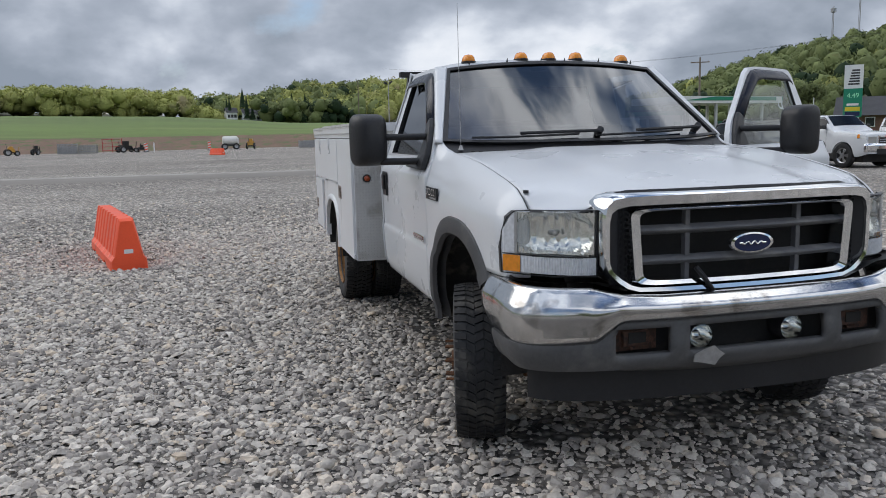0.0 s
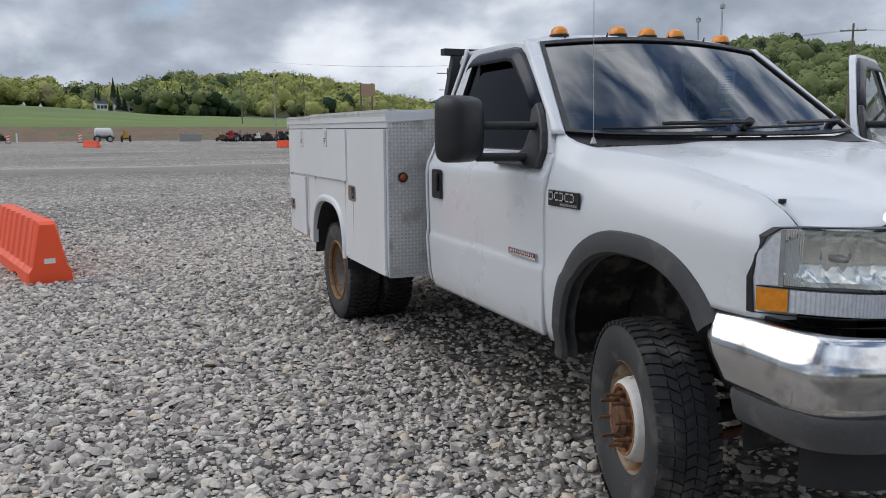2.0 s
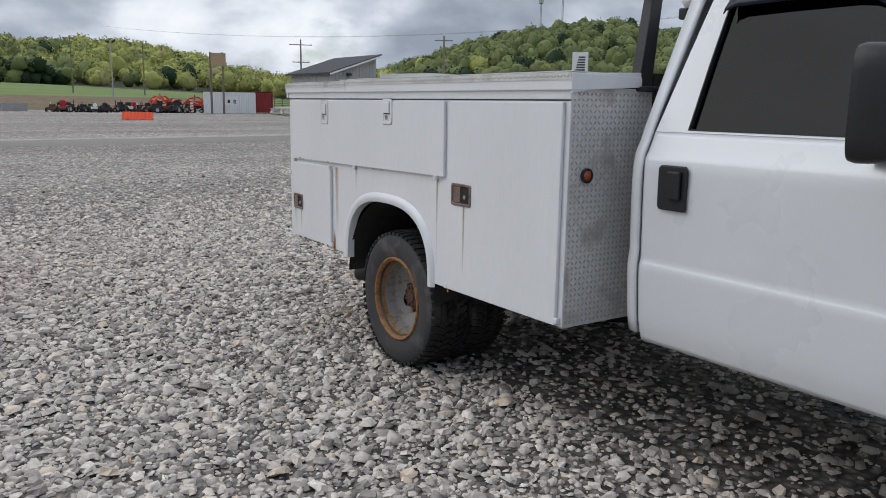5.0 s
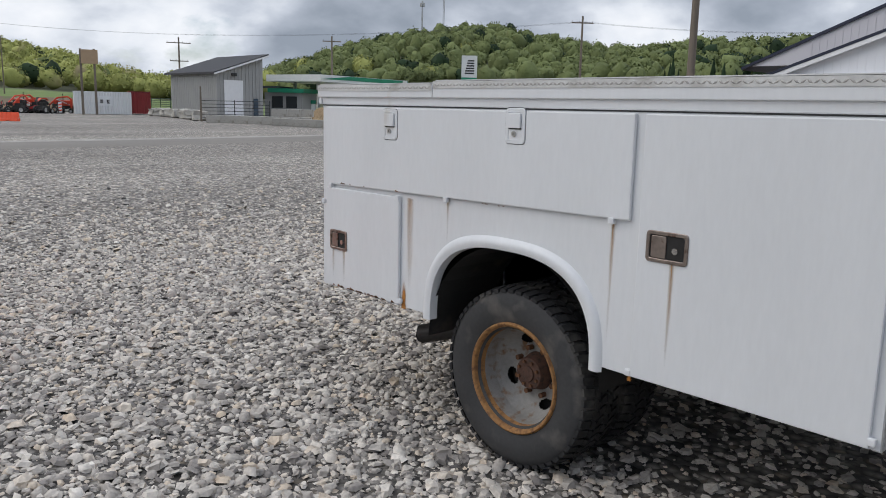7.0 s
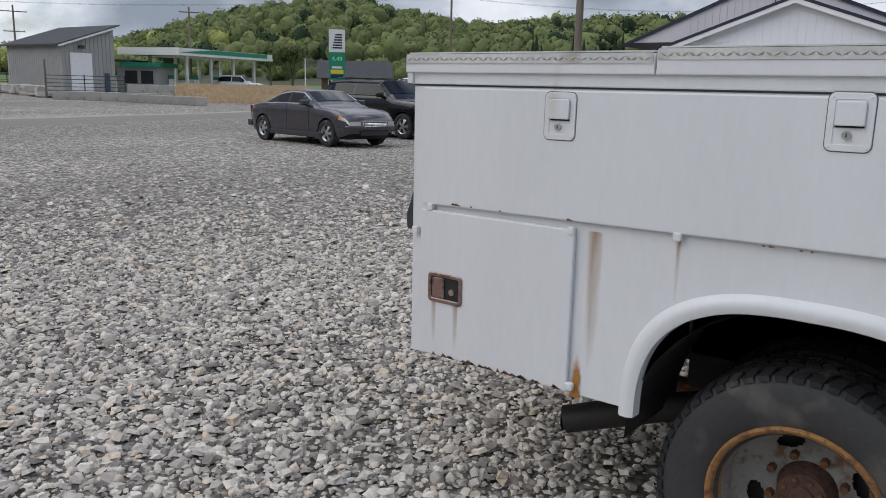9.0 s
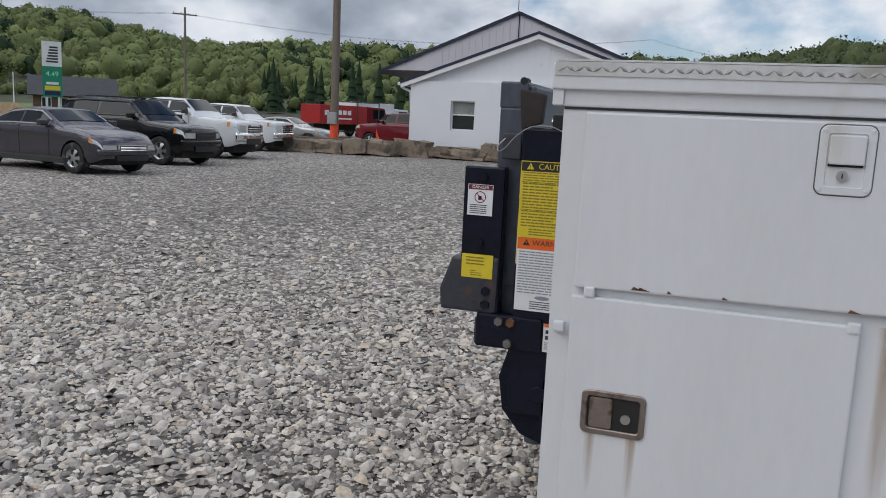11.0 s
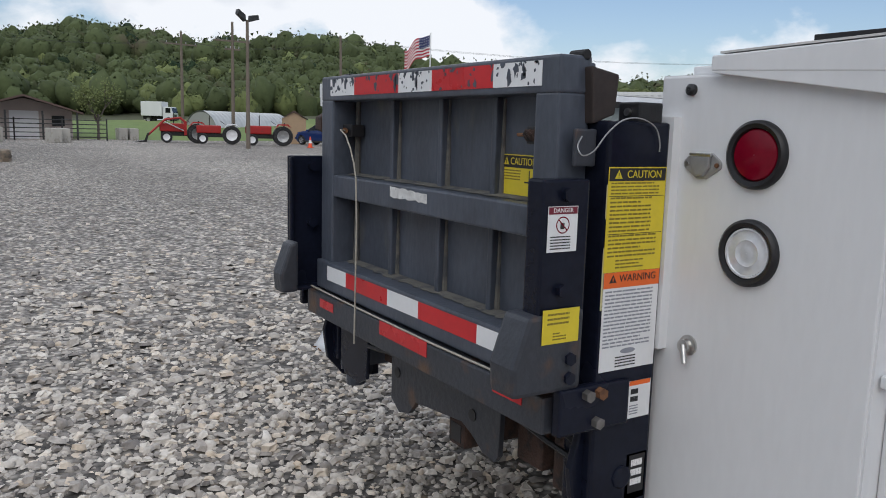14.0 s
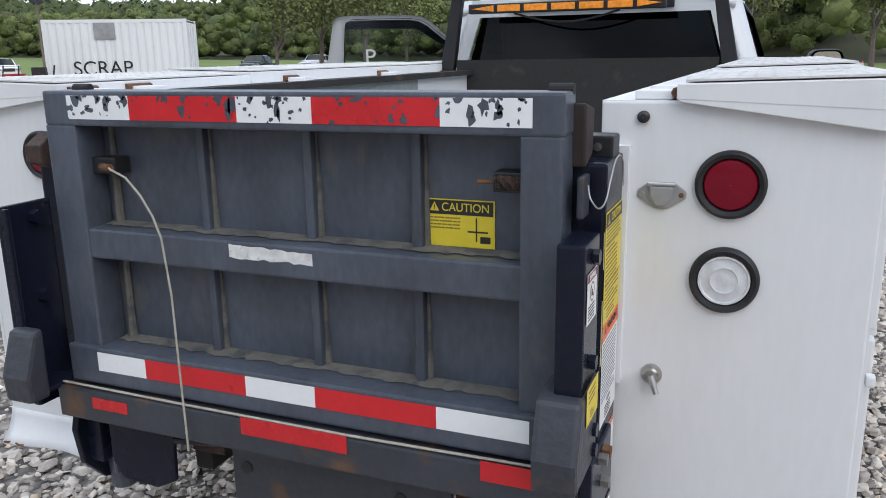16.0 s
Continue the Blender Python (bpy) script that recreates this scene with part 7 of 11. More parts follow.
def build_gravel():
    rng = np.random.default_rng(5)
    path = np.array([(-2.0, -3.5), (-2.6, -2.5), (-3.05, -1.0), (-3.4, 1.0), (-3.4, 2.0), (-3.1, 4.0), (-2.8, 5.0), (-2.3, 5.9), (-1.6, 6.5), (-0.95, 6.6)])

    def dist(p):
        d = np.full(len(p), 1e9)
        for a, b in zip(path, path[1:]):
            ab = b - a
            t = np.clip(((p - a) @ ab) / (ab @ ab), 0, 1)
            d = np.minimum(d, np.hypot(*(p - (a + t[:, None] * ab)).T))
        return d
    x0, x1, y0, y1 = -11.0, 11.0, -1.6, 17.0
    step = 0.0288
    p = np.stack(np.meshgrid(np.arange(x0, x1, step), np.arange(y0, y1, step)), -1).reshape(-1, 2)
    n = len(p)
    p = p + rng.uniform(-0.56, 0.56, (n, 2)) * step
    d = dist(p)
    prob = np.where(d < 2.0, 1.0, np.where(d < 3.2, 0.82, 0.7 * np.exp(-(d - 3.2) / 1.5)))
    prob = np.where((np.abs(p[:, 0]) < 0.75) & (p[:, 1] > -0.2) & (p[:, 1] < 4.4), prob * 0.45, prob)
    prob = np.where((p[:, 0] < -5.5) & (p[:, 1] < 2.5), prob * 0.6, prob)
    keep = rng.random(n) < prob
    p, d = p[keep], d[keep]
    n = len(p)
    size = np.clip(rng.lognormal(math.log(0.0182), 0.40, n), 0.008, 0.046) * (1 + 0.10 * np.clip(d - 3.4, 0, 7))
    turn = np.arange(5) * 2 * math.pi / 5
    drum = np.concatenate([np.stack([np.cos(turn), np.sin(turn), np.full(5, -0.45)], -1), np.stack([0.66 * np.cos(turn + 0.2), 0.66 * np.sin(turn + 0.2), np.full(5, 0.55)], -1)])
    jit = np.concatenate([np.full((5, 3), 0.22), np.full((5, 3), 0.26)])
    shapes = np.stack([(drum + rng.uniform(-1, 1, (10, 3)) * jit) * np.array([1.0, rng.uniform(0.58, 0.95), rng.uniform(0.36, 0.66)]) for _ in range(96)])
    v = shapes[rng.integers(0, 96, n)] * size[:, None, None]
    a, b, c = rng.uniform(0, 2 * math.pi, n), rng.normal(0, 0.22, n), rng.normal(0, 0.22, n)
    ca, sa, cb, sb, cc, sc = np.cos(a), np.sin(a), np.cos(b), np.sin(b), np.cos(c), np.sin(c)
    y = v[:, :, 1] * cb[:, None] - v[:, :, 2] * sb[:, None]
    z = v[:, :, 1] * sb[:, None] + v[:, :, 2] * cb[:, None]
    x = v[:, :, 0] * cc[:, None] + z * sc[:, None]
    z = -v[:, :, 0] * sc[:, None] + z * cc[:, None]
    v = np.stack([x * ca[:, None] - y * sa[:, None] + p[:, :1], x * sa[:, None] + y * ca[:, None] + p[:, 1:], z + (size * rng.uniform(0.05, 0.68, n))[:, None] - 0.004], -1)
    first = 10 * np.arange(n)[:, None, None]
    quads = (np.array([(i, (i + 1) % 5, 5 + (i + 1) % 5, 5 + i) for i in range(5)])[None] + first).reshape(-1)
    caps = (np.array([[5, 6, 7, 8, 9]])[None] + first).reshape(-1)
    me = bpy.data.meshes.new("gravel")
    me.vertices.add(10 * n)
    me.vertices.foreach_set("co", v.reshape(-1).astype(np.float32))
    me.loops.add(len(quads) + len(caps))
    me.loops.foreach_set("vertex_index", np.concatenate([quads, caps]).astype(np.int32))
    me.polygons.add(6 * n)
    me.polygons.foreach_set("loop_start", np.concatenate([np.arange(0, len(quads), 4), len(quads) + np.arange(0, len(caps), 5)]).astype(np.int32))
    me.update(calc_edges=True)
    soft = rng.random(n) < 0.45
    me.polygons.foreach_set("use_smooth", np.concatenate([np.repeat(soft, 5), soft]))
    me.materials.append(MS)
    tagged(new("gravel", me), "loose grey crushed stones covering the yard", "gravel", kind="stuff")


# ---- woods ----
ICO_FACES = [(0, 11, 5), (0, 5, 1), (0, 1, 7), (0, 7, 10), (0, 10, 11), (1, 5, 9), (5, 11, 4), (11, 10, 2), (10, 7, 6), (7, 1, 8), (3, 9, 4), (3, 4, 2), (3, 2, 6), (3, 6, 8), (3, 8, 9), (4, 9, 5), (2, 4, 11), (6, 2, 10), (8, 6, 7), (9, 8, 1)]
# paler leaf for the belt; on the far hill it paints in sunlight
LEAF_LIGHT = mk("yellow green foliage with sunlight in its colour", (0.33, 0.345, 0.11), 0.9, var=0.32, scale=0.05, fine=1.8, island=0.35, tint=(0.33, 0.28, 0.16), tint_at=0.58, spec=0.2)
LEAF = mk("spring foliage", (0.145, 0.172, 0.066), 0.9, var=0.42, scale=0.10, fine=1.8, island=0.4, bump=1.0, bscale=1.6, tint=(0.14, 0.13, 0.05), tint_at=0.66, spec=0.2)
LEAF_DEEP = mk("deep green foliage", (0.078, 0.098, 0.042), 0.9, var=0.45, scale=0.06, fine=1.8, island=0.35, bump=1.0, bscale=1.6, tint=(0.10, 0.085, 0.055), tint_at=0.6, spec=0.2)
PINE = mk("dark conifer foliage", (0.022, 0.04, 0.018), 0.9, var=0.4, scale=0.3, fine=3, island=0.5, bump=1.0, bscale=2.5, spec=0.2)
BARK = mk("grey bark", (0.12, 0.10, 0.085), 0.9, var=0.3, scale=4, bump=0.4, bscale=30)


def clumps(name, spots, mat, label, category, seed, kind="stuff", leaves=56):
    """Crowns at (x, y, z, radius, height): a small dark core in a loose shell of leaf sprays, in one mesh."""
    rng = np.random.default_rng(seed)
    s = np.array(spots)
    n = len(s)
    ball = bmesh.new()
    bmesh.ops.create_icosphere(ball, subdivisions=2, radius=1)
    ico = np.array([v.co[:] for v in ball.verts])
    fa = np.array([[v.index for v in f.verts] for f in ball.faces])
    ball.free()
    nv = len(ico)
    core = ico[None] * s[:, None, [3, 3, 4]] * rng.uniform(0.62, 0.98, (n, nv, 1)) + s[:, None, :3]
    d = rng.normal(size=(n, leaves, 3))
    d[:, :, 2] = np.abs(d[:, :, 2]) * 1.1 - 0.35
    d /= np.linalg.norm(d, axis=2, keepdims=True)
    c = d * s[:, None, [3, 3, 4]] * rng.uniform(0.80, 1.08, (n, leaves, 1)) + s[:, None, :3]
    a = rng.normal(size=(n, leaves, 3))
    a /= np.linalg.norm(a, axis=2, keepdims=True)
    b = np.cross(a, rng.normal(size=(n, leaves, 3)))
    b /= np.linalg.norm(b, axis=2, keepdims=True) + 1e-6
    k = s[:, None, 3:4] * rng.uniform(0.09, 0.19, (n, leaves, 1))
    q = np.stack([c + a * k, c - a * k * 0.5 + b * k * 0.7, c - a * k * 0.4 - b * k * 0.7], 2).reshape(-1, 3)
    v = np.concatenate([core.reshape(-1, 3), q])
    f3 = np.concatenate([(fa[None] + nv * np.arange(n)[:, None, None]).reshape(-1), np.arange(len(q)) + nv * n])
    me = bpy.data.meshes.new(name)
    me.vertices.add(len(v))
    me.vertices.foreach_set("co", v.reshape(-1).astype(np.float32))
    me.loops.add(len(f3))
    me.loops.foreach_set("vertex_index", f3.astype(np.int32))
    starts = np.arange(0, len(f3), 3)
    me.polygons.add(len(starts))
    me.polygons.foreach_set("loop_start", starts.astype(np.int32))
    me.update(calc_edges=True)
    me.polygons.foreach_set("use_smooth", np.arange(len(starts)) < n * len(fa))
    me.materials.append(mat)
    return tagged(new(name, me), label, category, kind=kind)


def build_woods():
    rnd = random.Random(11)
    spots, deep, pines, young = [], [], [], []
    for _ in range(6400):
        az = rnd.uniform(-2, 182)
        r1, rc = land(az, 2), land(az, 4)
        r = math.sqrt(rnd.uniform((r1 + 14) ** 2, (rc * 1.06) ** 2))
        if r1 > 215 and r < 250:
            continue
        if 86 < az < 135 and r < r1 + 45 and rnd.random() < 0.6:
            continue
        z = ground_z(r, az)
        rad = rnd.uniform(2.2, 3.9) * (1.0 if r > 200 else 0.62)
        h = rad * rnd.uniform(0.9, 1.35)
        x, y = polar(r, az)
        # bearings 10 to 25 are the sunlit slope, mostly given the paler leaf
        (pines if rnd.random() < (0.25 if 58 < az < 75 else 0.05) else young if r > 200 and rnd.random() < pw(az, [(0, 0.25), (8, 0.35), (10.5, 0.85), (25, 0.85), (29, 0.08), (40, 0.015), (60, 0.0)]) else deep if az > 82 else spots).append((x, y, z + h * 0.9, rad, h))
        if r < 200:
            k = rnd.uniform(0.6, 0.9)
            (deep if az > 82 else spots).append((x + rnd.uniform(-3, 3), y + rnd.uniform(-3, 3), z + h * rnd.uniform(0.5, 1.5), rad * k, h * k))
    # scrub that closes the slope behind the yard
    for _ in range(900):
        az = rnd.uniform(84, 136)
        r = land(az, 2) + 8 + 110 * rnd.random() ** 1.3
        x, y = polar(r, az)
        rad = rnd.uniform(1.0, 2.1)
        (deep if rnd.random() < 0.8 else spots).append((x, y, ground_z(r, az) + rad * rnd.uniform(0.5, 1.8), rad, rad * rnd.uniform(0.9, 1.7)))
    # belt of taller trees along the top of the field
    for _ in range(520):
        az = rnd.uniform(-30, -2.6) if rnd.random() < 0.8 else rnd.uniform(-2.6, 9)
        r = rnd.uniform(236, 262)
        z = ground_z(r, az)
        top = 9.0 if az < -2.6 else rnd.uniform(2.5, 5.5)
        rad = rnd.uniform(1.8, 3.2)
        x, y = polar(r, az)
        young.append((x, y, z + rnd.uniform(0.2, 1.0) * (top - rad), rad, rad * rnd.uniform(0.8, 1.1)))
    for _ in range(120):
        az = rnd.gauss(6.2, 1.6)
        r = rnd.uniform(225, 240)
        x, y = polar(r, az)
        rad = rnd.uniform(1.5, 2.8)
        (pines if rnd.random() < 0.3 else spots).append((x, y, ground_z(r, az) + rnd.uniform(0.5, 5.0), rad, rad))
    # trees close behind the yard
    belt = []
    for _ in range(1000):
        az = rnd.uniform(126, 186)
        r1 = land(az, 2)
        r = r1 + rnd.uniform(-4, 22)
        x, y = polar(r, az)
        top = pw(az, [(126, 6.0), (137, 6.5), (143, 11.5), (186, 12.5)]) + 2.5 * noise.noise(Vector((az * 0.12, 0, 0)))
        rad = rnd.uniform(0.7, 1.5)
        belt.append((x, y, ground_z(r, az) + rnd.uniform(0.1, 1.0) * top, rad, rad * 0.9))
    clumps("woods", spots, LEAF, "wooded hillsides in fresh spring green", "woods", 3)
    clumps("shaded_woods", deep, LEAF_DEEP, "dark green scrub woods on the slope behind the yard", "woods", 5, leaves=32)
    clumps("young_woods", young, LEAF_LIGHT, "trees in yellow green leaf, sunlight on the hill put into their colour", "woods", 6, leaves=130)
    clumps("tree_belt", belt, LEAF, "loose belt of fresh green trees behind the yard", "woods", 7, leaves=110)
    clumps("conifers", pines, PINE, "dark conifers among the spring woods", "woods", 4)
    # far conifer spires along the valley
    bm = B()
    for _ in range(46):
        az = rnd.uniform(-1.5, 5.5) if rnd.random() < 0.3 else rnd.uniform(58, 72)
        r = rnd.uniform(232, 245) if az < 10 else land(az, 2) + rnd.uniform(6, 30)
        x, y = polar(r, az)
        z = ground_z(r, az)
        h = rnd.uniform(4, 9)
        for k in range(5):
            rod(bm, (x, y, z + h * (0.1 + 0.17 * k)), (x, y, z + h * (0.1 + 0.17 * k + 0.30)), h * (0.19 - 0.034 * k), 0.02, 9)
    tagged(part("spruces", bm, PINE, None, "dark pointed spruces at the valley edge", kind="stuff"), category="woods")


def tree(seed, h, at, dense=1):
    rnd = random.Random(seed)
    t = thing("tree", "young leafy tree in light green leaf", "tree", at, "trees behind the yard")
    bm = B()
    tips = []

    def limb(p, d, ln, r, depth):
        q = p + d * ln
        rod(bm, p, q, r, r * 0.62, 6)
        if depth == 0:
            tips.append(q)
            return
        for k in range(3):
            dd = (d + Vector((rnd.uniform(-1, 1), rnd.uniform(-1, 1), rnd.uniform(-0.2, 0.7))) * 0.75).normalized()
            limb(p.lerp(q, rnd.uniform(0.55, 1.0)), dd, ln * rnd.uniform(0.6, 0.8), r * 0.55, depth - 1)
        tips.append(q)
    o = Vector(at)
    limb(o, Vector((rnd.uniform(-0.05, 0.05), rnd.uniform(-0.05, 0.05), 1)), h * 0.36, h * 0.022, 3)
    part("trunk", bm, BARK, t)
    vv, ff = [], []
    for q in tips:
        for _ in range(34 * dense):
            c = q + Vector((rnd.gauss(0, 1), rnd.gauss(0, 1), rnd.gauss(0, 0.8))) * h * 0.055
            a = Vector((rnd.uniform(-1, 1), rnd.uniform(-1, 1), rnd.uniform(-1, 1))).normalized()
            b = a.orthogonal().normalized()
            s = h * rnd.uniform(0.010, 0.021)
            i = len(vv)
            vv += [c + a * s, c + b * s * 0.7, c - a * s, c - b * s * 0.7]
            ff.append((i, i + 1, i + 2, i + 3))
    me = bpy.data.meshes.new("crown")
    me.from_pydata(vv, [], ff)
    me.materials.append(LEAF)
    cr = new("crown", me)
    cr.parent = t
    cr.matrix_parent_inverse = t.matrix_basis.inverted()
    return t


# ---- orange barriers ----
def barrier(at, turn, length=2.4):
    t = thing("traffic_barrier", "orange plastic water-filled traffic barrier on the gravel", "barrier", (0, 0, 0), "orange barriers")
    bm = B()
    H = 0.61
    sec = lambda k: [(0.21, 0.0), (0.205, 0.12), (0.17, 0.17), (0.095 * k + 0.0, 0.555), (0.08 * k, H), (-0.08 * k, H), (-0.095 * k, 0.555), (-0.17, 0.17), (-0.205, 0.12), (-0.21, 0.0)]
    n = 49
    rings = []
    for i in range(n):
        y = -length / 2 + length * i / (n - 1)
        groove = 0.030 if (i % 6) in (2, 3) and 2 < i < n - 3 else 0.0
        end = 0.03 if i in (0, n - 1) else 0.0
        ring = []
        for x, z in sec(1):
            g = groove if 0.14 < z < 0.62 else 0
            x = math.copysign(max(0.02, abs(x) - g - end * 0.5), x)
            notch = 0.05 if z == 0.0 and 10 < i % 24 < 16 else 0
            ring.append((x, y, max(0, z - (end if z > 0.5 else 0) + notch)))
        rings.append(ring)
    loops(bm, rings)
    bm.faces.new([bm.verts[k] for k in range(10)] if bm.verts.ensure_lookup_table() is None else [])
    bm.faces.new([bm.verts[(n - 1) * 10 + k] for k in range(10)])
    part("barrier_shell", bm, ORANGE, t, smooth=0.35)
    bm = B()
    box(bm, -0.05, 0.05, -length / 2 - 0.004, -length / 2 - 0.001, 0.20, 0.25)
    part("end_label", bm, WHITE_TAPE, t, "small white label")
    t.matrix_basis = pose(at[0], at[1], at[2], 0, 0, turn)
    return t


b0 = barrier((-3.56, 7.42, 0), 14)
copy_thing(b0, pose(-3.5, 74, 0, 0, 0, 28))
copy_thing(b0, pose(11.6, 63, 0, 0, 0, 48))


# ---- vehicles ----
HUB = mk("alloy wheel", (0.45, 0.45, 0.46), 0.3, 0.9, var=0.1)
CAR_GLASS = mk("car window glass", (0.008, 0.010, 0.012), 0.03, var=0.1, rvar=0.02, spec=0.28)
TRIM = mk("dark trim", (0.03, 0.03, 0.03), 0.5)
LAMP_WHITE = mk("car lamp", (0.7, 0.7, 0.68), 0.12, 0.6)


def car(name, label, paint, at, turn, L, W, H, top, belt, ride=0.34, wr=0.33, bed=None, group="parked cars", flare=0.0, rims=HUB, bumper=None):
    """A car along its local x, nose at +x. top: (x share, height) of the roof line; belt: sill of the windows."""
    t = thing(name, label, "car", (0, 0, 0), group)
    peak = max(z for _, z in top)
    top = [(a, z * H / peak) for a, z in top]
    us = sorted(set([a for a, _ in top] + lin(0, 1, 41)))
    hw = W / 2

    def plan_w(u):
        return hw * (1 - 0.16 * max(0, (abs(u - 0.5) - 0.36) / 0.14) ** 2.2)

    def sec(u, v, out=0.0):
        zt = pw(u, top)
        w = plan_w(u)
        glass = max(0.0, zt - belt) / (H - belt)
        zsill = 0.25 * ride / 0.34 + 0.10 * max(0, (abs(u - 0.5) - 0.44) / 0.06)
        zmid, zb = 0.58 * (zsill + min(zt, belt)) , min(zt - 0.02, belt)
        pts = [(w * 0.93, zsill), (w * 0.985, zsill + 0.12), (w, zmid), (w * 0.985, zb - 0.06), (w * 0.955, zb), (w * (0.90 - 0.16 * glass), zt - 0.03 - 0.02 * glass), (w * (0.80 - 0.14 * glass), zt), (w * 0.4, zt + 0.015), (0, zt + 0.02)]
        i = min(len(pts) - 2, int(v * 8))
        f = v * 8 - i
        y = pts[i][0] + (pts[i + 1][0] - pts[i][0]) * f
        z = pts[i][1] + (pts[i + 1][1] - pts[i][1]) * f
        return y, z
    ax = [0.19, 0.81]

    def bow(u, y):
        return 0.20 * smooth01((u - 0.86) / 0.14) * (abs(y) / hw) ** 2.4 - 0.12 * smooth01((0.12 - u) / 0.12) * (abs(y) / hw) ** 2.4

    def f(u, v, s):
        y, z = sec(u, v)
        for a in ax:
            dx = (u - a) * L
            rr = wr * 1.13
            if abs(dx) < rr and v < 0.5:
                z = max(z, ride_z + math.sqrt(rr * rr - dx * dx))
        return Vector(((u - 0.5) * L - bow(u, y), s * y, z))
    ride_z = wr
    us = sorted(set(us + [a + k * wr * 1.13 / L for a in ax for k in (-0.999, -0.9, -0.7, -0.4, 0, 0.4, 0.7, 0.9, 0.999)]))
    vs = lin(0, 1, 17)
    keep = None
    if bed:
        keep = lambda u, v: not (bed[0] < u < bed[1] and v > 0.80)
    bm = B()
    for s in (-1, 1):
        sheet(bm, lambda u, v, s=s: f(u, v, s), us, vs, keep)
    for u in (0, 1):
        sheet(bm, lambda a, v, u=u: Vector(((u - 0.5) * L - bow(u, a * sec(u, v)[0]), a * sec(u, v)[0], sec(u, v)[1])), lin(-1, 1, 17), vs[:15])
    bmesh.ops.remove_doubles(bm, verts=bm.verts[:], dist=0.002)
    body = part("body", bm, paint, t, smooth=0.55)
    # glass: side windows, windscreen and rear screen
    gu = [u for u in lin(0, 1, 81) if pw(u, top) > belt + 0.30 * (H - belt)]
    g0, g1 = gu[0], gu[-1]
    roof = [u for u in lin(0, 1, 81) if pw(u, top) > H - 0.05]
    r0, r1 = roof[0], roof[-1]
    cuts = [g0 + 0.012, (g0 + g1) / 2 - 0.006, (g0 + g1) / 2 + 0.010, g1 - 0.02]
    if bed:
        cuts = [max(g0, bed[1]) + 0.015, (max(g0, bed[1]) + g1) / 2, (max(g0, bed[1]) + g1) / 2 + 0.014, g1 - 0.02]
    for s in (-1, 1):
        for a, b in ((cuts[0], cuts[1]), (cuts[2], cuts[3])):
            part("window", sheet(B(), lambda u, v, s=s: Vector(((u - 0.5) * L, s * (sec(u, v)[0] + 0.006), sec(u, v)[1] + 0.004)), lin(a, b, 7), [0.522, 0.57, 0.612]), CAR_GLASS, t)
    for a, b in ((r1 + 0.012, g1 + 0.02), (g0 - 0.015, r0 - 0.010)):
        if b - a < 0.015 or (bed and a < bed[1] and a < 0.5):
            continue
        bm = B()
        sheet(bm, lambda u, v: Vector(((u - 0.5) * L, v * sec(u, 0.74)[0] * 0.97, sec(u, 1.0)[1] + 0.012 - 0.018 * v * v)), lin(a, b, 7), lin(-1, 1, 9))
        part("windscreen", bm, CAR_GLASS, t)
    if bed:
        box(b2 := B(), (bed[0] - 0.5) * L, (bed[1] - 0.5) * L, -hw * 0.80, hw * 0.80, 0.62, 0.70)
        part("bed_floor", b2, TRIM, t)
    for a in ax:
        for s in (-1, 1):
            m = Matrix.Translation(((a - 0.5) * L, s * (hw - 0.10 + flare), wr)) @ Matrix.Rotation(-s * math.pi / 2, 4, "X")
            wh = part("wheel", lathe(B(), [(wr * 0.62, 0.09), (wr * 0.85, 0.11), (wr * 0.97, 0.09), (wr, 0.05), (wr, -0.09), (wr * 0.62, -0.1)], m, 32), RUBBER, t, smooth=0.8)
            part("rim", lathe(B(), [(wr * 0.64, 0.085), (wr * 0.60, 0.06), (wr * 0.55, 0.045), (wr * 0.22, 0.075), (0.001, 0.08)], m, 40, lambda i, k: i == 2 and k % 8 in (2, 3, 4, 5)), rims, wh, smooth=0.7)
            part("brake", lathe(B(), [(wr * 0.62, 0.03), (0.001, 0.03)], m, 20), TRIM, wh)
    fy = lambda u, v: sec(u, v)[0]
    zf = pw(0.99, top)
    z0 = zf - 0.05
    gh = 0.24 * H / 1.5 * (1.35 if bumper else 0.8)
    gw = hw * (0.50 if bumper else 0.46)
    nose = lambda a, z, e: Vector((L * 0.5 - bow(1, a) + e, a, z))
    gr = part("grille", sheet(B(), lambda a, z: nose(a, z, 0.022), lin(-gw, gw, 11), lin(z0 - gh, z0, 4)), bumper or (CHROME if "sedan" in name else TRIM), t)
    solid(gr, 0.03, -1.0)
    part("grille_mesh", sheet(B(), lambda a, z: nose(a, z, 0.026), lin(-gw * 0.90, gw * 0.90, 11), lin(z0 - gh * 0.86, z0 - gh * 0.14, 3)), INK, gr)
    for k in (0.32, 0.5, 0.68):
        part("grille_bar", tube(B(), [nose(a, z0 - gh * k, 0.030) for a in lin(-gw * 0.88, gw * 0.88, 9)], 0.009, 6), (CHROME if "sedan" in name or bumper else TRIM), gr)
    part("lower_intake", sheet(B(), lambda a, z: nose(a, z, 0.035), lin(-hw * 0.52, hw * 0.52, 11), lin(0.30 * ride / 0.34, 0.42 * ride / 0.34, 3)), INK, t)
    for s in (-1, 1):
        part("headlamp", sheet(B(), lambda u, v: f(u, v, s) + Vector((0.010, s * 0.008, 0.004)), lin(0.93, 1.0, 8), lin(0.30, 0.44, 4)), LAMP_WHITE, t)
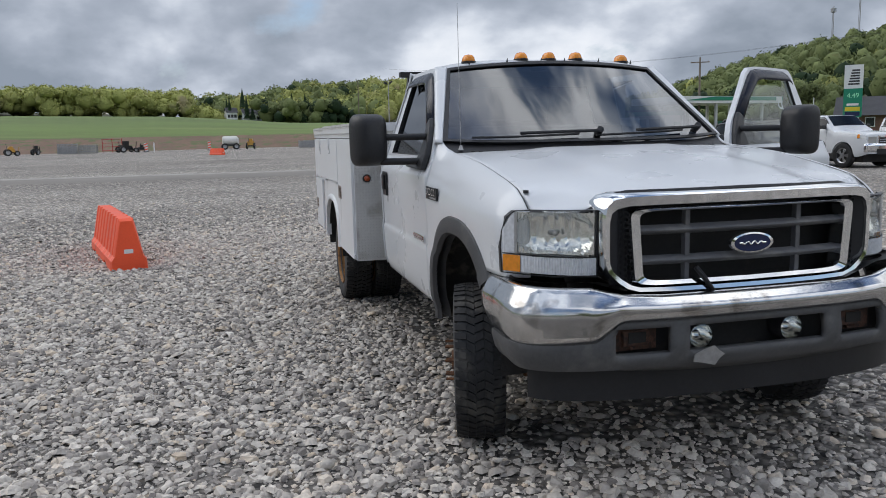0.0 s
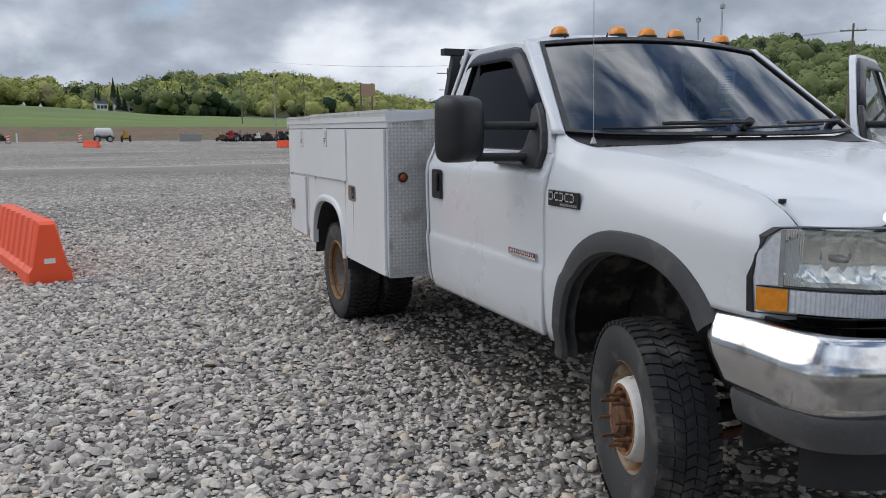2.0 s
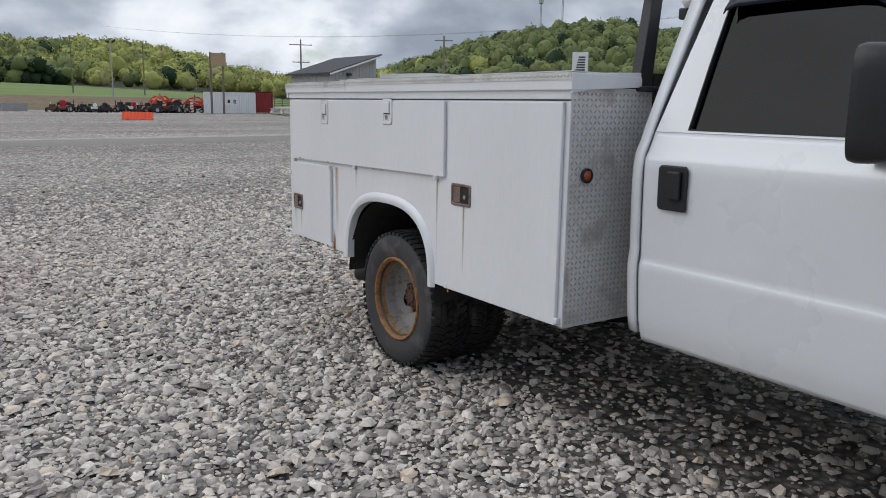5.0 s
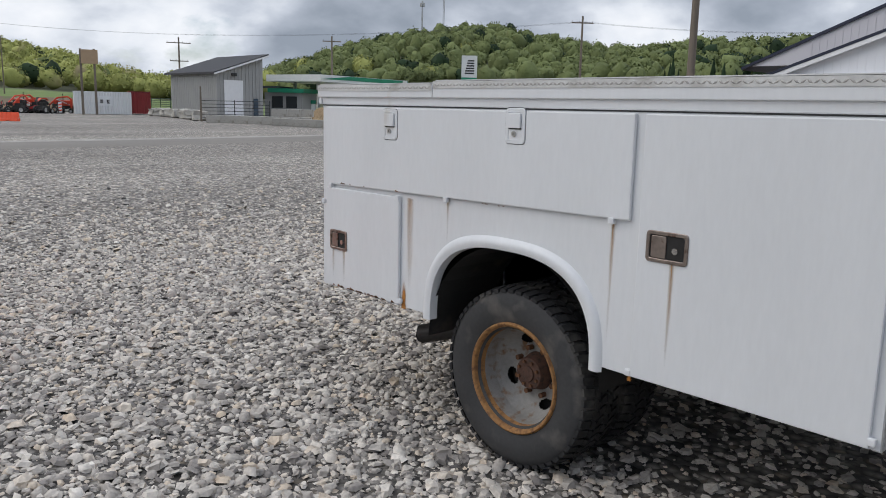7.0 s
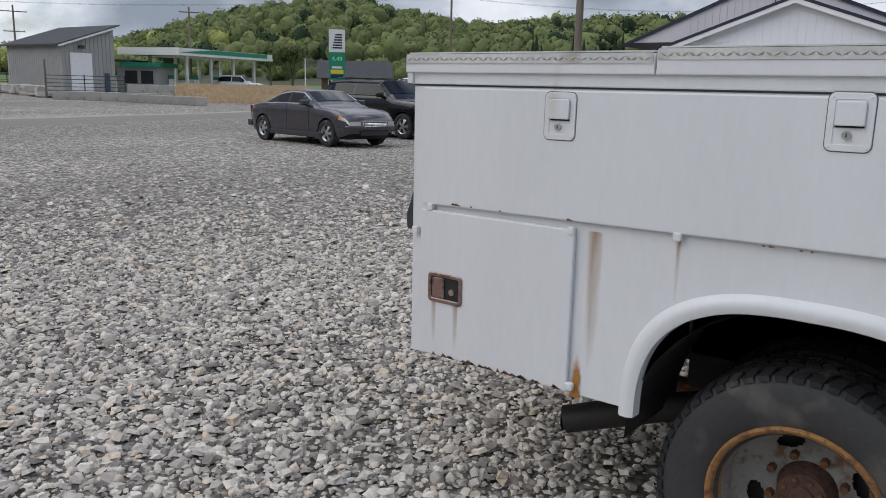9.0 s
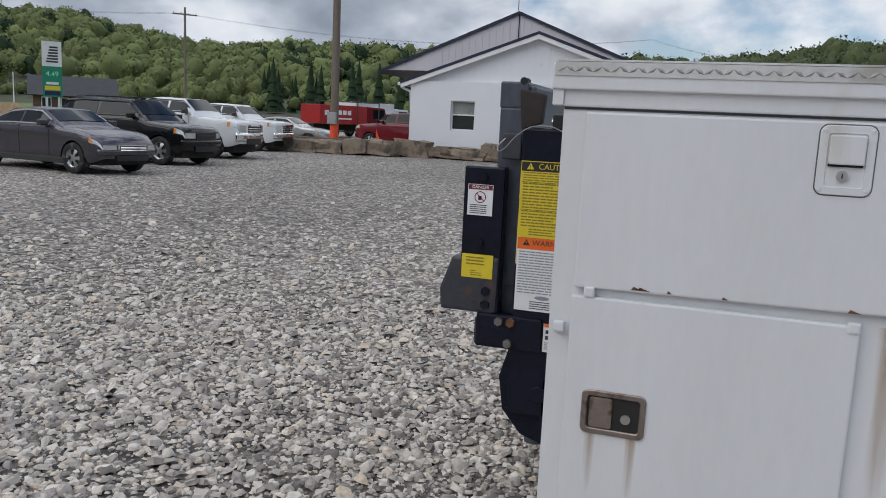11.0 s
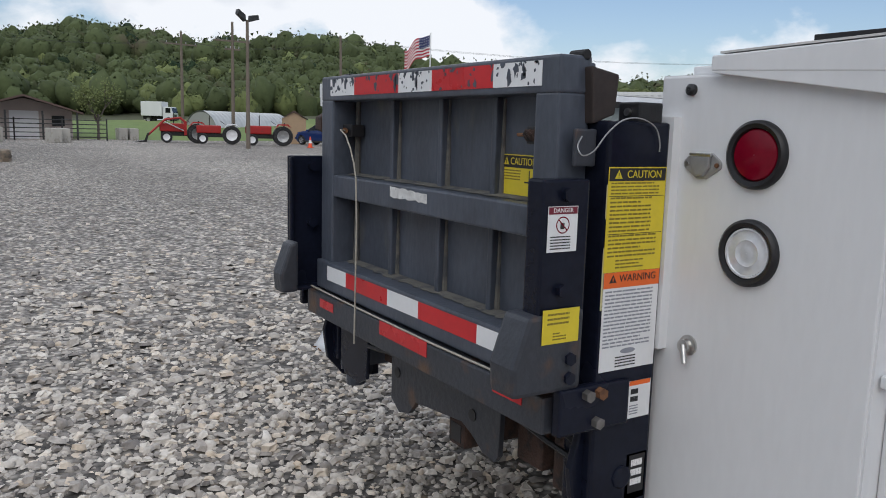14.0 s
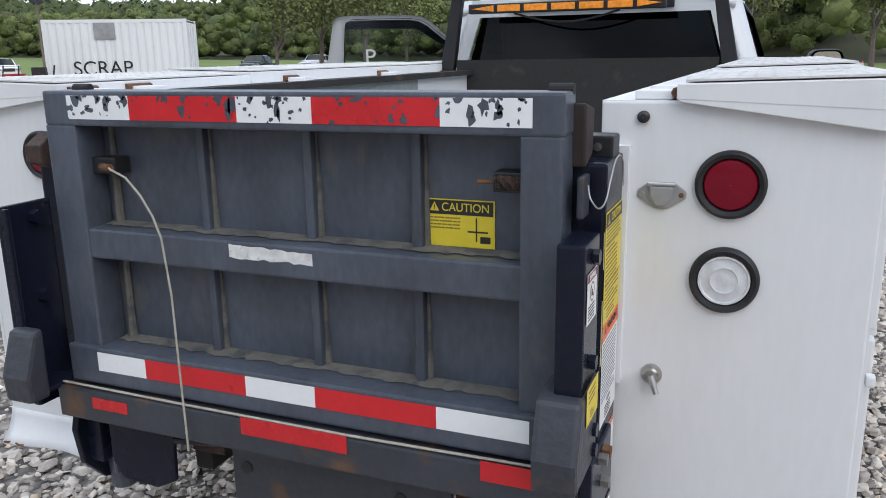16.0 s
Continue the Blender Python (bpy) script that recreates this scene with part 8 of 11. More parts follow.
        part("lamp_front", sheet(B(), lambda a, z: nose(a, z, 0.014), lin(s * gw * 1.08, s * hw * 0.83, 6), lin(z0 - gh * 0.72, z0 - gh * 0.08, 3)), LAMP_WHITE, t)
        part("turn_lamp", sheet(B(), lambda u, v: f(u, v, s) + Vector((0.013, s * 0.011, 0.004)), lin(0.93, 0.95, 3), lin(0.31, 0.43, 4)), AMBER, t)
        for v in (0.512, 0.622):
            part("window_trim", tube(B(), [Vector(((u - 0.5) * L, s * (sec(u, v)[0] + 0.006), sec(u, v)[1])) for u in lin(cuts[0] - 0.01, cuts[3] + 0.012, 24)], 0.017, 5), LAMP_WHITE if "sedan" in name else TRIM, t)
        part("body_crease", tube(B(), [f(u, 0.40, s) for u in lin(0.06, 0.93, 30)], 0.007, 5), paint, t)
        part("tail_lamp", box(B(), -L * 0.5 - 0.004, -L * 0.465, *sorted((s * hw * 0.58, s * hw * 0.80)), belt - 0.26, belt - 0.08), LENS_RED, t, bevel=0.015)
        mr = part("mirror", box(B(), L * (g1 - 0.5) - 0.16, L * (g1 - 0.5) - 0.02, *sorted((s * hw * 0.96, s * (hw * 0.96 + 0.20))), belt - 0.01, belt + 0.13), TRIM if bumper else paint, t, bevel=0.03)
        for u in ((cuts[1] + cuts[2]) / 2 - 0.02, cuts[0] + 0.03):
            box(bm := B(), (u - 0.5) * L, (u - 0.5) * L + 0.18, *sorted((s * sec(u, 0.42)[0], s * (sec(u, 0.42)[0] + 0.025))), belt - 0.16, belt - 0.13)
            part("door_handle", bm, paint, t)
        for u in (cuts[0], (cuts[1] + cuts[2]) / 2, cuts[3] + 0.02):
            pv = [f(u, v, s) + Vector((0, s * 0.003, 0)) for v in lin(0.12, 0.5, 6)]
            part("door_gap", tube(B(), pv, 0.004, 4), INK, t)
    fb = part("bumper", sheet(B(), lambda a, z: nose(a * hw * 0.94, z, 0.03), lin(-1, 1, 17), lin((0.36 if bumper else 0.42) * ride / 0.34, 0.54 * ride / 0.34, 4)), bumper or paint, t, smooth=0.6)
    solid(fb, 0.10, -1.0)
    if name == "sport_utility":
        for s in (-1, 1):
            part("roof_rail", tube(B(), [((u - 0.5) * L, s * hw * 0.62, pw(u, top) + 0.07) for u in lin(0.12, 0.52, 9)], 0.018, 6), TRIM, t)
        for u in (0.15, 0.32, 0.50):
            part("roof_bar", tube(B(), [((u - 0.5) * L, a * hw * 0.62, pw(u, top) + 0.02 + 0.05 * (abs(a) < 2)) for a in (-1, 0, 1)], 0.014, 6), TRIM, t)
    bm = B()
    box(bm, -L * 0.504, -L * 0.46, -hw * 0.90, hw * 0.92, 0.36 * ride / 0.34, 0.52 * ride / 0.34)
    part("bumper", bm, bumper or paint, t, bevel=0.03)
    part("sill_trim", box(B(), -L * 0.27, L * 0.27, -hw * 0.985, hw * 0.985, 0.20 * ride / 0.34, 0.33 * ride / 0.34), TRIM, t, bevel=0.02)
    part("underbody", box(B(), -L * 0.44, L * 0.44, -hw * 0.75, hw * 0.75, 0.2, 0.5), DARK, t)
    t.matrix_basis = pose(at[0], at[1], at[2] if len(at) > 2 else 0, 0, 0, turn)
    return t


def paint(name, c, rough=0.12, metal=0.0):
    return mk(name, c, rough, metal, var=0.06, coat=0.2, rvar=0.03, spec=0.4)


SEDAN = [(0, 0.88), (0.05, 1.0), (0.16, 1.06), (0.34, 1.40), (0.45, 1.46), (0.56, 1.44), (0.72, 1.03), (0.84, 0.98), (0.93, 0.90), (0.975, 0.82), (0.995, 0.73), (1, 0.66)]
SUV = [(0, 1.15), (0.02, 1.40), (0.05, 1.74), (0.2, 1.80), (0.55, 1.78), (0.70, 1.20), (0.95, 1.09), (0.985, 1.03), (0.997, 0.95), (1, 0.86)]
HATCH = [(0, 0.95), (0.03, 1.15), (0.12, 1.46), (0.3, 1.53), (0.55, 1.50), (0.72, 1.06), (0.95, 0.90), (1, 0.75)]
PICKUP = [(0, 1.28), (0.36, 1.30), (0.37, 1.90), (0.45, 1.96), (0.62, 1.93), (0.73, 1.36), (0.96, 1.28), (0.99, 1.23), (0.998, 1.15), (1, 1.06)]
BLACK_P, WHITE_P, GREY_P = paint("black car paint", (0.008, 0.008, 0.009)), paint("white car paint", (0.70, 0.71, 0.72)), paint("grey car paint", (0.105, 0.098, 0.112), 0.22, metal=0.75)
SILVER_P, BLUE_P, RED_P, GREEN_P = paint("silver car paint", (0.42, 0.42, 0.40), metal=0.5), paint("blue car paint", (0.012, 0.03, 0.12)), paint("dark red car paint", (0.16, 0.012, 0.02)), paint("dark green car paint", (0.02, 0.045, 0.035))
car("sedan", "dark grey four-door sedan parked on the gravel", GREY_P, (11.5, 18.65), -97, 4.46, 1.70, 1.35, SEDAN, 0.98)
car("sport_utility", "black sport utility with roof rack parked on gravel", BLACK_P, (15.2, 19.5), -93, 4.42, 1.70, 1.66, SUV, 1.18, 0.42, 0.37)
car("pickup_truck", "white crew pickup with chrome bumper parked on gravel", WHITE_P, (18.9, 21.05), -86, 5.43, 1.84, 1.80, PICKUP, 1.34, 0.52, 0.42, bed=(0.02, 0.36), bumper=CHROME)
car("pickup_truck", "white older pickup with chrome grille parked on gravel", WHITE_P, (24.6, 23.0), -86, 5.24, 1.82, 1.75, PICKUP, 1.30, 0.46, 0.40, bed=(0.02, 0.36), bumper=CHROME)
car("sedan", "pale silver sedan parked behind the pickups", SILVER_P, (28.7, 22.7), -84, 4.42, 1.70, 1.33, SEDAN, 0.97)
car("sport_utility", "black boxy four-wheel drive parked at the back", BLACK_P, (47.5, 36.3), -60, 4.3, 1.88, 1.85, SUV, 1.2, 0.45, 0.40)
car("hatchback", "dark blue hatchback parked at the far edge", BLUE_P, (53.0, -17.3), 25, 4.4, 1.75, 1.53, HATCH, 1.0)
car("sport_utility", "silver sport utility parked at the far edge", SILVER_P, (49.2, -19.2), 22, 4.6, 1.84, 1.78, SUV, 1.15, 0.42, 0.37)
car("pickup_truck", "dark red pickup with push bar at the far edge", RED_P, (62, -36), 170, 5.6, 1.95, 1.85, PICKUP, 1.28, 0.48, 0.40, bed=(0.02, 0.36))
car("utility_buggy", "small blue off-road buggy at the far edge", BLUE_P, (64, -31), 60, 3.2, 1.6, 1.8, SUV, 1.1, 0.45, 0.36)
car("pickup_truck", "black pickup parked at the far edge", BLACK_P, (58, -37), 150, 5.6, 1.95, 1.85, PICKUP, 1.28, 0.48, 0.40, bed=(0.02, 0.36))
car("pickup_truck", "white service pickup parked at the far edge", WHITE_P, (57, -41), 150, 5.6, 1.95, 1.9, PICKUP, 1.28, 0.48, 0.40, bed=(0.02, 0.36))
car("pickup_truck", "dark green older pickup seen from behind", GREEN_P, (38.5, -50), 105, 5.6, 1.95, 1.85, PICKUP, 1.28, 0.48, 0.40, bed=(0.02, 0.36))
car("pickup_truck", "white pickup seen from behind", WHITE_P, (37, -57), 100, 5.6, 1.95, 1.85, PICKUP, 1.28, 0.48, 0.40, bed=(0.02, 0.36))
car("van", "white van on the station forecourt", WHITE_P, (54.5, 76.0, 0.2), -60, 5.0, 1.9, 2.1, SUV, 1.3, 0.42, 0.36)
car("pickup_truck", "white pickup at the foot of the hill", WHITE_P, (94, -14, 0.3), 180, 5.6, 1.95, 1.85, PICKUP, 1.28, 0.48, 0.40, bed=(0.02, 0.36))


# ---- the yard's buildings ----
def spot(az, r, eye):
    """A place by its bearing from +y and its distance from a point on the walk."""
    return Vector((eye[0] + r * math.sin(radians(az)), eye[1] + r * math.cos(radians(az)), 0))


SIDING = mk("white sheet siding", (0.76, 0.77, 0.80), 0.5, var=0.04, scale=0.6, tint=(0.66, 0.66, 0.67), tint_at=0.7, bump=0.05, bscale=4)
LILAC = mk("pale grey sheet siding", (0.60, 0.58, 0.61), 0.5, var=0.05, scale=0.5, bump=0.05, bscale=4)
ROOF_NAVY = mk("dark navy roof metal", (0.018, 0.022, 0.045), 0.35, var=0.2, scale=0.5)
WHITE_TRIM = mk("white trim", (0.78, 0.78, 0.79), 0.4, var=0.05)
DOOR_BLUE = mk("slate blue door paint", (0.035, 0.06, 0.09), 0.4, var=0.1)
BLIND = mk("window blind", (0.34, 0.38, 0.35), 0.7, var=0.1)
PANE = mk("dark window pane", (0.03, 0.034, 0.036), 0.05, var=0.1, rvar=0.03)
SANDSTONE = mk("brown sandstone", (0.25, 0.195, 0.14), 0.9, var=0.35, scale=1.8, fine=14, tint=(0.11, 0.095, 0.08), tint_at=0.5, bump=0.8, bscale=18, objrand=0.5)
CONCRETE = mk("concrete", (0.42, 0.40, 0.36), 0.85, var=0.2, scale=1.4, tint=(0.27, 0.25, 0.21), tint_at=0.55, bump=0.3, bscale=30, objrand=0.3)
TIMBER = mk("weathered timber", (0.16, 0.125, 0.09), 0.85, var=0.3, scale=2, stretch=(6, 6, 0.6), bump=0.3, bscale=30)
POLE_WOOD = mk("grey pole wood", (0.17, 0.14, 0.11), 0.85, var=0.25, scale=2, stretch=(6, 6, 0.4), bump=0.3, bscale=40)
SHED_GREY = mk("grey shed metal", (0.33, 0.33, 0.32), 0.5, var=0.08, scale=0.8)
SHED_ROOF = mk("dark shingle roof", (0.055, 0.055, 0.06), 0.85, var=0.3, scale=1.0, fine=9, bump=0.4, bscale=9)
BROWN_ROOF = mk("brown roof metal", (0.10, 0.062, 0.05), 0.55, var=0.25, scale=0.6)
BARN_TAN = mk("pinkish barn siding", (0.42, 0.36, 0.33), 0.7, var=0.12, scale=1.0)
STATION_GREEN = mk("green fascia", (0.01, 0.22, 0.12), 0.4, var=0.08)
STATION_WHITE = mk("white fascia", (0.70, 0.72, 0.70), 0.45, var=0.06)
BRICK_BROWN = mk("brown brick", (0.16, 0.09, 0.065), 0.85, var=0.25, scale=3)
MACHINE_RED = mk("red machine paint", (0.36, 0.015, 0.014), 0.4, var=0.2, scale=2, tint=(0.2, 0.03, 0.02), tint_at=0.6)
MACHINE_ORANGE = mk("orange red machine paint", (0.62, 0.05, 0.015), 0.4, var=0.15, scale=2)
MACHINE_YELLOW = mk("yellow machine paint", (0.50, 0.27, 0.04), 0.5, var=0.2, scale=2)
CONT_WHITE = mk("white container paint", (0.70, 0.71, 0.71), 0.5, var=0.06, scale=0.8, tint=(0.45, 0.36, 0.28), tint_at=0.72, stretch=(1, 1, 0.3))
CONT_RED = mk("dark red container paint", (0.22, 0.018, 0.018), 0.5, var=0.15, scale=0.8)
QUONSET = mk("galvanised corrugated sheet", (0.46, 0.47, 0.46), 0.4, 0.5, var=0.15, scale=1.0, tint=(0.30, 0.27, 0.23), tint_at=0.64)
RUBBLE = mk("tan rubble", (0.36, 0.26, 0.15), 0.9, var=0.35, scale=1, island=0.9)
TAN_PAINT = mk("tan paint", (0.40, 0.28, 0.17), 0.6, var=0.1)
TANK_WHITE = mk("white plastic tank", (0.70, 0.69, 0.64), 0.4, var=0.08)
WIRE = mk("black line wire", (0.02, 0.02, 0.022), 0.6)


def gable(name, bm_parent, x0, x1, ys, zs, thick, mat, label=""):
    """A roof over the outline (y, z), from x0 to x1, of the given thickness."""
    up = [(x0, y, z) for y, z in zip(ys, zs)]
    lo = [(x0, y, z - thick) for y, z in zip(ys[::-1], zs[::-1])]
    return part(name, prism(B(), up + lo, (x1 - x0, 0, 0)), mat, bm_parent, label)


def office():
    t = thing("office_building", "white sided office with navy metal roof and blue door", "building", (28, 11.3, 0))
    X, Y0, Y1 = 28.0, 6.1, 16.5
    holes = [(7.78, 8.70, 1.16, 2.31), (10.72, 11.66, 0.0, 2.17), (13.75, 14.75, 1.14, 2.30)]
    ycut = sorted({Y0, Y1, *[h[0] for h in holes], *[h[1] for h in holes]})
    zcut = sorted({0.0, 3.05, *[h[2] for h in holes], *[h[3] for h in holes]})
    solid(part("front_wall", sheet(B(), lambda y, z: Vector((X, y, z)), ycut, zcut, lambda y, z: not any(h[0] < y < h[1] and h[2] < z < h[3] for h in holes)), SIDING, t), 0.18, -1)
    part("gable", prism(B(), [(X, Y0, 3.05), (X, Y1, 3.05), (X, 11.3, 4.87)], (0.18, 0, 0)), SIDING, t)
    bm = B()
    y = Y0 + 0.3
    while y < Y1 - 0.1:
        top = 3.05 + 1.82 * (1 - abs(y - 11.3) / 5.2) - 0.12
        for z0, z1 in ([(0.02, top)] if not any(h[0] - 0.12 < y < h[1] + 0.12 for h in holes) else [(s0, s1) for h in holes if h[0] - 0.12 < y < h[1] + 0.12 for s0, s1 in ((0.02, h[2] - 0.1), (h[3] + 0.12, top)) if s1 > s0]):
            box(bm, X - 0.009, X - 0.001, y - 0.012, y + 0.012, z0, z1)
        y += 0.3
    part("siding_profile", bm, SIDING, t, "shallow upright ribs of the siding", kind="stuff")
    for y0, y1 in ((Y0, Y0 + 0.18), (Y1 - 0.18, Y1)):
        part("side_wall", box(B(), X + 0.18, X + 3.0, y0, y1, 0, 3.05), SIDING, t)
    gable("roof", t, X - 0.32, X + 3.0, [Y0 - 0.42, 11.3, Y1 + 0.42], [3.02, 5.03, 3.02], 0.11, ROOF_NAVY)
    gable("fascia", t, X - 0.30, X - 0.26, [Y0 - 0.40, 11.3, Y1 + 0.40], [2.91, 4.915, 2.91], 0.17, WHITE_TRIM, "white fascia board")
    gable("soffit", t, X - 0.26, X - 0.002, [Y0 - 0.40, 11.3, Y1 + 0.40], [2.90, 4.905, 2.90], 0.03, WHITE_TRIM)
    for s, y in ((-1, Y0 - 0.42), (1, Y1 + 0.42)):
        part("gutter", box(B(), X - 0.3, X + 3.0, min(y, y + s * 0.12), max(y, y + s * 0.12), 2.84, 2.97), WHITE_TRIM, t, bevel=0.02)
        part("downspout", tube(B(), [(X - 0.08, y + s * 0.05, 2.86), (X - 0.08, y - s * 0.05, 2.74), (X - 0.07, y - s * 0.36, 2.62), (X - 0.06, y - s * 0.38, 2.5), (X - 0.06, y - s * 0.38, 0.15)], 0.05, 8), WHITE_TRIM, t, smooth=0.8)
    part("siding_seam", box(B(), X - 0.012, X - 0.001, Y0, Y0 + 0.10, 0, 3.0), WHITE_TRIM, t, "white corner trim")
    part("siding_seam", box(B(), X - 0.012, X - 0.001, Y1 - 0.10, Y1, 0, 3.0), WHITE_TRIM, t, "white corner trim")
    for y0, y1, z0, z1 in (holes[0], holes[2]):
        bm = B()
        f = 0.075
        for a, b, c, d in ((y0 - 0.03, y0 + f - 0.03, z0 - 0.03, z1 + 0.03), (y1 - f + 0.03, y1 + 0.03, z0 - 0.03, z1 + 0.03), (y0 + f - 0.03, y1 - f + 0.03, z1 - f + 0.03, z1 + 0.03), (y0 + f - 0.03, y1 - f + 0.03, z0 - 0.03, z0 + f - 0.03)):
            box(bm, X - 0.03, X + 0.06, a, b, c, d)
        zm = z0 + (z1 - z0) * 0.53
        box(bm, X - 0.015, X + 0.055, y0 + f - 0.03, y1 - f + 0.03, zm - 0.03, zm + 0.03)
        w = part("window", bm, WHITE_TRIM, t, "white sash window with half-closed blind")
        part("pane", box(B(), X + 0.03, X + 0.036, y0 + 0.04, y1 - 0.04, zm + 0.03, z1 - 0.04), PANE, w)
        part("pane", box(B(), X + 0.03, X + 0.036, y0 + 0.04, y1 - 0.04, z0 + 0.04, zm - 0.03), PANE, w)
        bm = B()
        for k in range(12):
            z = zm + 0.05 + k * (z1 - zm - 0.11) / 11
            box(bm, X + 0.024, X + 0.029, y0 + 0.05, y1 - 0.05, z - 0.012, z + 0.017)
        part("blind", bm, BLIND, w, "grey green slatted blind", kind="stuff")
    bm = B()
    for a, b, c, d in ((10.64, 10.72, 0, 2.25), (11.66, 11.74, 0, 2.25), (10.72, 11.66, 2.17, 2.25)):
        box(bm, X - 0.03, X + 0.1, a, b, c, d)
    part("door_frame", bm, WHITE_TRIM, t)
    d = part("door", box(B(), X + 0.02, X + 0.07, 10.73, 11.65, 0.02, 2.16), DOOR_BLUE, t, "slate blue door with nine panes")
    part("window_bar", box(B(), X - 0.005, X + 0.019, 10.93, 11.48, 1.07, 2.03), WHITE_TRIM, d)
    for j in range(3):
        for k in range(3):
            y, z = 10.96 + j * 0.170, 1.10 + k * 0.305
            part("pane", box(B(), X - 0.012, X - 0.006, y, y + 0.15, z, z + 0.28), PANE, d)
    part("door_handle", rod(B(), (X + 0.02, 10.83, 1.02), (X - 0.06, 10.83, 1.02), 0.03), STEEL, d, smooth=0.7)
    lamp = part("wall_lamp", box(B(), X - 0.05, X - 0.001, 11.08, 11.32, 2.70, 2.82), WHITE_TRIM, t, "white twin-head security lamp", bevel=0.015)
    for s in (-1, 1):
        part("lamp_head", rod(B(), (X - 0.05, 11.2 + s * 0.07, 2.73), (X - 0.16, 11.2 + s * 0.10, 2.64), 0.045, 0.06), GREY_METAL, lamp)
    return t


office()


def hall():
    t = thing("workshop_hall", "large pale metal hall with dark roof behind the office", "building", (31, 12.9, 0))
    X = 31.002
    part("gable_wall", prism(B(), [(X, 7.3, 0), (X, 16.45, 0), (X, 16.45, 3.66), (X, 18.9, 3.66), (X, 12.9, 6.1), (X, 7.3, 3.85)], (0.2, 0, 0)), LILAC, t)
    bm = B()
    y = 7.6
    while y < 16.4:
        top = 3.85 + 2.25 * (1 - abs(y - 12.9) / 5.6)
        box(bm, X - 0.016, X - 0.001, y - 0.016, y + 0.016, 0.1, top - 0.05)
        y += 0.3
    part("siding_profile", bm, LILAC, t, "upright ribs of the metal siding", kind="stuff")
    part("side_wall", box(B(), X + 0.2, X + 14, 16.25, 16.45, 0, 4.5), LILAC, t)
    part("side_wall", box(B(), X + 0.2, X + 14, 7.3, 7.5, 0, 3.85), LILAC, t)
    part("back_wall", box(B(), X + 14, X + 14.2, 7.3, 16.45, 0, 3.85), LILAC, t)
    gable("roof", t, X - 0.10, X + 14.4, [6.5, 12.9, 19.3], [3.62, 6.22, 3.62], 0.13, ROOF_NAVY)
    part("ridge_rod", rod(B(), (X - 0.3, 12.9, 6.2), (X - 0.3, 12.9, 6.75), 0.02), GREY_METAL, t)
    part("downpipe", rod(B(), (X - 0.04, 12.9, 4.9), (X - 0.04, 12.9, 6.1), 0.02), INK, t, "thin dark cable down the gable")


hall()


def container(name, label, at, turn, L, W, H, mat, z=0.0, marks=(), text=None):
    t = thing(name, label, "container", (0, 0, 0))
    bm = B()
    for s in (-1, 1):
        n = int(L / 0.14) * 2
        xs = lin(-L / 2 + 0.12, L / 2 - 0.12, n)
        sheet(bm, lambda u, v: Vector((u, s * (W / 2 - (0.035 if int(round((u + L / 2) / 0.14)) % 2 else 0.0)), v)), xs, [0.15, H - 0.12])
    n = int(W / 0.14) * 2
    for s in (-1, 1):
        sheet(bm, lambda u, v: Vector((s * (L / 2 - (0.035 if int(round((u + W / 2) / 0.14)) % 2 else 0.0)), u, v)), lin(-W / 2 + 0.1, W / 2 - 0.1, n), [0.15, H - 0.12])
    part("panel", bm, mat, t)
    part("roof", box(B(), -L / 2 + 0.02, L / 2 - 0.02, -W / 2 + 0.02, W / 2 - 0.02, H - 0.06, H - 0.02), mat, t)
    for sx in (-1, 1):
        for sy in (-1, 1):
            part("corner_post", box(B(), *sorted((sx * (L / 2 - 0.14), sx * L / 2)), *sorted((sy * (W / 2 - 0.12), sy * W / 2)), 0, H), mat, t)
    for sy in (-1, 1):
        for z0, z1 in ((0.03, 0.16), (H - 0.13, H - 0.005)):
            part("rail", box(B(), -L / 2 + 0.14, L / 2 - 0.14, *sorted((sy * (W / 2 - 0.08), sy * (W / 2 - 0.006))), z0, z1), mat, t)
    for k in (-0.34, -0.14, 0.14, 0.34):
        part("lock_rod", rod(B(), (L / 2 + 0.04, k * W, 0.2), (L / 2 + 0.04, k * W, H - 0.15), 0.02, seg=6), mat, t)
    for x, z0, w, h, m in marks:
        part("notice", box(B(), x, x + w, -W / 2 - 0.02, -W / 2 - 0.008, z0, z0 + h), m, t)
    if text:
        words(text[0], text[1], facing((text[2], -W / 2 - 0.006, text[3]), (1, 0, 0), (0, 0, 1)), INK, t)
    t.matrix_basis = pose(at[0], at[1], z, 0, 0, turn)
    return t


E0, E3, E8, E10, E12, E13, E15 = (-2.0, -3.4), (-3.0, -1.5), (-3.29, 2.48), (-2.97, 4.37), (-2.5, 5.6), (-2.07, 6.12), (-1.44, 6.55)
container("shipping_container", "white corrugated container beside the office wall", (34.2, 6.30), 0, 6.0, 1.85, 2.12, CONT_WHITE, 0.02)
t = thing("power_cabinet", "grey electric boxes with conduits on a container", "electric box", (31.0, 5.6, 0.5))
part("cabinet_box", box(B(), 30.92, 31.16, 5.48, 5.78, 1.05, 1.6), GREY_METAL, t, bevel=0.015)
part("cabinet_box", box(B(), 30.95, 31.16, 5.82, 6.04, 1.25, 1.55), GREY_METAL, t, bevel=0.015)
part("meter", rod(B(), (31.16, 5.93, 1.72), (30.9, 5.93, 1.72), 0.10), STEEL, t)
for y in (5.52, 5.62, 5.72, 5.93):
    part("conduit", rod(B(), (31.12, y, 0.03), (31.12, y, 1.1 if y < 5.8 else 2.0), 0.025, seg=8), GREY_METAL, t)


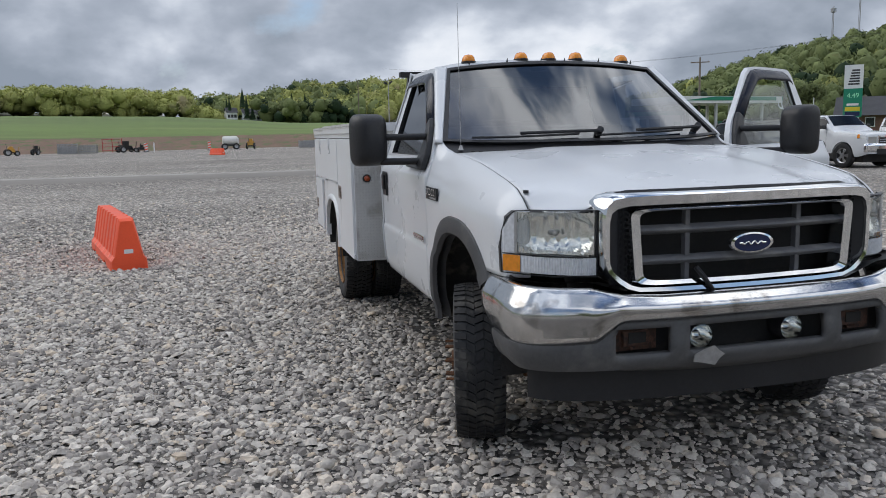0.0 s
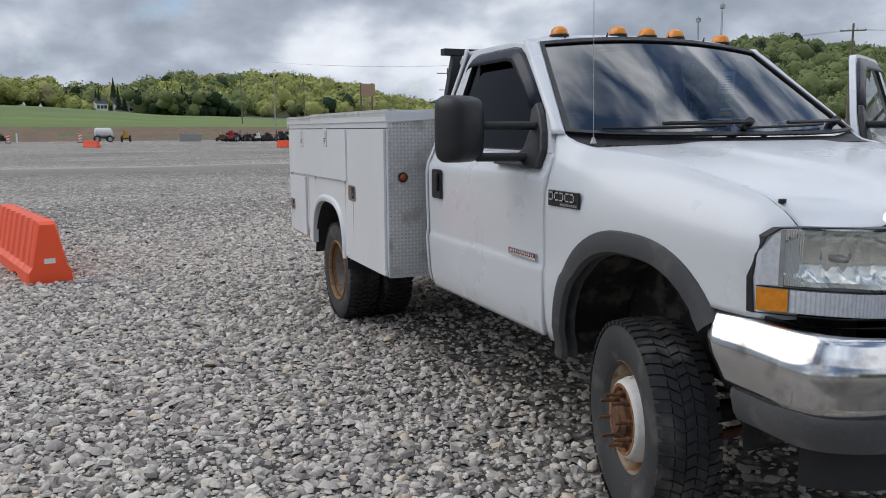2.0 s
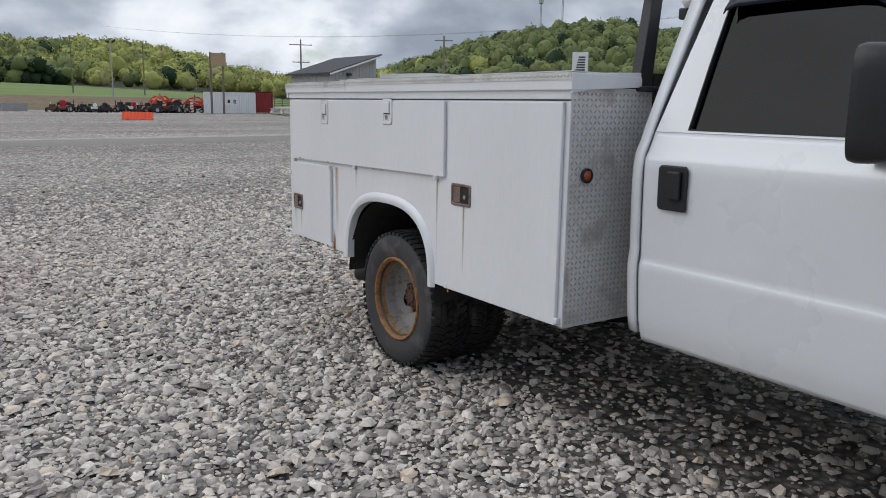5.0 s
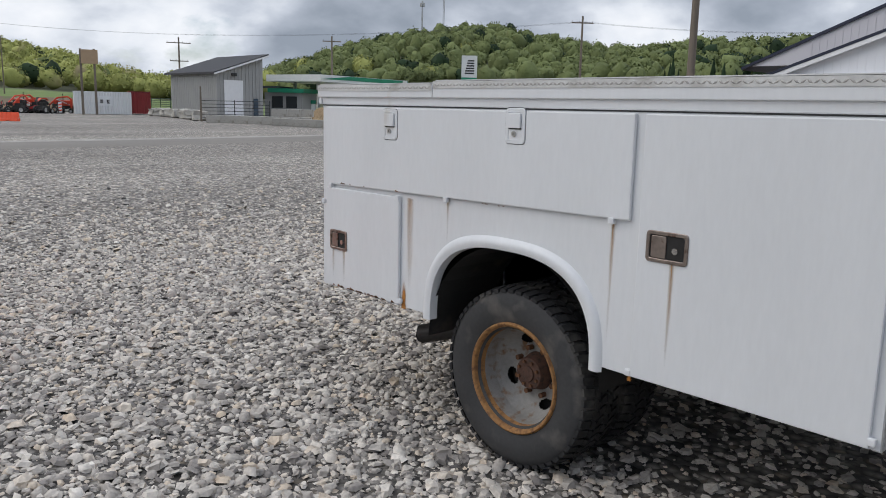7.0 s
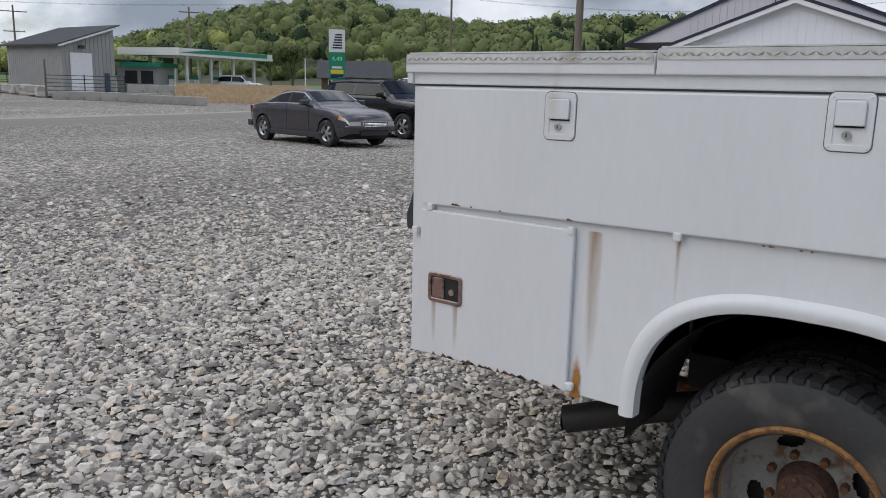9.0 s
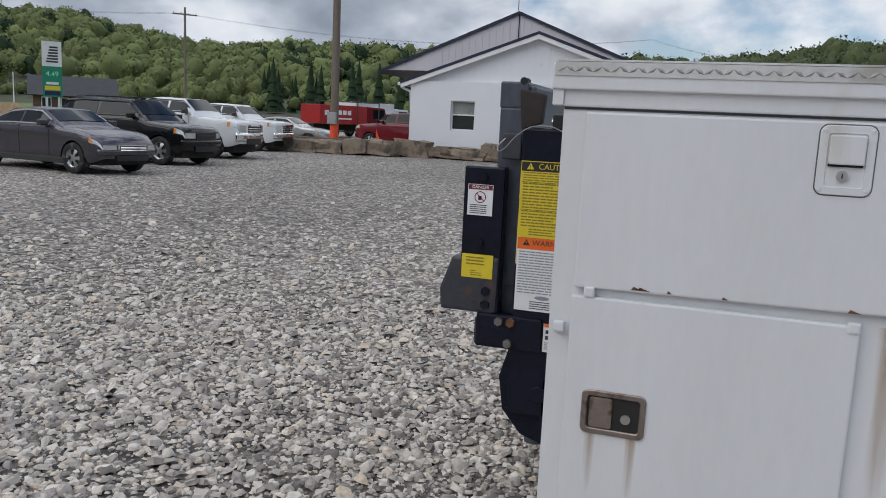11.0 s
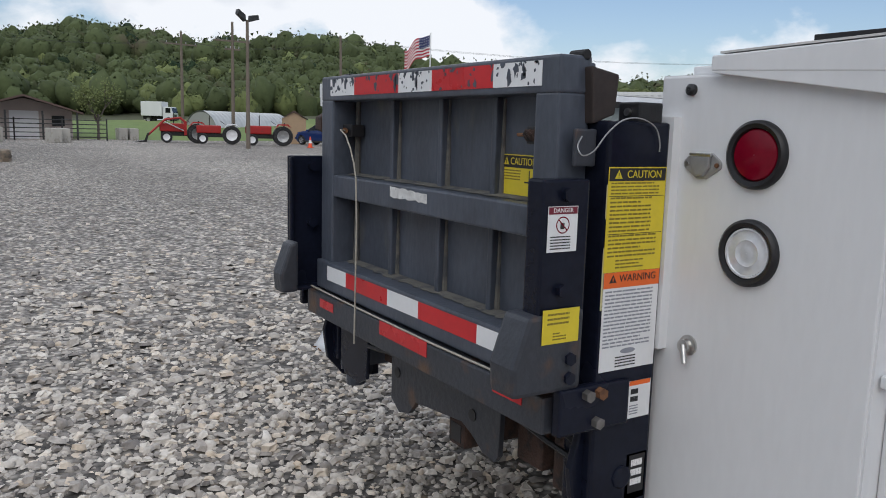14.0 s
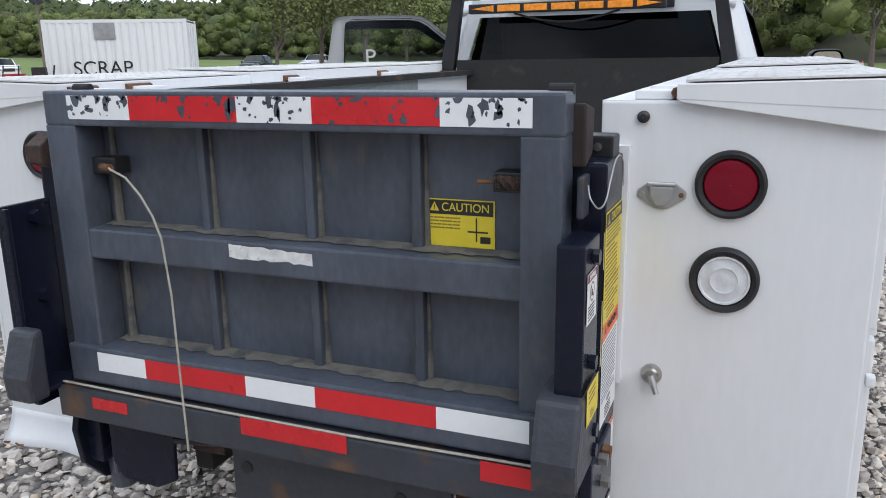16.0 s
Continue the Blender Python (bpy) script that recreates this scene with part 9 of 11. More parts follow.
def rock(name, at, size, turn, seed, label, group="stones before the office", mat=SANDSTONE, lift=0.0):
    rnd = random.Random(seed)
    bm = B()
    bmesh.ops.create_cube(bm, size=1)
    bmesh.ops.subdivide_edges(bm, edges=bm.edges[:], cuts=3, use_grid_fill=True)
    o = Vector((seed * 3.7, seed * 1.3, 0))
    for v in bm.verts:
        c = v.co
        k = Vector((c.x * (1 - 0.25 * c.y * c.y), c.y * (1 - 0.3 * c.x * c.x), c.z * (1 - 0.35 * max(abs(c.x), abs(c.y)))))
        k += Vector((noise.noise(c * 2.1 + o), noise.noise(c * 2.1 + o + Vector((9, 0, 0))), noise.noise(c * 2.1 + o + Vector((0, 9, 0))))) * 0.17
        k += Vector((rnd.uniform(-1, 1), rnd.uniform(-1, 1), rnd.uniform(-1, 1))) * 0.02
        v.co = Vector((k.x * size[0], k.y * size[1], k.z * size[2]))
    lo = min(v.co.z for v in bm.verts)
    for v in bm.verts:
        v.co.z -= lo + 0.02
    ob = part(name, bm, mat, None, smooth=0.5)
    ob.matrix_basis = pose(at[0], at[1], lift, rnd.uniform(-4, 4), rnd.uniform(-4, 4), turn)
    return tagged(ob, label, "rock", group)


def rock_row():
    rnd = random.Random(21)
    lay = [(15.9, 1.25, 0.62), (14.75, 0.95, 0.42), (13.65, 1.35, 0.34), (12.75, 0.55, 0.62), (12.35, 0.8, 0.48), (11.85, 0.7, 0.55),
           (9.85, 1.2, 0.34), (9.15, 0.75, 0.30), (8.35, 1.1, 0.52), (7.3, 1.0, 0.34), (6.75, 0.8, 0.55), (6.2, 0.9, 0.36), (5.6, 0.9, 0.42), (5.05, 0.8, 0.38), (5.3, 0.8, 0.30)]
    for i, (y, w, h) in enumerate(lay):
        rock("boulder", (26.9 + rnd.uniform(-0.12, 0.2) + (0.5 if y < 6 else 0), y), (0.75, w * 1.1, h * 1.15), rnd.uniform(-8, 8), i + 1, "rough brown sandstone block lying on the gravel")
        if h < 0.4 and w > 0.95:
            rock("boulder", (27.0, y + rnd.uniform(-0.1, 0.1)), (0.6, w * 0.85, 0.24), rnd.uniform(-8, 8), i + 40, "flat sandstone slab stacked on another", lift=h * 0.8)
    for i in range(5):
        rock("stone_block", (25.9 - 0.12 * i, 16.9 + i * 1.02), (0.7, 1.08, 0.66 if i < 2 else 0.55), 4 + rnd.uniform(-4, 4), 60 + i, "large squared sandstone block on the gravel edge")
    for i in range(2):
        tm = thing("landscape_timber", "long weathered timber laid behind the stone blocks", "timber", (0, 0, 0), "timbers")
        part("beam", box(B(), -0.15, 0.15, -2.1, 2.1, 0, 0.32), TIMBER, tm, bevel=0.02)
        part("beam", box(B(), 0.02, 0.30, -2.0, 1.7, 0.33, 0.58), TIMBER, tm, bevel=0.02)
        tm.matrix_basis = pose(26.9 - 0.3 * i, 17.6 + i * 3.2, 0.0, 0, 0, 5)


rock_row()


def a_sign(at, turn, text, label, scale=1.0):
    t = thing("sidewalk_sign", label, "sign", (0, 0, 0), "orange folding signs")
    H, w = 1.10, 0.33
    for s in (-1, 1):
        bm = B()
        prism(bm, [(s * 0.30, -w, 0.0), (s * 0.30, w, 0.0), (s * 0.05, w * 0.86, H), (s * 0.05, -w * 0.86, H)], (-s * 0.035, 0, 0.005))
        p = part("board", bm, ORANGE, t, bevel=0.008)
        if s < 0 and text:
            n = Vector((-H, 0, 0.25)).normalized()
            m = facing(Vector((-0.178, 0, 0.57)) + n * 0.008, (0, -1, 0), (0.25, 0, H))
            f = B()
            box(f, -0.265, 0.265, -0.33, 0.33, 0, 0.003, m)
            part("poster", f, WHITE_TAPE, t, "white printed notice")
            for k, line in enumerate(text):
                words(line, 0.135, m @ Matrix.Translation((0, 0.225 - k * 0.15, 0.0045)), INK if k < 2 else BLUE, t)
    t.matrix_basis = pose(at[0], at[1], 0.01, 0, 0, turn) @ Matrix.Scale(scale, 4)
    return t


a_sign((26.75, 10.85), 6, ["PRIVATE", "OFFICE", "DO NOT", "ENTER"], "orange folding sign reading PRIVATE OFFICE DO NOT ENTER")
a_sign((33.0, 19.9), 30, None, "plain orange folding sign by the parked trucks")


def pole(name, label, at, top, r=0.14, arms=(), heads=0, lean=(0, 0), mat=POLE_WOOD, arm_turn=0.0, z=0.0):
    t = thing(name, label, "pole", (0, 0, 0), "poles" if name == "utility_pole" else "")
    part("shaft", rod(B(), (0, 0, -0.2), (lean[0], lean[1], top), r, r * 0.62, 14), mat, t, smooth=0.8)
    for h, w in arms:
        k = Vector((lean[0], lean[1], top)) * (h / top)
        part("crossarm", box(B(), -w / 2, w / 2, -0.06, 0.06, h - 0.06, h + 0.06, Matrix.Translation((k.x, k.y, 0))), mat, t)
        for x in lin(-w / 2 + 0.1, w / 2 - 0.1, 4):
            part("insulator", rod(B(), (k.x + x, k.y, h + 0.06), (k.x + x, k.y, h + 0.22), 0.04, 0.03, 6), GREY_METAL, t)
    for k in range(heads):
        s = -1 if k % 2 else 1
        part("floodlight", prism(B(), [(s * 0.15, -0.2, top - 0.1), (s * 0.65, -0.16, top + 0.06 + 0.2 * (k == 0)), (s * 0.6, -0.16, top + 0.32 + 0.2 * (k == 0)), (s * 0.18, -0.2, top + 0.25)], (0, 0.36, 0)), TRIM, t, "black floodlight head")
    t.matrix_basis = pose(at[0], at[1], z, 0, 0, arm_turn)
    return t


up = pole("utility_pole", "tall wooden pole with orange painted base", (27.0, 19.5), 13.5, 0.18)
part("painted_band", lathe(B(), [(0.182, 0.0), (0.185, 0.02), (0.178, 1.12), (0.176, 1.14)], Matrix.Translation((27.0, 19.5, 0)), 20), ORANGE, up, "orange painted base", smooth=0.8)
part("meter_box", box(B(), 26.72, 26.86, 19.3, 19.7, 1.14, 1.62), GREY_METAL, up, "grey metal box", bevel=0.02)
pole("utility_pole", "wooden pole with crossarm beside the station", (66.7, 56.1), 11.6, 0.16, [(10.9, 2.4)], arm_turn=-40)
pole("utility_pole", "wooden pole with crossarm behind the station", (53.7, 84.0), 9.9, 0.16, [(9.3, 2.2)], arm_turn=-30)
pole("utility_pole", "wooden pole with two crossarms beyond the shed", spot(24.65, 125, E8), 11.0, 0.17, [(10.2, 3.4), (7.6, 2.6)], arm_turn=-20)
pole("utility_pole", "wooden pole with wide crossarm beyond the tractors", spot(103.6, 69, E13), 8.6, 0.15, [(7.6, 2.6)], arm_turn=100)
pole("utility_pole", "wooden pole with two crossarms behind the tractors", spot(106.9, 63, E13), 8.9, 0.15, [(7.5, 2.8), (6.9, 1.2)], arm_turn=95)
pole("utility_pole", "bare wooden pole behind the barn", spot(91.1, 70, E12), 6.9, 0.15)
pole("utility_pole", "leaning wooden pole near the parked cars", spot(114.9, 66, E15), 8.6, 0.15, lean=(-0.25, 0.25))
pole("utility_pole", "short dark wooden pole near the parked cars", spot(116.3, 80, E15), 6.4, 0.13)
pole("utility_pole", "bare pole standing in the field", spot(13.6, 150, E3), 9, 0.12, z=ground_z(150, 13.6))
pole("utility_pole", "bare pole standing at the field edge", spot(9.3, 150, E3), 9, 0.12, z=ground_z(150, 9.3))
pole("light_pole", "wooden light pole with floodlights behind the tractors", (43.1, -8.4), 7.2, 0.13, heads=2, arm_turn=100)
pole("light_pole", "slim pole with two floodlights over the field", spot(11.6, 118, E3), 8.9, 0.10, heads=2, mat=GREY_METAL)
pole("light_pole", "slim pole with two floodlights near the trees", spot(131.5, 75, E15), 6.2, 0.12, heads=2)


def wires(a, b, drop, n=3, gap=0.5):
    side = Vector((b[1] - a[1], a[0] - b[0], 0)).normalized()
    t = thing("power_line", "thin black overhead power line between poles", "power line", a, "overhead lines")
    for k in range(n):
        o = side * gap * (k - (n - 1) / 2)
        pts = [Vector(a).lerp(Vector(b), u) + o - Vector((0, 0, drop * 4 * u * (1 - u))) for u in lin(0, 1, 13)]
        part("wire", tube(B(), pts, 0.006, 4), WIRE, t)


wires((66.7, 56.1, 11.0), (27.0, 150.0, 14.0), 2.0)
wires((66.7, 56.1, 11.0), (90.0, 12.0, 11.5), 1.6)
wires((90.0, 12.0, 11.5), spot(103.6, 69, E13) + Vector((0, 0, 7.9)), 1.4)
wires(spot(103.6, 69, E13) + Vector((0, 0, 7.9)), spot(114.9, 66, E15) + Vector((0, 0, 8.3)), 0.7)
wires(spot(114.9, 66, E15) + Vector((0, 0, 8.3)), (40.0, -75.0, 9.5), 1.2)


# ---- fuel station ----
def station():
    gz = 0.25
    t = thing("fuel_canopy", "white station canopy with green fascia on posts", "canopy", (0, 0, 0))
    a, b = spot(34.2, 88, E8), spot(40.9, 100, E10)
    d = (b - a).normalized()
    w = Vector((-d.y, d.x, 0)) * 8.0
    part("roof", prism(B(), [a + Vector((0, 0, 4.15)), b + Vector((0, 0, 4.15)), b + w + Vector((0, 0, 4.15)), a + w + Vector((0, 0, 4.15))], (0, 0, 0.75)), STATION_WHITE, t)
    fr = -w.normalized() * 0.02
    part("fascia_band", prism(B(), [a + fr + Vector((0, 0, 4.42)), b + fr + Vector((0, 0, 4.42)), b + fr + Vector((0, 0, 4.86)), a.lerp(b, 0.30) + fr + Vector((0, 0, 4.86))], fr), STATION_GREEN, t, "green fascia stripe")
    part("fascia_badge", box(B(), -0.5, 0.5, -0.03, 0, 4.35, 4.85, Matrix.Translation(a.lerp(b, 0.955) + fr * 2.2) @ Matrix.Rotation(math.atan2(d.y, d.x), 4, "Z")), STATION_WHITE, t)
    for u in (0.18, 0.42, 0.66, 0.9):
        for k in (0.2, 0.8):
            p = a.lerp(b, u) + w * k
            part("post", box(B(), p.x - 0.14, p.x + 0.14, p.y - 0.14, p.y + 0.14, gz - 0.3, 4.16), STATION_WHITE, t)
        p = a.lerp(b, u) + w * 0.5
        f = thing("fuel_pump", "white and green fuel pump under the canopy", "fuel pump", (p.x, p.y, gz), "fuel pumps")
        part("pump_body", box(B(), p.x - 0.3, p.x + 0.3, p.y - 0.45, p.y + 0.45, gz - 0.2, gz + 1.5), STATION_WHITE, f, bevel=0.03)
        part("pump_top", box(B(), p.x - 0.32, p.x + 0.32, p.y - 0.5, p.y + 0.5, gz + 1.5, gz + 1.9), STATION_GREEN, f, bevel=0.03)
    s = thing("price_sign", "tall white and green price sign of a station", "sign", (65.6, 72.1, 0))
    m = facing((65.6, 72.1, 0), (0.72, -0.70, 0), (0, 0, 1))
    part("panel", box(B(), -0.95, 0.95, 5.35, 7.95, -0.25, 0, m), STATION_WHITE, s)
    part("panel", box(B(), -0.95, 0.95, 2.15, 5.34, -0.25, 0, m), STATION_GREEN, s, "green price panel")
    bm = B()
    for k in range(6):
        box(bm, -0.55 + 0.07 * k, 0.6, 5.75 + 0.3 * k, 5.93 + 0.3 * k, 0.004, 0.012, m)
    part("emblem", bm, TRIM, s)
    words("4.49", 0.72, m @ Matrix.Translation((0, 4.55, 0.006)), mk("pale green digits", (0.35, 0.8, 0.5), 0.5), s)
    part("product_panel", box(B(), -0.75, 0.75, 2.85, 3.3, 0.004, 0.012, m), YELLOW, s)
    part("product_panel", box(B(), -0.75, 0.75, 2.3, 2.75, 0.004, 0.012, m), BLUE, s)
    part("brand_stripe", box(B(), -0.6, 0.6, 3.45, 3.7, 0.004, 0.012, m), STATION_WHITE, s)
    for x in (-0.6, 0.6):
        part("leg", box(B(), x - 0.12, x + 0.12, -0.2, 2.14, -0.2, -0.05, m), STATION_WHITE, s)
    h = thing("station_house", "brown brick house with a dark shingle roof", "building", (0, 0, 0))
    p = spot(46.6, 106, E10)
    M = Matrix.Translation((p.x, p.y, 0.2)) @ Matrix.Rotation(radians(-45), 4, "Z")
    part("wall", box(B(), -4.4, 4.4, 0, 8, -0.5, 2.3, M), BRICK_BROWN, h)
    part("roof", prism(B(), [M @ Vector(q) for q in ((-5.0, -0.7, 2.2), (-5.0, 8.7, 2.2), (-5.0, 4, 4.6))], M.to_3x3() @ Vector((10.0, 0, 0))), SHED_ROOF, h)
    for x in (-3, -0.9, 1.3, 3.2):
        wn = part("window", box(B(), x - 0.55, x + 0.55, -0.05, 0.02, 0.8, 2.0, M), WHITE_TRIM, h)
        part("pane", box(B(), x - 0.45, x + 0.45, -0.07, -0.052, 0.9, 1.9, M), PANE, wn)
    c = thing("station_kiosk", "low grey kiosk with a green roof band", "building", (0, 0, 0))
    p = spot(30.3, 92, E8)
    q = spot(33.1, 90, E8)
    d = (q - p).normalized()
    M = Matrix.Translation(p) @ Matrix.Rotation(math.atan2(d.y, d.x), 4, "Z")
    part("wall", box(B(), 0, 4.5, 0, 4, -0.2, 2.9, M), SHED_GREY, c)
    part("roof_band", box(B(), 0.6, 4.9, -0.5, 4.2, 2.9, 3.35, M), STATION_GREEN, c)
    part("roof", box(B(), -0.4, 1.6, -0.3, 4.2, 3.36, 3.6, M), SHED_ROOF, c)
    for x in (0.9, 2.6):
        part("window", box(B(), x, x + 1.3, -0.03, 0.01, 1.2, 2.5, M), PANE, c)


station()
pole("street_lamp", "slim white station lamp post", spot(43.15, 92, E10), 4.4, 0.07, mat=STATION_WHITE)


def shed():
    t = thing("metal_shed", "grey metal shed with dark sloping roof and white door", "building", (0, 0, 0))
    a, b, c = spot(24.1, 92, E8), spot(27.08, 83, E8), spot(30.2, 86, E8)
    lo, hi = 4.55, 6.45
    ab, bc = (a - b), (c - b)
    d = a + bc
    out = -(ab.normalized() + bc.normalized()).normalized() * 0
    for p, q, h0, h1 in ((a, b, lo, lo), (b, c, lo, hi), (c, d, hi, hi), (d, a, hi, lo)):
        n = Vector((q - p).yxz) * 1
        n = Vector((-(q - p).y, (q - p).x, 0)).normalized() * 0.15
        part("wall", prism(B(), [p, q, q + Vector((0, 0, h1)), p + Vector((0, 0, h0))], n), SHED_GREY, t)
        bm = B()
        k = int((q - p).length / 0.4)
        for i in range(1, k):
            f = p.lerp(q, i / k) - n * 0.1
            rod(bm, f, f + Vector((0, 0, h0 + (h1 - h0) * i / k)), 0.03, seg=4)
        part("siding_profile", bm, SHED_GREY, t, "upright ribs of the metal siding", kind="stuff")
    e1, e2 = ab.normalized() * 0.5, bc.normalized() * 0.5
    part("roof", prism(B(), [a + e1 - e2 + Vector((0, 0, lo - 0.1)), b - e1 - e2 + Vector((0, 0, lo - 0.1)), c - e1 + e2 + Vector((0, 0, hi + 0.1)), d + e1 + e2 + Vector((0, 0, hi + 0.1))], (0, 0, 0.18)), SHED_ROOF, t)
    part("fascia", prism(B(), [b - e1 * 1.02 - e2 + Vector((0, 0, lo - 0.2)), c - e1 * 1.02 + e2 + Vector((0, 0, hi)), c - e1 * 1.02 + e2 + Vector((0, 0, hi + 0.17)), b - e1 * 1.02 - e2 + Vector((0, 0, lo - 0.03))], -e1 * 0.05), WHITE_TRIM, t, "white edge board")
    n = Vector((bc.y, -bc.x, 0)).normalized() * 0.05
    p, q = b.lerp(c, 0.15) + n, b.lerp(c, 0.55) + n
    part("roll_door", prism(B(), [p, q, q + Vector((0, 0, 3.9)), p + Vector((0, 0, 3.9))], n), WHITE_TRIM, t, "white roll-up door")
    p, q = b.lerp(c, 0.78) + n, b.lerp(c, 0.88) + n
    part("side_door", prism(B(), [p, q, q + Vector((0, 0, 2.1)), p + Vector((0, 0, 2.1))], n), DOOR_BLUE, t)
    m = b.lerp(c, 0.36) + n
    part("lamp", box(B(), m.x - 0.25, m.x + 0.25, m.y - 0.25, m.y + 0.1, 4.3, 4.6), TRIM, t)


shed()


def railing(name, label, pts, h, bars, r=0.03, posts=2.5, mat=TRIM, category="fence"):
    t = thing(name, label, category, pts[0])
    for a, b in zip(pts, pts[1:]):
        a, b = Vector((*a[:2], 0)), Vector((*b[:2], 0))
        for k in range(bars):
            z = h * (0.18 + 0.82 * k / max(1, bars - 1))
            part("bar", rod(B(), a + Vector((0, 0, z)), b + Vector((0, 0, z)), r, seg=6), mat, t)
        n = max(1, int((b - a).length / posts))
        for i in range(n + 1):
            p = a.lerp(b, i / n)
            part("post", rod(B(), p - Vector((0, 0, 0.1)), p + Vector((0, 0, h + 0.1)), r * 1.5, seg=6), mat, t)
    return t


railing("pipe_gate", "dark pipe gates standing before the shed", [spot(26.07, 70, E8), spot(28.3, 71, E8), spot(30.7, 70, E8)], 1.75, 6, 0.025, 2.2)
railing("chain_fence", "green wire fence beside the containers", [spot(22.8, 108, E8), spot(24.0, 100, E8), spot(26.0, 90, E8)], 2.0, 8, 0.03, 3.0, mk("green fence wire", (0.03, 0.07, 0.035), 0.6))
pole("utility_pole", "short dark post beside the gates", spot(26.05, 69.5, E8), 2.9, 0.10)


def block(at, turn, L=1.2, H=0.6, W=0.6, z=0.0):
    ob = part("concrete_block", box(B(), -L / 2, L / 2, -W / 2, W / 2, 0, H), CONCRETE, None, bevel=0.04)
    ob.matrix_basis = pose(at[0], at[1], z, 0, 0, turn)
    return tagged(ob, "weathered grey concrete barrier block on gravel", "block", "concrete blocks")


def blocks():
    rnd = random.Random(4)
    for k in range(6):
        block(spot(26.9 + k * 0.95, 66 - 1.0 * k, E8), -30 + rnd.uniform(-6, 6), 1.15, 0.62)
    for k in range(9):
        block(spot(31.2 + 0.52 * k, 60 - 0.75 * k, E8), -38 + rnd.uniform(-4, 4), 0.62, 0.55)
    for k in range(4):
        block(spot(30.5 + 0.85 * k, 63, E8), -36, 1.3, 0.6)
    for k in range(3):
        block(spot(31.4 + 0.9 * k, 64.5, E8), -36, 1.3, 0.6, z=0.6)
    for k in range(13):
        p = spot(31.7 + 0.92 * k, 80 + k * 0.6, E8)
        block(p, -38 + rnd.uniform(-8, 8), 1.1, 0.75, z=0.25)
    for k in range(9):
        rock("boulder", spot(23.1 + 0.36 * k, 96 - 3.0 * k, E8), (1.2, 1.5, 0.9), rnd.uniform(0, 180), 80 + k, "pale rubble boulder lying before the shed", "boulders by the shed", CONCRETE)
    for az, r in ((92.4, 54), (95.6, 53), (96.1, 53.6), (99.7, 64), (100.4, 64)):
        block(spot(az, r, E13), rnd.uniform(-10, 10), 1.5, 0.85)


blocks()


def rubble():
    rng = np.random.default_rng(8)
    vv, ff = [], []
    ico = np.array([(1, 0, 0), (-1, 0, 0), (0, 1, 0), (0, -1, 0), (0, 0, 1), (0, 0, -1)], float)
    fa = [(0, 2, 4), (2, 1, 4), (1, 3, 4), (3, 0, 4), (2, 0, 5), (1, 2, 5), (3, 1, 5), (0, 3, 5)]
    for _ in range(9000):
        az, k = rng.uniform(33.0, 43.4), rng.uniform(0, 1)
        r = 61 + 14 * k + (az - 33) * 0.25
        p = spot(az, r, E8)
        z = 1.15 * min(1.0, (az - 32.9) / 1.2, (43.5 - az) / 1.0) * math.sin(min(1, k * 1.25) * math.pi * 0.5)
        s = rng.uniform(0.08, 0.22)
        v = ico * (1 + rng.uniform(-0.3, 0.3, (6, 1))) * s
        i = len(vv)
        vv += [tuple(q) for q in v + np.array((p.x, p.y, z))]
        ff += [(a + i, b + i, c + i) for a, b, c in fa]
    me = bpy.data.meshes.new("rubble_pile")
    me.from_pydata(vv, [], ff)
    me.shade_flat()
    me.materials.append(RUBBLE)
    tagged(new("rubble_pile", me), "long bank of tan crushed rubble at the lot edge", "rubble", kind="stuff")


rubble()
cA = spot(19.75, 101, E8)
container("shipping_container", "white shipping container with notices at the far edge", cA, -16, 6.1, 2.44, 2.6, CONT_WHITE, marks=((-0.6, 1.0, 1.6, 1.1, WHITE_TAPE), (-0.3, 1.3, 0.3, 0.4, INK), (0.4, 1.2, 0.3, 0.5, INK)))
container("shipping_container", "dark red shipping container behind the white one", spot(22.0, 103.5, E8), 70, 6.1, 2.44, 2.75, CONT_RED)
bb = thing("billboard", "brown wooden billboard on two tall posts", "billboard", (26.1, 87.1, 0))
for az in (18.57, 19.39):
    p = spot(az, 96, E8)
    part("post", rod(B(), (p.x, p.y, -0.2), (p.x, p.y, 7.1), 0.14, 0.12, 8), POLE_WOOD, bb)
p, q = spot(18.6, 95.7, E8), spot(19.6, 95.7, E8)
part("board", prism(B(), [(p.x, p.y, 5.5), (q.x, q.y, 5.5), (q.x, q.y, 7.0), (p.x, p.y, 7.0)], (0, -0.08, 0)), TAN_PAINT, bb)


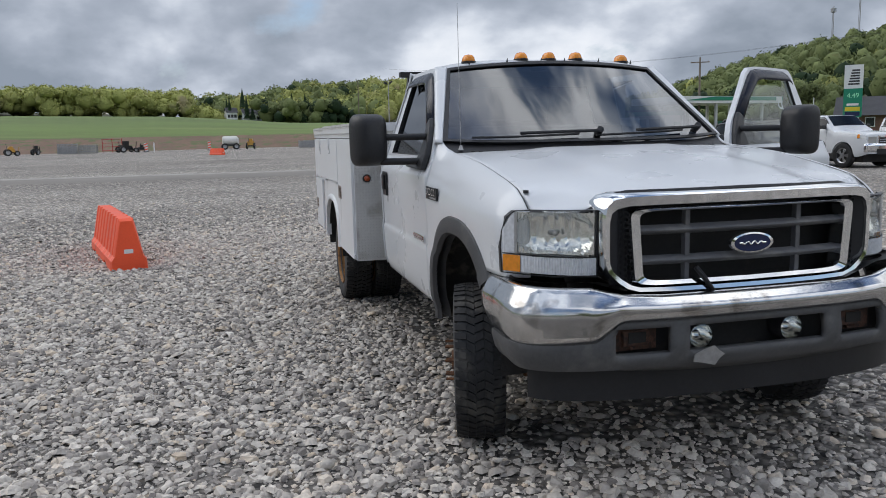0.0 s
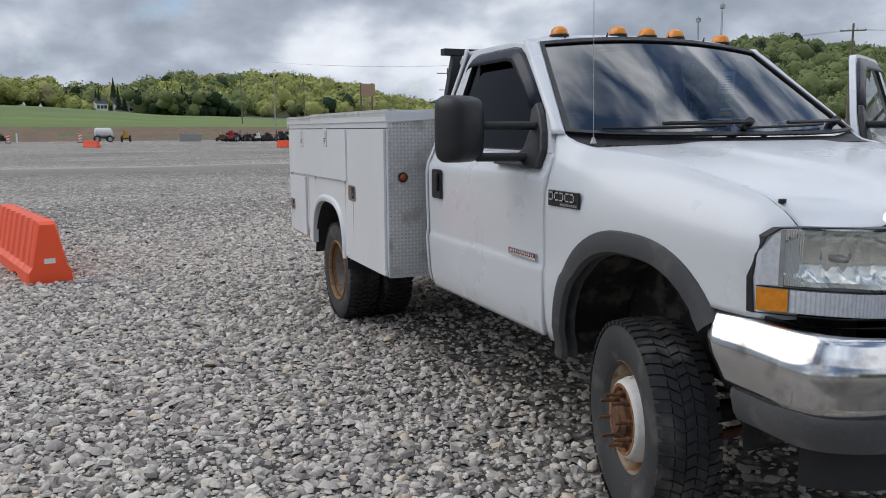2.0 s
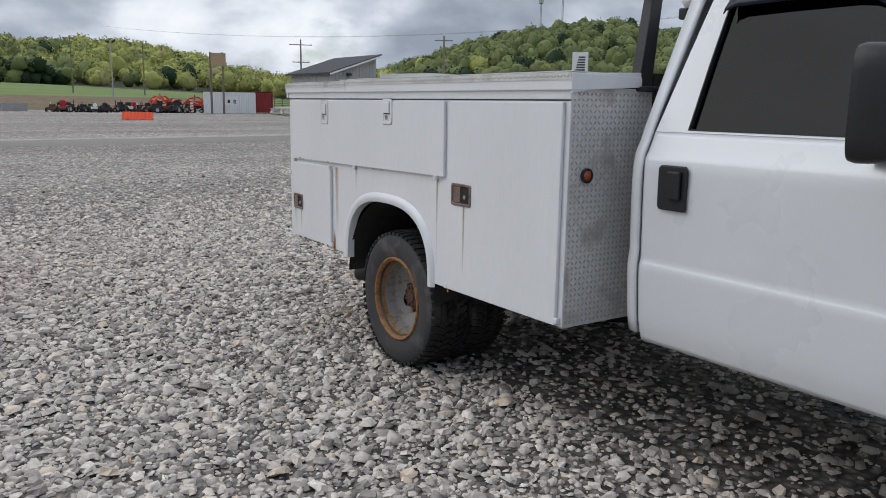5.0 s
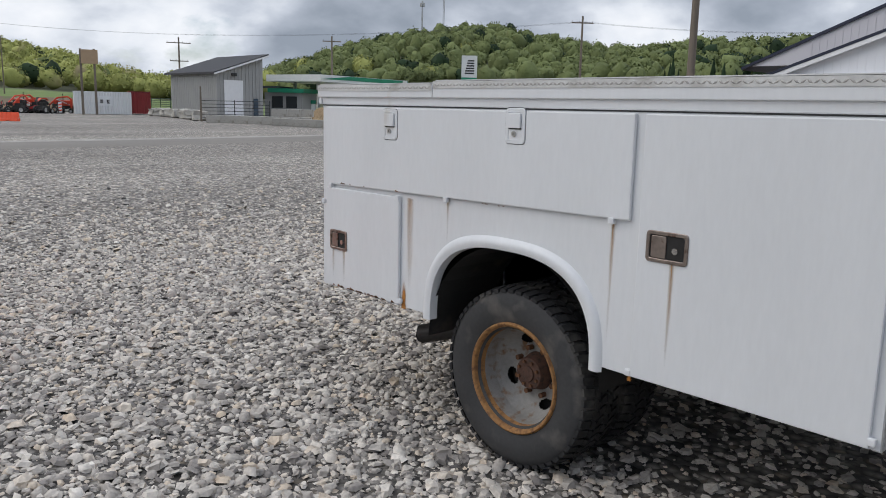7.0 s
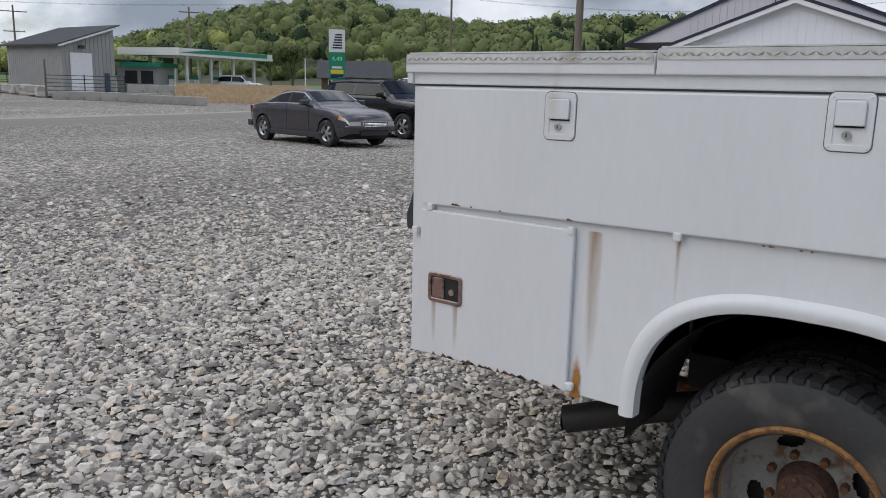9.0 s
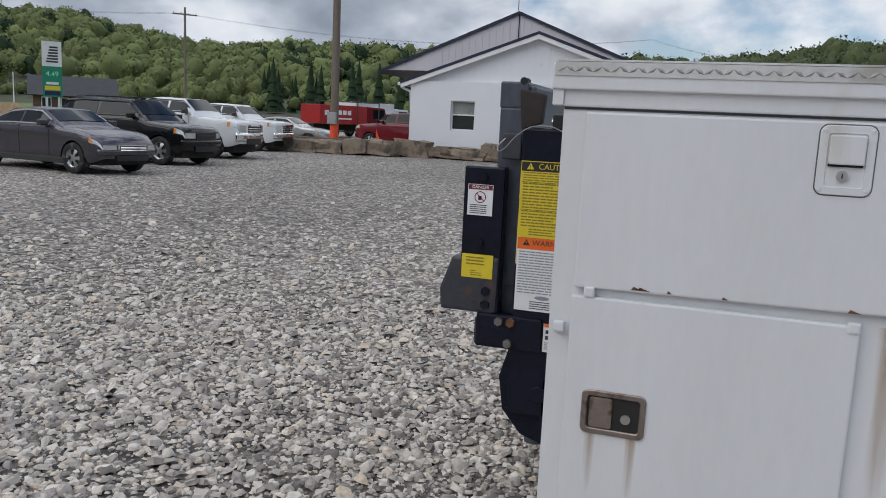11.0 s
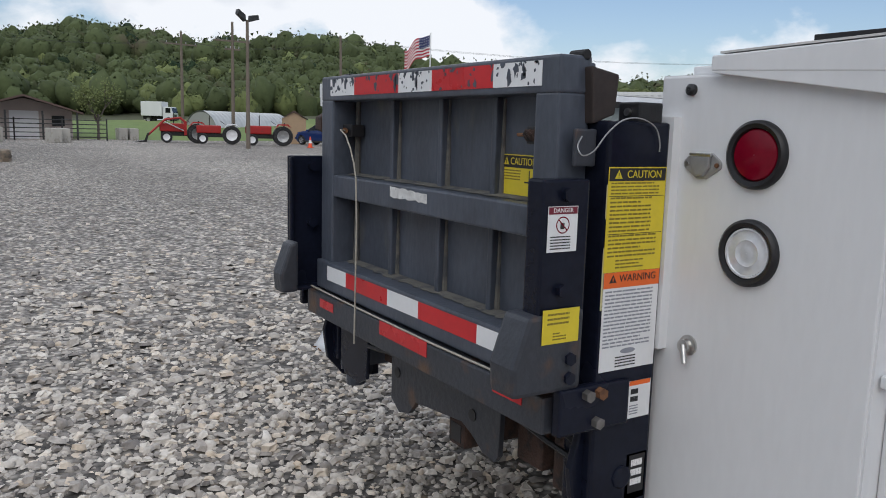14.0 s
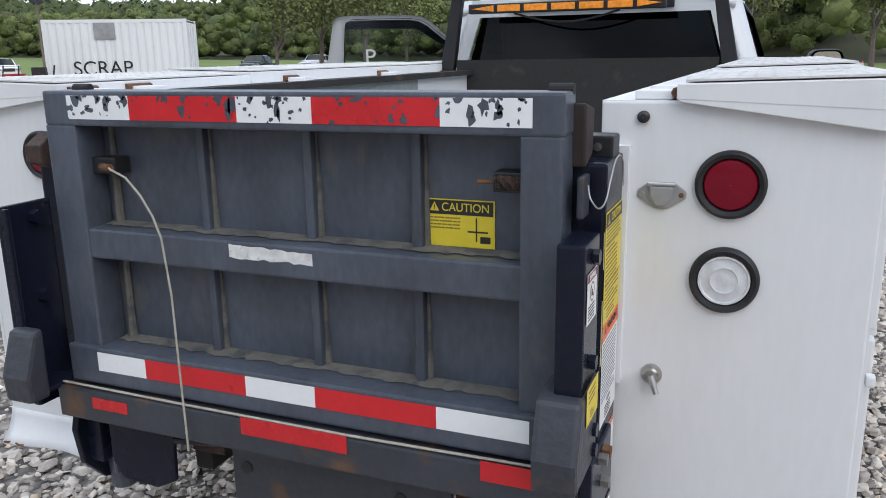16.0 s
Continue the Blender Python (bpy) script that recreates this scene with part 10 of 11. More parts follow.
def track():
    mid = [(-60, 40), (-25, 33), (-10, 30.6), (0, 29.6), (8, 30.9), (20, 33.6), (34, 38.5), (50, 46)]

    def f(u, v):
        k = pw(u, mid)
        return Vector((u, k + v * 2.0, 0.004 + 0.014 * (1 - abs(v)) + 0.006 * noise.noise(Vector((u * 0.4, v, 0)))))
    packed = mk("packed fine gravel", (0.215, 0.196, 0.172), 0.9, var=0.2, scale=0.3, fine=22, bump=0.3, bscale=60, stretch=(0.3, 1, 1))
    edge = mk("pale gravel windrow", (0.38, 0.355, 0.32), 0.9, var=0.25, scale=1.5, fine=20, bump=0.6, bscale=40)
    t = part("track", sheet(B(), f, lin(-60, 50, 90), lin(-1, 1, 7)), packed, None, "smooth packed vehicle track across the gravel", kind="structure")
    g = lambda u, v: Vector((u, pw(u, mid) + 2.15 + 0.16 * v + 0.1 * noise.noise(Vector((u * 0.3, 5, 0))), 0.003 + 0.05 * (1 - v * v)))
    part("windrow", sheet(B(), g, lin(-60, 50, 120), lin(-1, 1, 7)), edge, t)


track()


# ---- machines along the bank ----
def wheel(bm_parent, at, r, w, axis="Y", tyre=RUBBER, rim=GREY_METAL):
    m = Matrix.Translation(at) @ (Matrix.Rotation(math.pi / 2, 4, "X") if axis == "Y" else Matrix.Rotation(math.pi / 2, 4, "Y"))
    wl = part("wheel", lathe(B(), [(r * 0.6, -w / 2), (r * 0.95, -w / 2), (r, -w * 0.3), (r, w * 0.3), (r * 0.95, w / 2), (r * 0.6, w / 2)], m, 24), tyre, bm_parent, smooth=0.8)
    part("rim", lathe(B(), [(r * 0.61, -w * 0.4), (r * 0.2, -w * 0.15), (r * 0.2, w * 0.15), (r * 0.61, w * 0.4)], m, 16), rim, wl)
    part("hub", rod(B(), m @ Vector((0, 0, -w * 0.3)), m @ Vector((0, 0, w * 0.3)), r * 0.22, seg=10), rim, wl)


def implement(name, label, at, turn, L, W, H, mat, seed, wheels=2):
    """A low farm implement: frame, deck, hitch, seat or engine, wheels."""
    rnd = random.Random(seed)
    t = thing(name, label, "machine", (0, 0, 0), "machines along the bank")
    part("frame", box(B(), -L / 2, L / 2, -W * 0.35, W * 0.35, H * 0.22, H * 0.34), TRIM, t, bevel=0.02)
    part("deck", prism(B(), [(-L * 0.35, -W / 2, H * 0.3), (L * 0.2, -W / 2, H * 0.3), (L * 0.12, -W / 2, H * rnd.uniform(0.5, 0.62)), (-L * 0.3, -W / 2, H * rnd.uniform(0.5, 0.7))], (0, W, 0)), mat, t, bevel=0.03)
    part("hitch", tube(B(), [(L * 0.2, 0, H * 0.28), (L * 0.45, 0, H * 0.35), (L * 0.5, 0, H * rnd.uniform(0.7, 1.0))], 0.05, 6), mat, t)
    part("engine", box(B(), -L * 0.2, L * 0.05, -W * 0.25, W * 0.25, H * 0.55, H * rnd.uniform(0.75, 1.0)), DARK if seed % 2 else mat, t, bevel=0.04)
    part("lever", rod(B(), (-L * 0.3, W * 0.2, H * 0.5), (-L * 0.38, W * 0.2, H), 0.03, seg=6), TRIM, t)
    for s in (-1, 1):
        wheel(t, (-L * 0.32, s * W * 0.5, H * 0.28), H * 0.28, 0.2)
        if wheels > 2:
            wheel(t, (L * 0.32, s * W * 0.45, H * 0.2), H * 0.2, 0.16)
    t.matrix_basis = pose(at[0], at[1], 0, 0, 0, turn)
    return t


def tractor(label, at, turn, loader=False, mat=MACHINE_RED, k=1.0, fender=None):
    t = thing("tractor", label, "tractor", (0, 0, 0), "tractors")
    part("hood", box(B(), 0.15, 1.75, -0.24, 0.24, 0.72, 1.25), mat, t, bevel=0.06)
    part("grille", box(B(), 1.752, 1.78, -0.2, 0.2, 0.76, 1.18), TRIM, t)
    part("chassis", box(B(), -0.75, 1.7, -0.16, 0.16, 0.45, 0.72), DARK, t, bevel=0.03)
    for s in (-1, 1):
        wheel(t, (-0.55, s * 0.72, 0.62), 0.62, 0.34, rim=fender or GREY_METAL)
        wheel(t, (1.35, s * 0.58, 0.36), 0.36, 0.2, rim=WHITE_TRIM)
        part("fender", prism(B(), [(-1.1, s * 0.55, 1.15), (-0.85, s * 0.55, 1.38), (-0.3, s * 0.55, 1.38), (-0.05, s * 0.55, 1.05), (-0.3, s * 0.55, 1.30), (-0.85, s * 0.55, 1.30)], (0, s * 0.35, 0)), fender or mat, t)
    part("seat", prism(B(), [(-0.65, -0.22, 1.0), (-0.2, -0.22, 1.0), (-0.2, -0.22, 1.1), (-0.55, -0.22, 1.12), (-0.62, -0.22, 1.45), (-0.7, -0.22, 1.45)], (0, 0.44, 0)), TRIM, t, bevel=0.02)
    part("steering_wheel", lathe(B(), [(0.19, -0.015), (0.22, 0), (0.19, 0.015), (0.175, 0)], pose(0.05, 0, 1.46, 0, -35, 0), 18, closed=True), TRIM, t)
    part("exhaust", rod(B(), (0.9, 0.1, 1.2), (0.9, 0.1, 1.9), 0.03, seg=8), DARK, t)
    if loader:
        for s in (-1, 1):
            part("loader_arm", tube(B(), [(0.1, s * 0.42, 1.3), (0.5, s * 0.42, 1.62), (1.4, s * 0.42, 1.5), (2.5, s * 0.42, 0.45)], 0.075, 6), mat, t)
            part("loader_post", box(B(), 0.1, 0.26, *sorted((s * 0.36, s * 0.5)), 0.5, 1.4), mat, t)
            part("loader_ram", rod(B(), (0.3, s * 0.42, 0.8), (1.5, s * 0.42, 1.35), 0.04, seg=8), STEEL, t)
        part("bucket", prism(B(), [(2.4, -0.85, 0.62), (2.55, -0.85, 0.05), (3.3, -0.85, 0.0), (2.7, -0.85, 0.12), (2.52, -0.85, 0.6)], (0, 1.7, 0)), DARK, t, "black loader bucket")
    t.matrix_basis = pose(at[0], at[1], 0, 0, 0, turn) @ Matrix.Scale(k, 4)
    return t


def crate(at, turn, L, W, H, mat, label):
    t = thing("storage_crate", label, "crate", (0, 0, 0), "crates")
    for x in lin(-L / 2, L / 2 - 0.08, 5):
        for s in (-1, 1):
            part("upright", box(B(), x, x + 0.08, *sorted((s * (W / 2 - 0.06), s * W / 2)), 0, H), mat, t)
    for z in lin(0.08, H - 0.2, 4):
        for s in (-1, 1):
            part("slat", box(B(), -L / 2, L / 2, *sorted((s * (W / 2 - 0.10), s * (W / 2 - 0.065))), z, z + 0.16), mat, t)
    part("load", box(B(), -L / 2 + 0.05, L / 2 - 0.05, -W / 2 + 0.12, W / 2 - 0.12, 0.05, H * 0.8), GREY_METAL, t)
    t.matrix_basis = pose(at[0], at[1], 0, 0, 0, turn)


def channelizer(at, h=1.15):
    t = thing("striped_traffic_sign", "red and white striped traffic panel on a base", "traffic sign", (0, 0, 0), "striped traffic panels")
    part("base", box(B(), -0.35, 0.35, -0.25, 0.25, 0, 0.1), TRIM, t, bevel=0.02)
    part("board", box(B(), -0.2, 0.2, -0.03, 0.03, 0.1, h), WHITE_TAPE, t, bevel=0.01)
    for k in range(3):
        z = 0.22 + k * 0.33
        part("stripe", prism(B(), [(-0.2, -0.034, z), (0.2, -0.034, z + 0.12), (0.2, -0.034, z + 0.28), (-0.2, -0.034, z + 0.16)], (0, 0.003, 0)), ORANGE, t)
    t.matrix_basis = pose(at[0], at[1], 0)


R = 112
implement("mower_deck", "small orange machine on the gravel edge", spot(-13.7, R, E0), 20, 1.6, 1.2, 1.5, MACHINE_YELLOW, 2, 4)
implement("garden_tiller", "small dark tiller on the gravel edge", spot(-12.3, R, E0), 70, 1.2, 0.7, 1.3, DARK, 3)
crate(spot(-10.5, R, E0), 4, 2.3, 1.4, 1.3, GREY_METAL, "grey slatted storage crate on the gravel edge")
crate(spot(-9.3, R, E0), -3, 2.2, 1.4, 1.15, CONCRETE, "pale mesh storage crate on the gravel edge")
railing("red_frame", "empty red tubular frame on the gravel edge", [spot(-8.4, R, E0), spot(-7.2, R, E0)], 1.75, 4, 0.03, 0.8, MACHINE_RED, "frame")
implement("disc_harrow", "black disc implement on the gravel edge", spot(-6.9, R, E0), 30, 2.6, 1.6, 1.5, DARK, 5, 4)
implement("garden_tiller", "dark tiller beside the striped panel", spot(-6.0, R - 1, E0), 100, 1.3, 0.8, 1.2, DARK, 7)
for az in (-5.7, -1.6):
    channelizer(spot(az, R - 2, E0))
part("marker_post", rod(B(), (0, 0, 0), (0, 0, 1.2), 0.08, 0.08), WHITE_TRIM, thing("marker_post", "plain white marker post", "post", spot(-5.2, R, E0))).matrix_parent_inverse = Matrix()
tk = thing("tank_trailer", "white plastic tank on a two-wheel trailer", "trailer", (0, 0, 0))
part("tank", lathe(B(), [(0.001, -1.05), (0.35, -1.03), (0.55, -0.93), (0.6, -0.75), (0.6, 0.75), (0.55, 0.93), (0.35, 1.03), (0.001, 1.05)], pose(0, 0, 1.2, 0, 90, 0), 28), TANK_WHITE, tk, smooth=0.8)
part("frame", box(B(), -1.2, 1.3, -0.4, 0.4, 0.45, 0.6), TRIM, tk)
part("ladder", box(B(), 1.05, 1.12, -0.55, -0.45, 0.0, 1.5), WHITE_TRIM, tk)
for s in (-1, 1):
    wheel(tk, (0.75, s * 0.65, 0.42), 0.42, 0.25)
    wheel(tk, (-0.75, s * 0.65, 0.42), 0.42, 0.25)
tk.matrix_basis = pose(*spot(-0.2, R, E0), 0, 0, 4)
implement("yellow_cart", "yellow two-wheel cart on the gravel edge", spot(1.2, R, E0), 80, 1.3, 1.0, 1.5, MACHINE_YELLOW, 8)
crate(spot(5.8, 108, E3), 2, 2.6, 1.5, 1.0, GREY_METAL, "grey slatted crate with a dark load")
rnd = random.Random(9)
IMPL = [("disc_harrow", "rusty disc harrow in the row of machines", RUST, 2), ("mower_deck", "black towed mower in the row of machines", DARK, 2), ("utility_cart", "tan four-wheel cart in the row of machines", TAN_PAINT, 4), ("quad_bike", "black quad bike in the row of machines", DARK, 4), ("hay_rake", "dark red rake in the row of machines", MACHINE_RED, 2), ("mower_deck", "white covered mower in the row of machines", TANK_WHITE, 4)]
for k in range(30):
    nm, lb, mt, wh = IMPL[(k * 5 + k // 6) % 6]
    implement(nm, lb, spot(8.0 + k * 0.30, 106 + rnd.uniform(-3, 3), E3), rnd.uniform(0, 180), rnd.uniform(1.6, 2.4), rnd.uniform(0.9, 1.3), rnd.uniform(0.9, 1.5), mt, 20 + k, wh)
tractor("orange red loader tractor in the row of machines", spot(15.6, 104, E8), 200, True, MACHINE_ORANGE, 1.25)
tractor("orange red loader tractor beside the container", spot(18.0, 104, E8), 160, True, MACHINE_ORANGE, 1.2)
channelizer(spot(17.2, 102, E8), 1.3)


# ---- the far side of the yard ----
def barn():
    t = thing("barn", "pinkish wooden barn with a brown overhanging roof", "building", (0, 0, 0))
    c = spot(94.0, 62, E13)
    M = Matrix.Translation(c) @ Matrix.Rotation(radians(-4), 4, "Z")
    part("wall", prism(B(), [M @ Vector(p) for p in ((0, -3.0, 0), (0, 3.0, 0), (0, 3.0, 2.0), (0, 0, 2.75), (0, -3.0, 2.0))], M.to_3x3() @ Vector((6, 0, 0))), BARN_TAN, t)
    up = [M @ Vector(p) for p in ((-2.2, -3.6, 1.85), (-2.2, 0, 2.95), (-2.2, 3.6, 1.85), (-2.2, 3.6, 1.73), (-2.2, 0, 2.83), (-2.2, -3.6, 1.73))]
    part("roof", prism(B(), up, M.to_3x3() @ Vector((8.6, 0, 0))), BROWN_ROOF, t)
    part("barn_door", box(B(), -0.06, -0.01, -0.9, 0.9, 0, 1.9, M), WHITE_TRIM, t)
    for y in (-2.1, 2.1):
        part("window", box(B(), -0.06, -0.01, y - 0.4, y + 0.4, 0.9, 1.6, M), PANE, t)
    for y in (-3.2, -1.1, 1.1, 3.2):
        part("porch_post", box(B(), -2.1, -1.98, y - 0.06, y + 0.06, 0, 1.9, M), TRIM, t)
    railing("pipe_fence", "dark pipe corral fence before the barn", [spot(90.6, 57, E13), spot(93.4, 57, E13), spot(98.8, 59, E13)], 1.35, 5, 0.03, 2.2)


barn()


def quonset():
    t = thing("quonset_hut", "corrugated half-round metal hut behind the tractors", "building", (0, 0, 0))
    a, b = spot(106.2, 78, E13), spot(111.0, 83, E15)
    d = (b - a).normalized()
    n = Vector((-d.y, d.x, 0))
    if n.x < 0:
        n = -n
    L, r = (b - a).length + 1.5, 2.55
    bm = B()
    us = lin(0, L, int(L / 0.12))
    sheet(bm, lambda u, v: a + d * u + n * (3.2 - r * math.cos(v) * (1 + 0.012 * math.cos(u * 2 * math.pi / 0.48))) + Vector((0, 0, r * math.sin(v) * (1 + 0.012 * math.cos(u * 2 * math.pi / 0.48)))), us, lin(0, math.pi, 25))
    part("shell", bm, QUONSET, t, smooth=0.9)
    for u in (0.1, L - 0.1):
        part("end_wall", prism(B(), [a + d * u + n * (3.2 - r * 0.97 * math.cos(v)) + Vector((0, 0, r * 0.97 * math.sin(v))) for v in lin(0, math.pi, 21)], d * 0.06), SHED_GREY, t)


quonset()
tractor("red tractor with black front loader on gravel", spot(103.9, 58, E13), 78, True, MACHINE_RED, 1.05)
tractor("red and white older tractor on gravel", spot(106.2, 57, E13), 74, False, MACHINE_RED, 1.0, WHITE_TRIM)
tractor("red older tractor with white wheels on gravel", spot(109.6, 55, E13), 72, False, MACHINE_RED, 1.05)
hut = thing("garden_hut", "small tan wooden hut near the parked cars", "hut", (0, 0, 0))
M = Matrix.Translation(spot(111.6, 62, E15)) @ Matrix.Rotation(radians(-20), 4, "Z")
part("wall", prism(B(), [M @ Vector(p) for p in ((0, -0.9, 0), (0, 0.9, 0), (0, 0.9, 1.9), (0, 0, 2.4), (0, -0.9, 1.9))], M.to_3x3() @ Vector((2.4, 0, 0))), TAN_PAINT, hut)
part("roof", prism(B(), [M @ Vector(p) for p in ((-0.15, -1.1, 1.85), (-0.15, 0, 2.52), (-0.15, 1.1, 1.85), (-0.15, 0, 2.42))], M.to_3x3() @ Vector((2.7, 0, 0))), BROWN_ROOF, hut)


def box_truck(label, at, turn, box_mat=CONT_WHITE, cab_mat=None, L=5.6, H=3.1, k=1.0, group=""):
    cab_mat = cab_mat or WHITE_P
    t = thing("box_truck", label, "truck", (0, 0, 0), group)
    part("cargo_box", box(B(), -L / 2, L * 0.16, -1.15, 1.15, 0.95, H), box_mat, t, bevel=0.03)
    part("cab", prism(B(), [(L * 0.18, -1.0, 0.5), (L * 0.5, -1.0, 0.5), (L * 0.5, -1.0, 1.35), (L * 0.44, -1.0, 2.2), (L * 0.18, -1.0, 2.25)], (0, 2.0, 0)), cab_mat, t, bevel=0.06)
    part("windscreen", prism(B(), [(L * 0.497 + 0.012, -0.88, 1.42), (L * 0.447 + 0.012, -0.85, 2.08), (L * 0.447 + 0.012, 0.85, 2.08), (L * 0.497 + 0.012, 0.88, 1.42)], (0.01, 0, 0.002)), CAR_GLASS, t)
    for s in (-1, 1):
        part("window", box(B(), L * 0.27, L * 0.43, *sorted((s * 1.0, s * 1.012)), 1.4, 2.05), CAR_GLASS, t)
        part("headlamp", box(B(), L * 0.5, L * 0.5 + 0.02, *sorted((s * 0.6, s * 0.9)), 0.75, 0.95), LAMP_WHITE, t)
        wheel(t, (L * 0.36, s * 0.9, 0.42), 0.42, 0.25)
        wheel(t, (-L * 0.28, s * 0.9, 0.42), 0.42, 0.3)
    part("grille", box(B(), L * 0.5, L * 0.5 + 0.015, -0.5, 0.5, 0.75, 1.2), TRIM, t)
    part("bumper", box(B(), L * 0.49, L * 0.52, -0.98, 0.98, 0.42, 0.66), TRIM, t, bevel=0.02)
    part("chassis", box(B(), -L / 2, L * 0.45, -0.45, 0.45, 0.5, 0.93), DARK, t)
    t.matrix_basis = pose(at[0], at[1], 0, 0, 0, turn) @ Matrix.Scale(k, 4)
    return t


bt = box_truck("white box truck at the foot of the hill", spot(102.2, 92, E13), 235, L=4.4, H=2.9, k=0.78)
bt.matrix_basis = Matrix.Translation((0, 0, ground_z(92, 102.2) - 0.35)) @ bt.matrix_basis
rt = box_truck("red service truck with a painted side panel", spot(64.2, 58, E10), -27, MACHINE_RED, RED_P, 6.2, 2.25, 1.0)
for k, (x, w, z, h) in enumerate(((-2.7, 0.35, 1.55, 0.32), (-2.0, 0.35, 1.6, 0.3), (-1.55, 0.3, 1.6, 0.3), (-1.15, 0.3, 1.6, 0.3), (-0.75, 0.3, 1.6, 0.3), (-1.9, 1.5, 1.28, 0.1))):
    pt = part("sign_bar", box(B(), x, x + w, -1.165, -1.152, z, z + h), WHITE_INK, None)
    pt.parent = rt
railing("truck_rack", "dark ladder rack above the red truck", [spot(62.0, 57.0, E10), spot(66.5, 57.0, E10)], 2.5, 2, 0.03, 1.2, TRIM, "rack")
box_truck("white cargo trailer truck behind the red truck", spot(66.2, 63, E10), -20, CONT_WHITE, None, 6.4, 2.6)
car("pickup_truck", "dark pickup with cage parked beside the hall", BLACK_P, (37.5, 20.6), 60, 5.2, 1.9, 1.75, PICKUP, 1.25, 0.45, 0.38, bed=(0.02, 0.36))
car("pickup_truck", "red pickup parked close to the office wall", RED_P, (33.5, 18.7), 80, 5.4, 1.9, 1.75, PICKUP, 1.25, 0.45, 0.38, bed=(0.02, 0.36))
container("scrap_container", "white steel container painted with the word SCRAP", (22.2, -17.9), 211, 5.1, 2.4, 3.1, CONT_WHITE, marks=((-0.75, 2.38, 0.75, 0.6, GREY_METAL),), text=("SCRAP", 0.72, -0.55, 1.33))
for k, (az, r) in enumerate(((129.3, 34), (130.6, 33), (127.8, 36))):
    implement("scrap_machine", "rusty scrap machine frame beside the white container", spot(az, r, E15), 40 * k, 1.8, 1.2, 1.5, RUST if k else MACHINE_RED, 50 + k)


def cone(at):
    t = thing("traffic_cone", "orange traffic cone with pale band on gravel", "cone", (0, 0, 0), "traffic cones")
    part("base", box(B(), -0.18, 0.18, -0.18, 0.18, 0, 0.035), ORANGE, t, bevel=0.01)
    part("body", lathe(B(), [(0.14, 0.03), (0.035, 0.70), (0.001, 0.71)], None, 20), ORANGE, t, smooth=0.8)
    part("band", lathe(B(), [(0.103, 0.29), (0.073, 0.48)], None, 20), WHITE_TAPE, t, smooth=0.8)
    t.matrix_basis = pose(at[0], at[1], 0)


for az, r in ((112.8, 52), (119.6, 50)):
    cone(spot(az, r, E15))
cone((-7.5, -65))
fl = thing("flag", "red, white and blue striped flag on white pole", "flag", (0, 0, 0))
fp = spot(121.1, 70, E15)
part("flagpole", rod(B(), fp, fp + Vector((0, 0, 9.6)), 0.07, 0.05, 12), WHITE_TRIM, fl, smooth=0.8)
FR, FW, FB = mk("flag red", (0.42, 0.03, 0.05), 0.8), mk("flag white", (0.72, 0.7, 0.7), 0.8), mk("flag blue", (0.02, 0.03, 0.12), 0.8)


def flag_at(u, v):
    """u along the cloth from the pole, v from its foot to its head; it hangs in folds."""
    x, y = u * 2.5 * 0.86, 0.34 * math.sin(u * 7.5 + v * 2) * u
    z = 9.4 - 1.75 * (1 - v) - 1.35 * u ** 1.5 * (0.9 + 0.3 * math.sin(u * 9))
    s = Vector((-math.cos(radians(121)), math.sin(radians(121)), 0))
    f = Vector((math.sin(radians(121)), math.cos(radians(121)), 0))
    return fp + s * (0.08 + x) + f * y + Vector((0, 0, z))


for k in range(13):
    lo, hi = k / 13, (k + 1) / 13
    u0 = 0.42 if k >= 6 else 0.0
    solid(part("stripe", sheet(B(), flag_at, lin(u0, 1, 15), [lo, hi]), FR if k % 2 == 0 else FW, fl), 0.01)
cn = solid(part("canton", sheet(B(), flag_at, lin(0, 0.42, 8), lin(6 / 13, 1, 5)), FB, fl), 0.01)
bm = B()
for i in range(5):
    for j in range(4):
        c = flag_at(0.05 + i * 0.085, 0.51 + j * 0.13)
        rod(bm, c + Vector((-0.02, -0.02, 0)), c + Vector((0.02, 0.02, 0)), 0.045, seg=5)
part("star_field", bm, FW, fl, "small white stars of the flag", kind="stuff")
railing("guard_rail", "low wooden guard rail along the grass", [spot(109, 84, E15), spot(121, 82, E15), spot(129, 80, E15)], 0.75, 2, 0.09, 3.5, TIMBER, "rail")
st = part("concrete_strip", box(B(), -7.0, 7.0, -0.55, 0.55, 0.0, 0.03), CONCRETE, None)
st.matrix_basis = pose(*spot(115.5, 51.5, E15), 0, 0, -28)
tagged(st, "pale concrete strip let into the gravel", kind="structure")
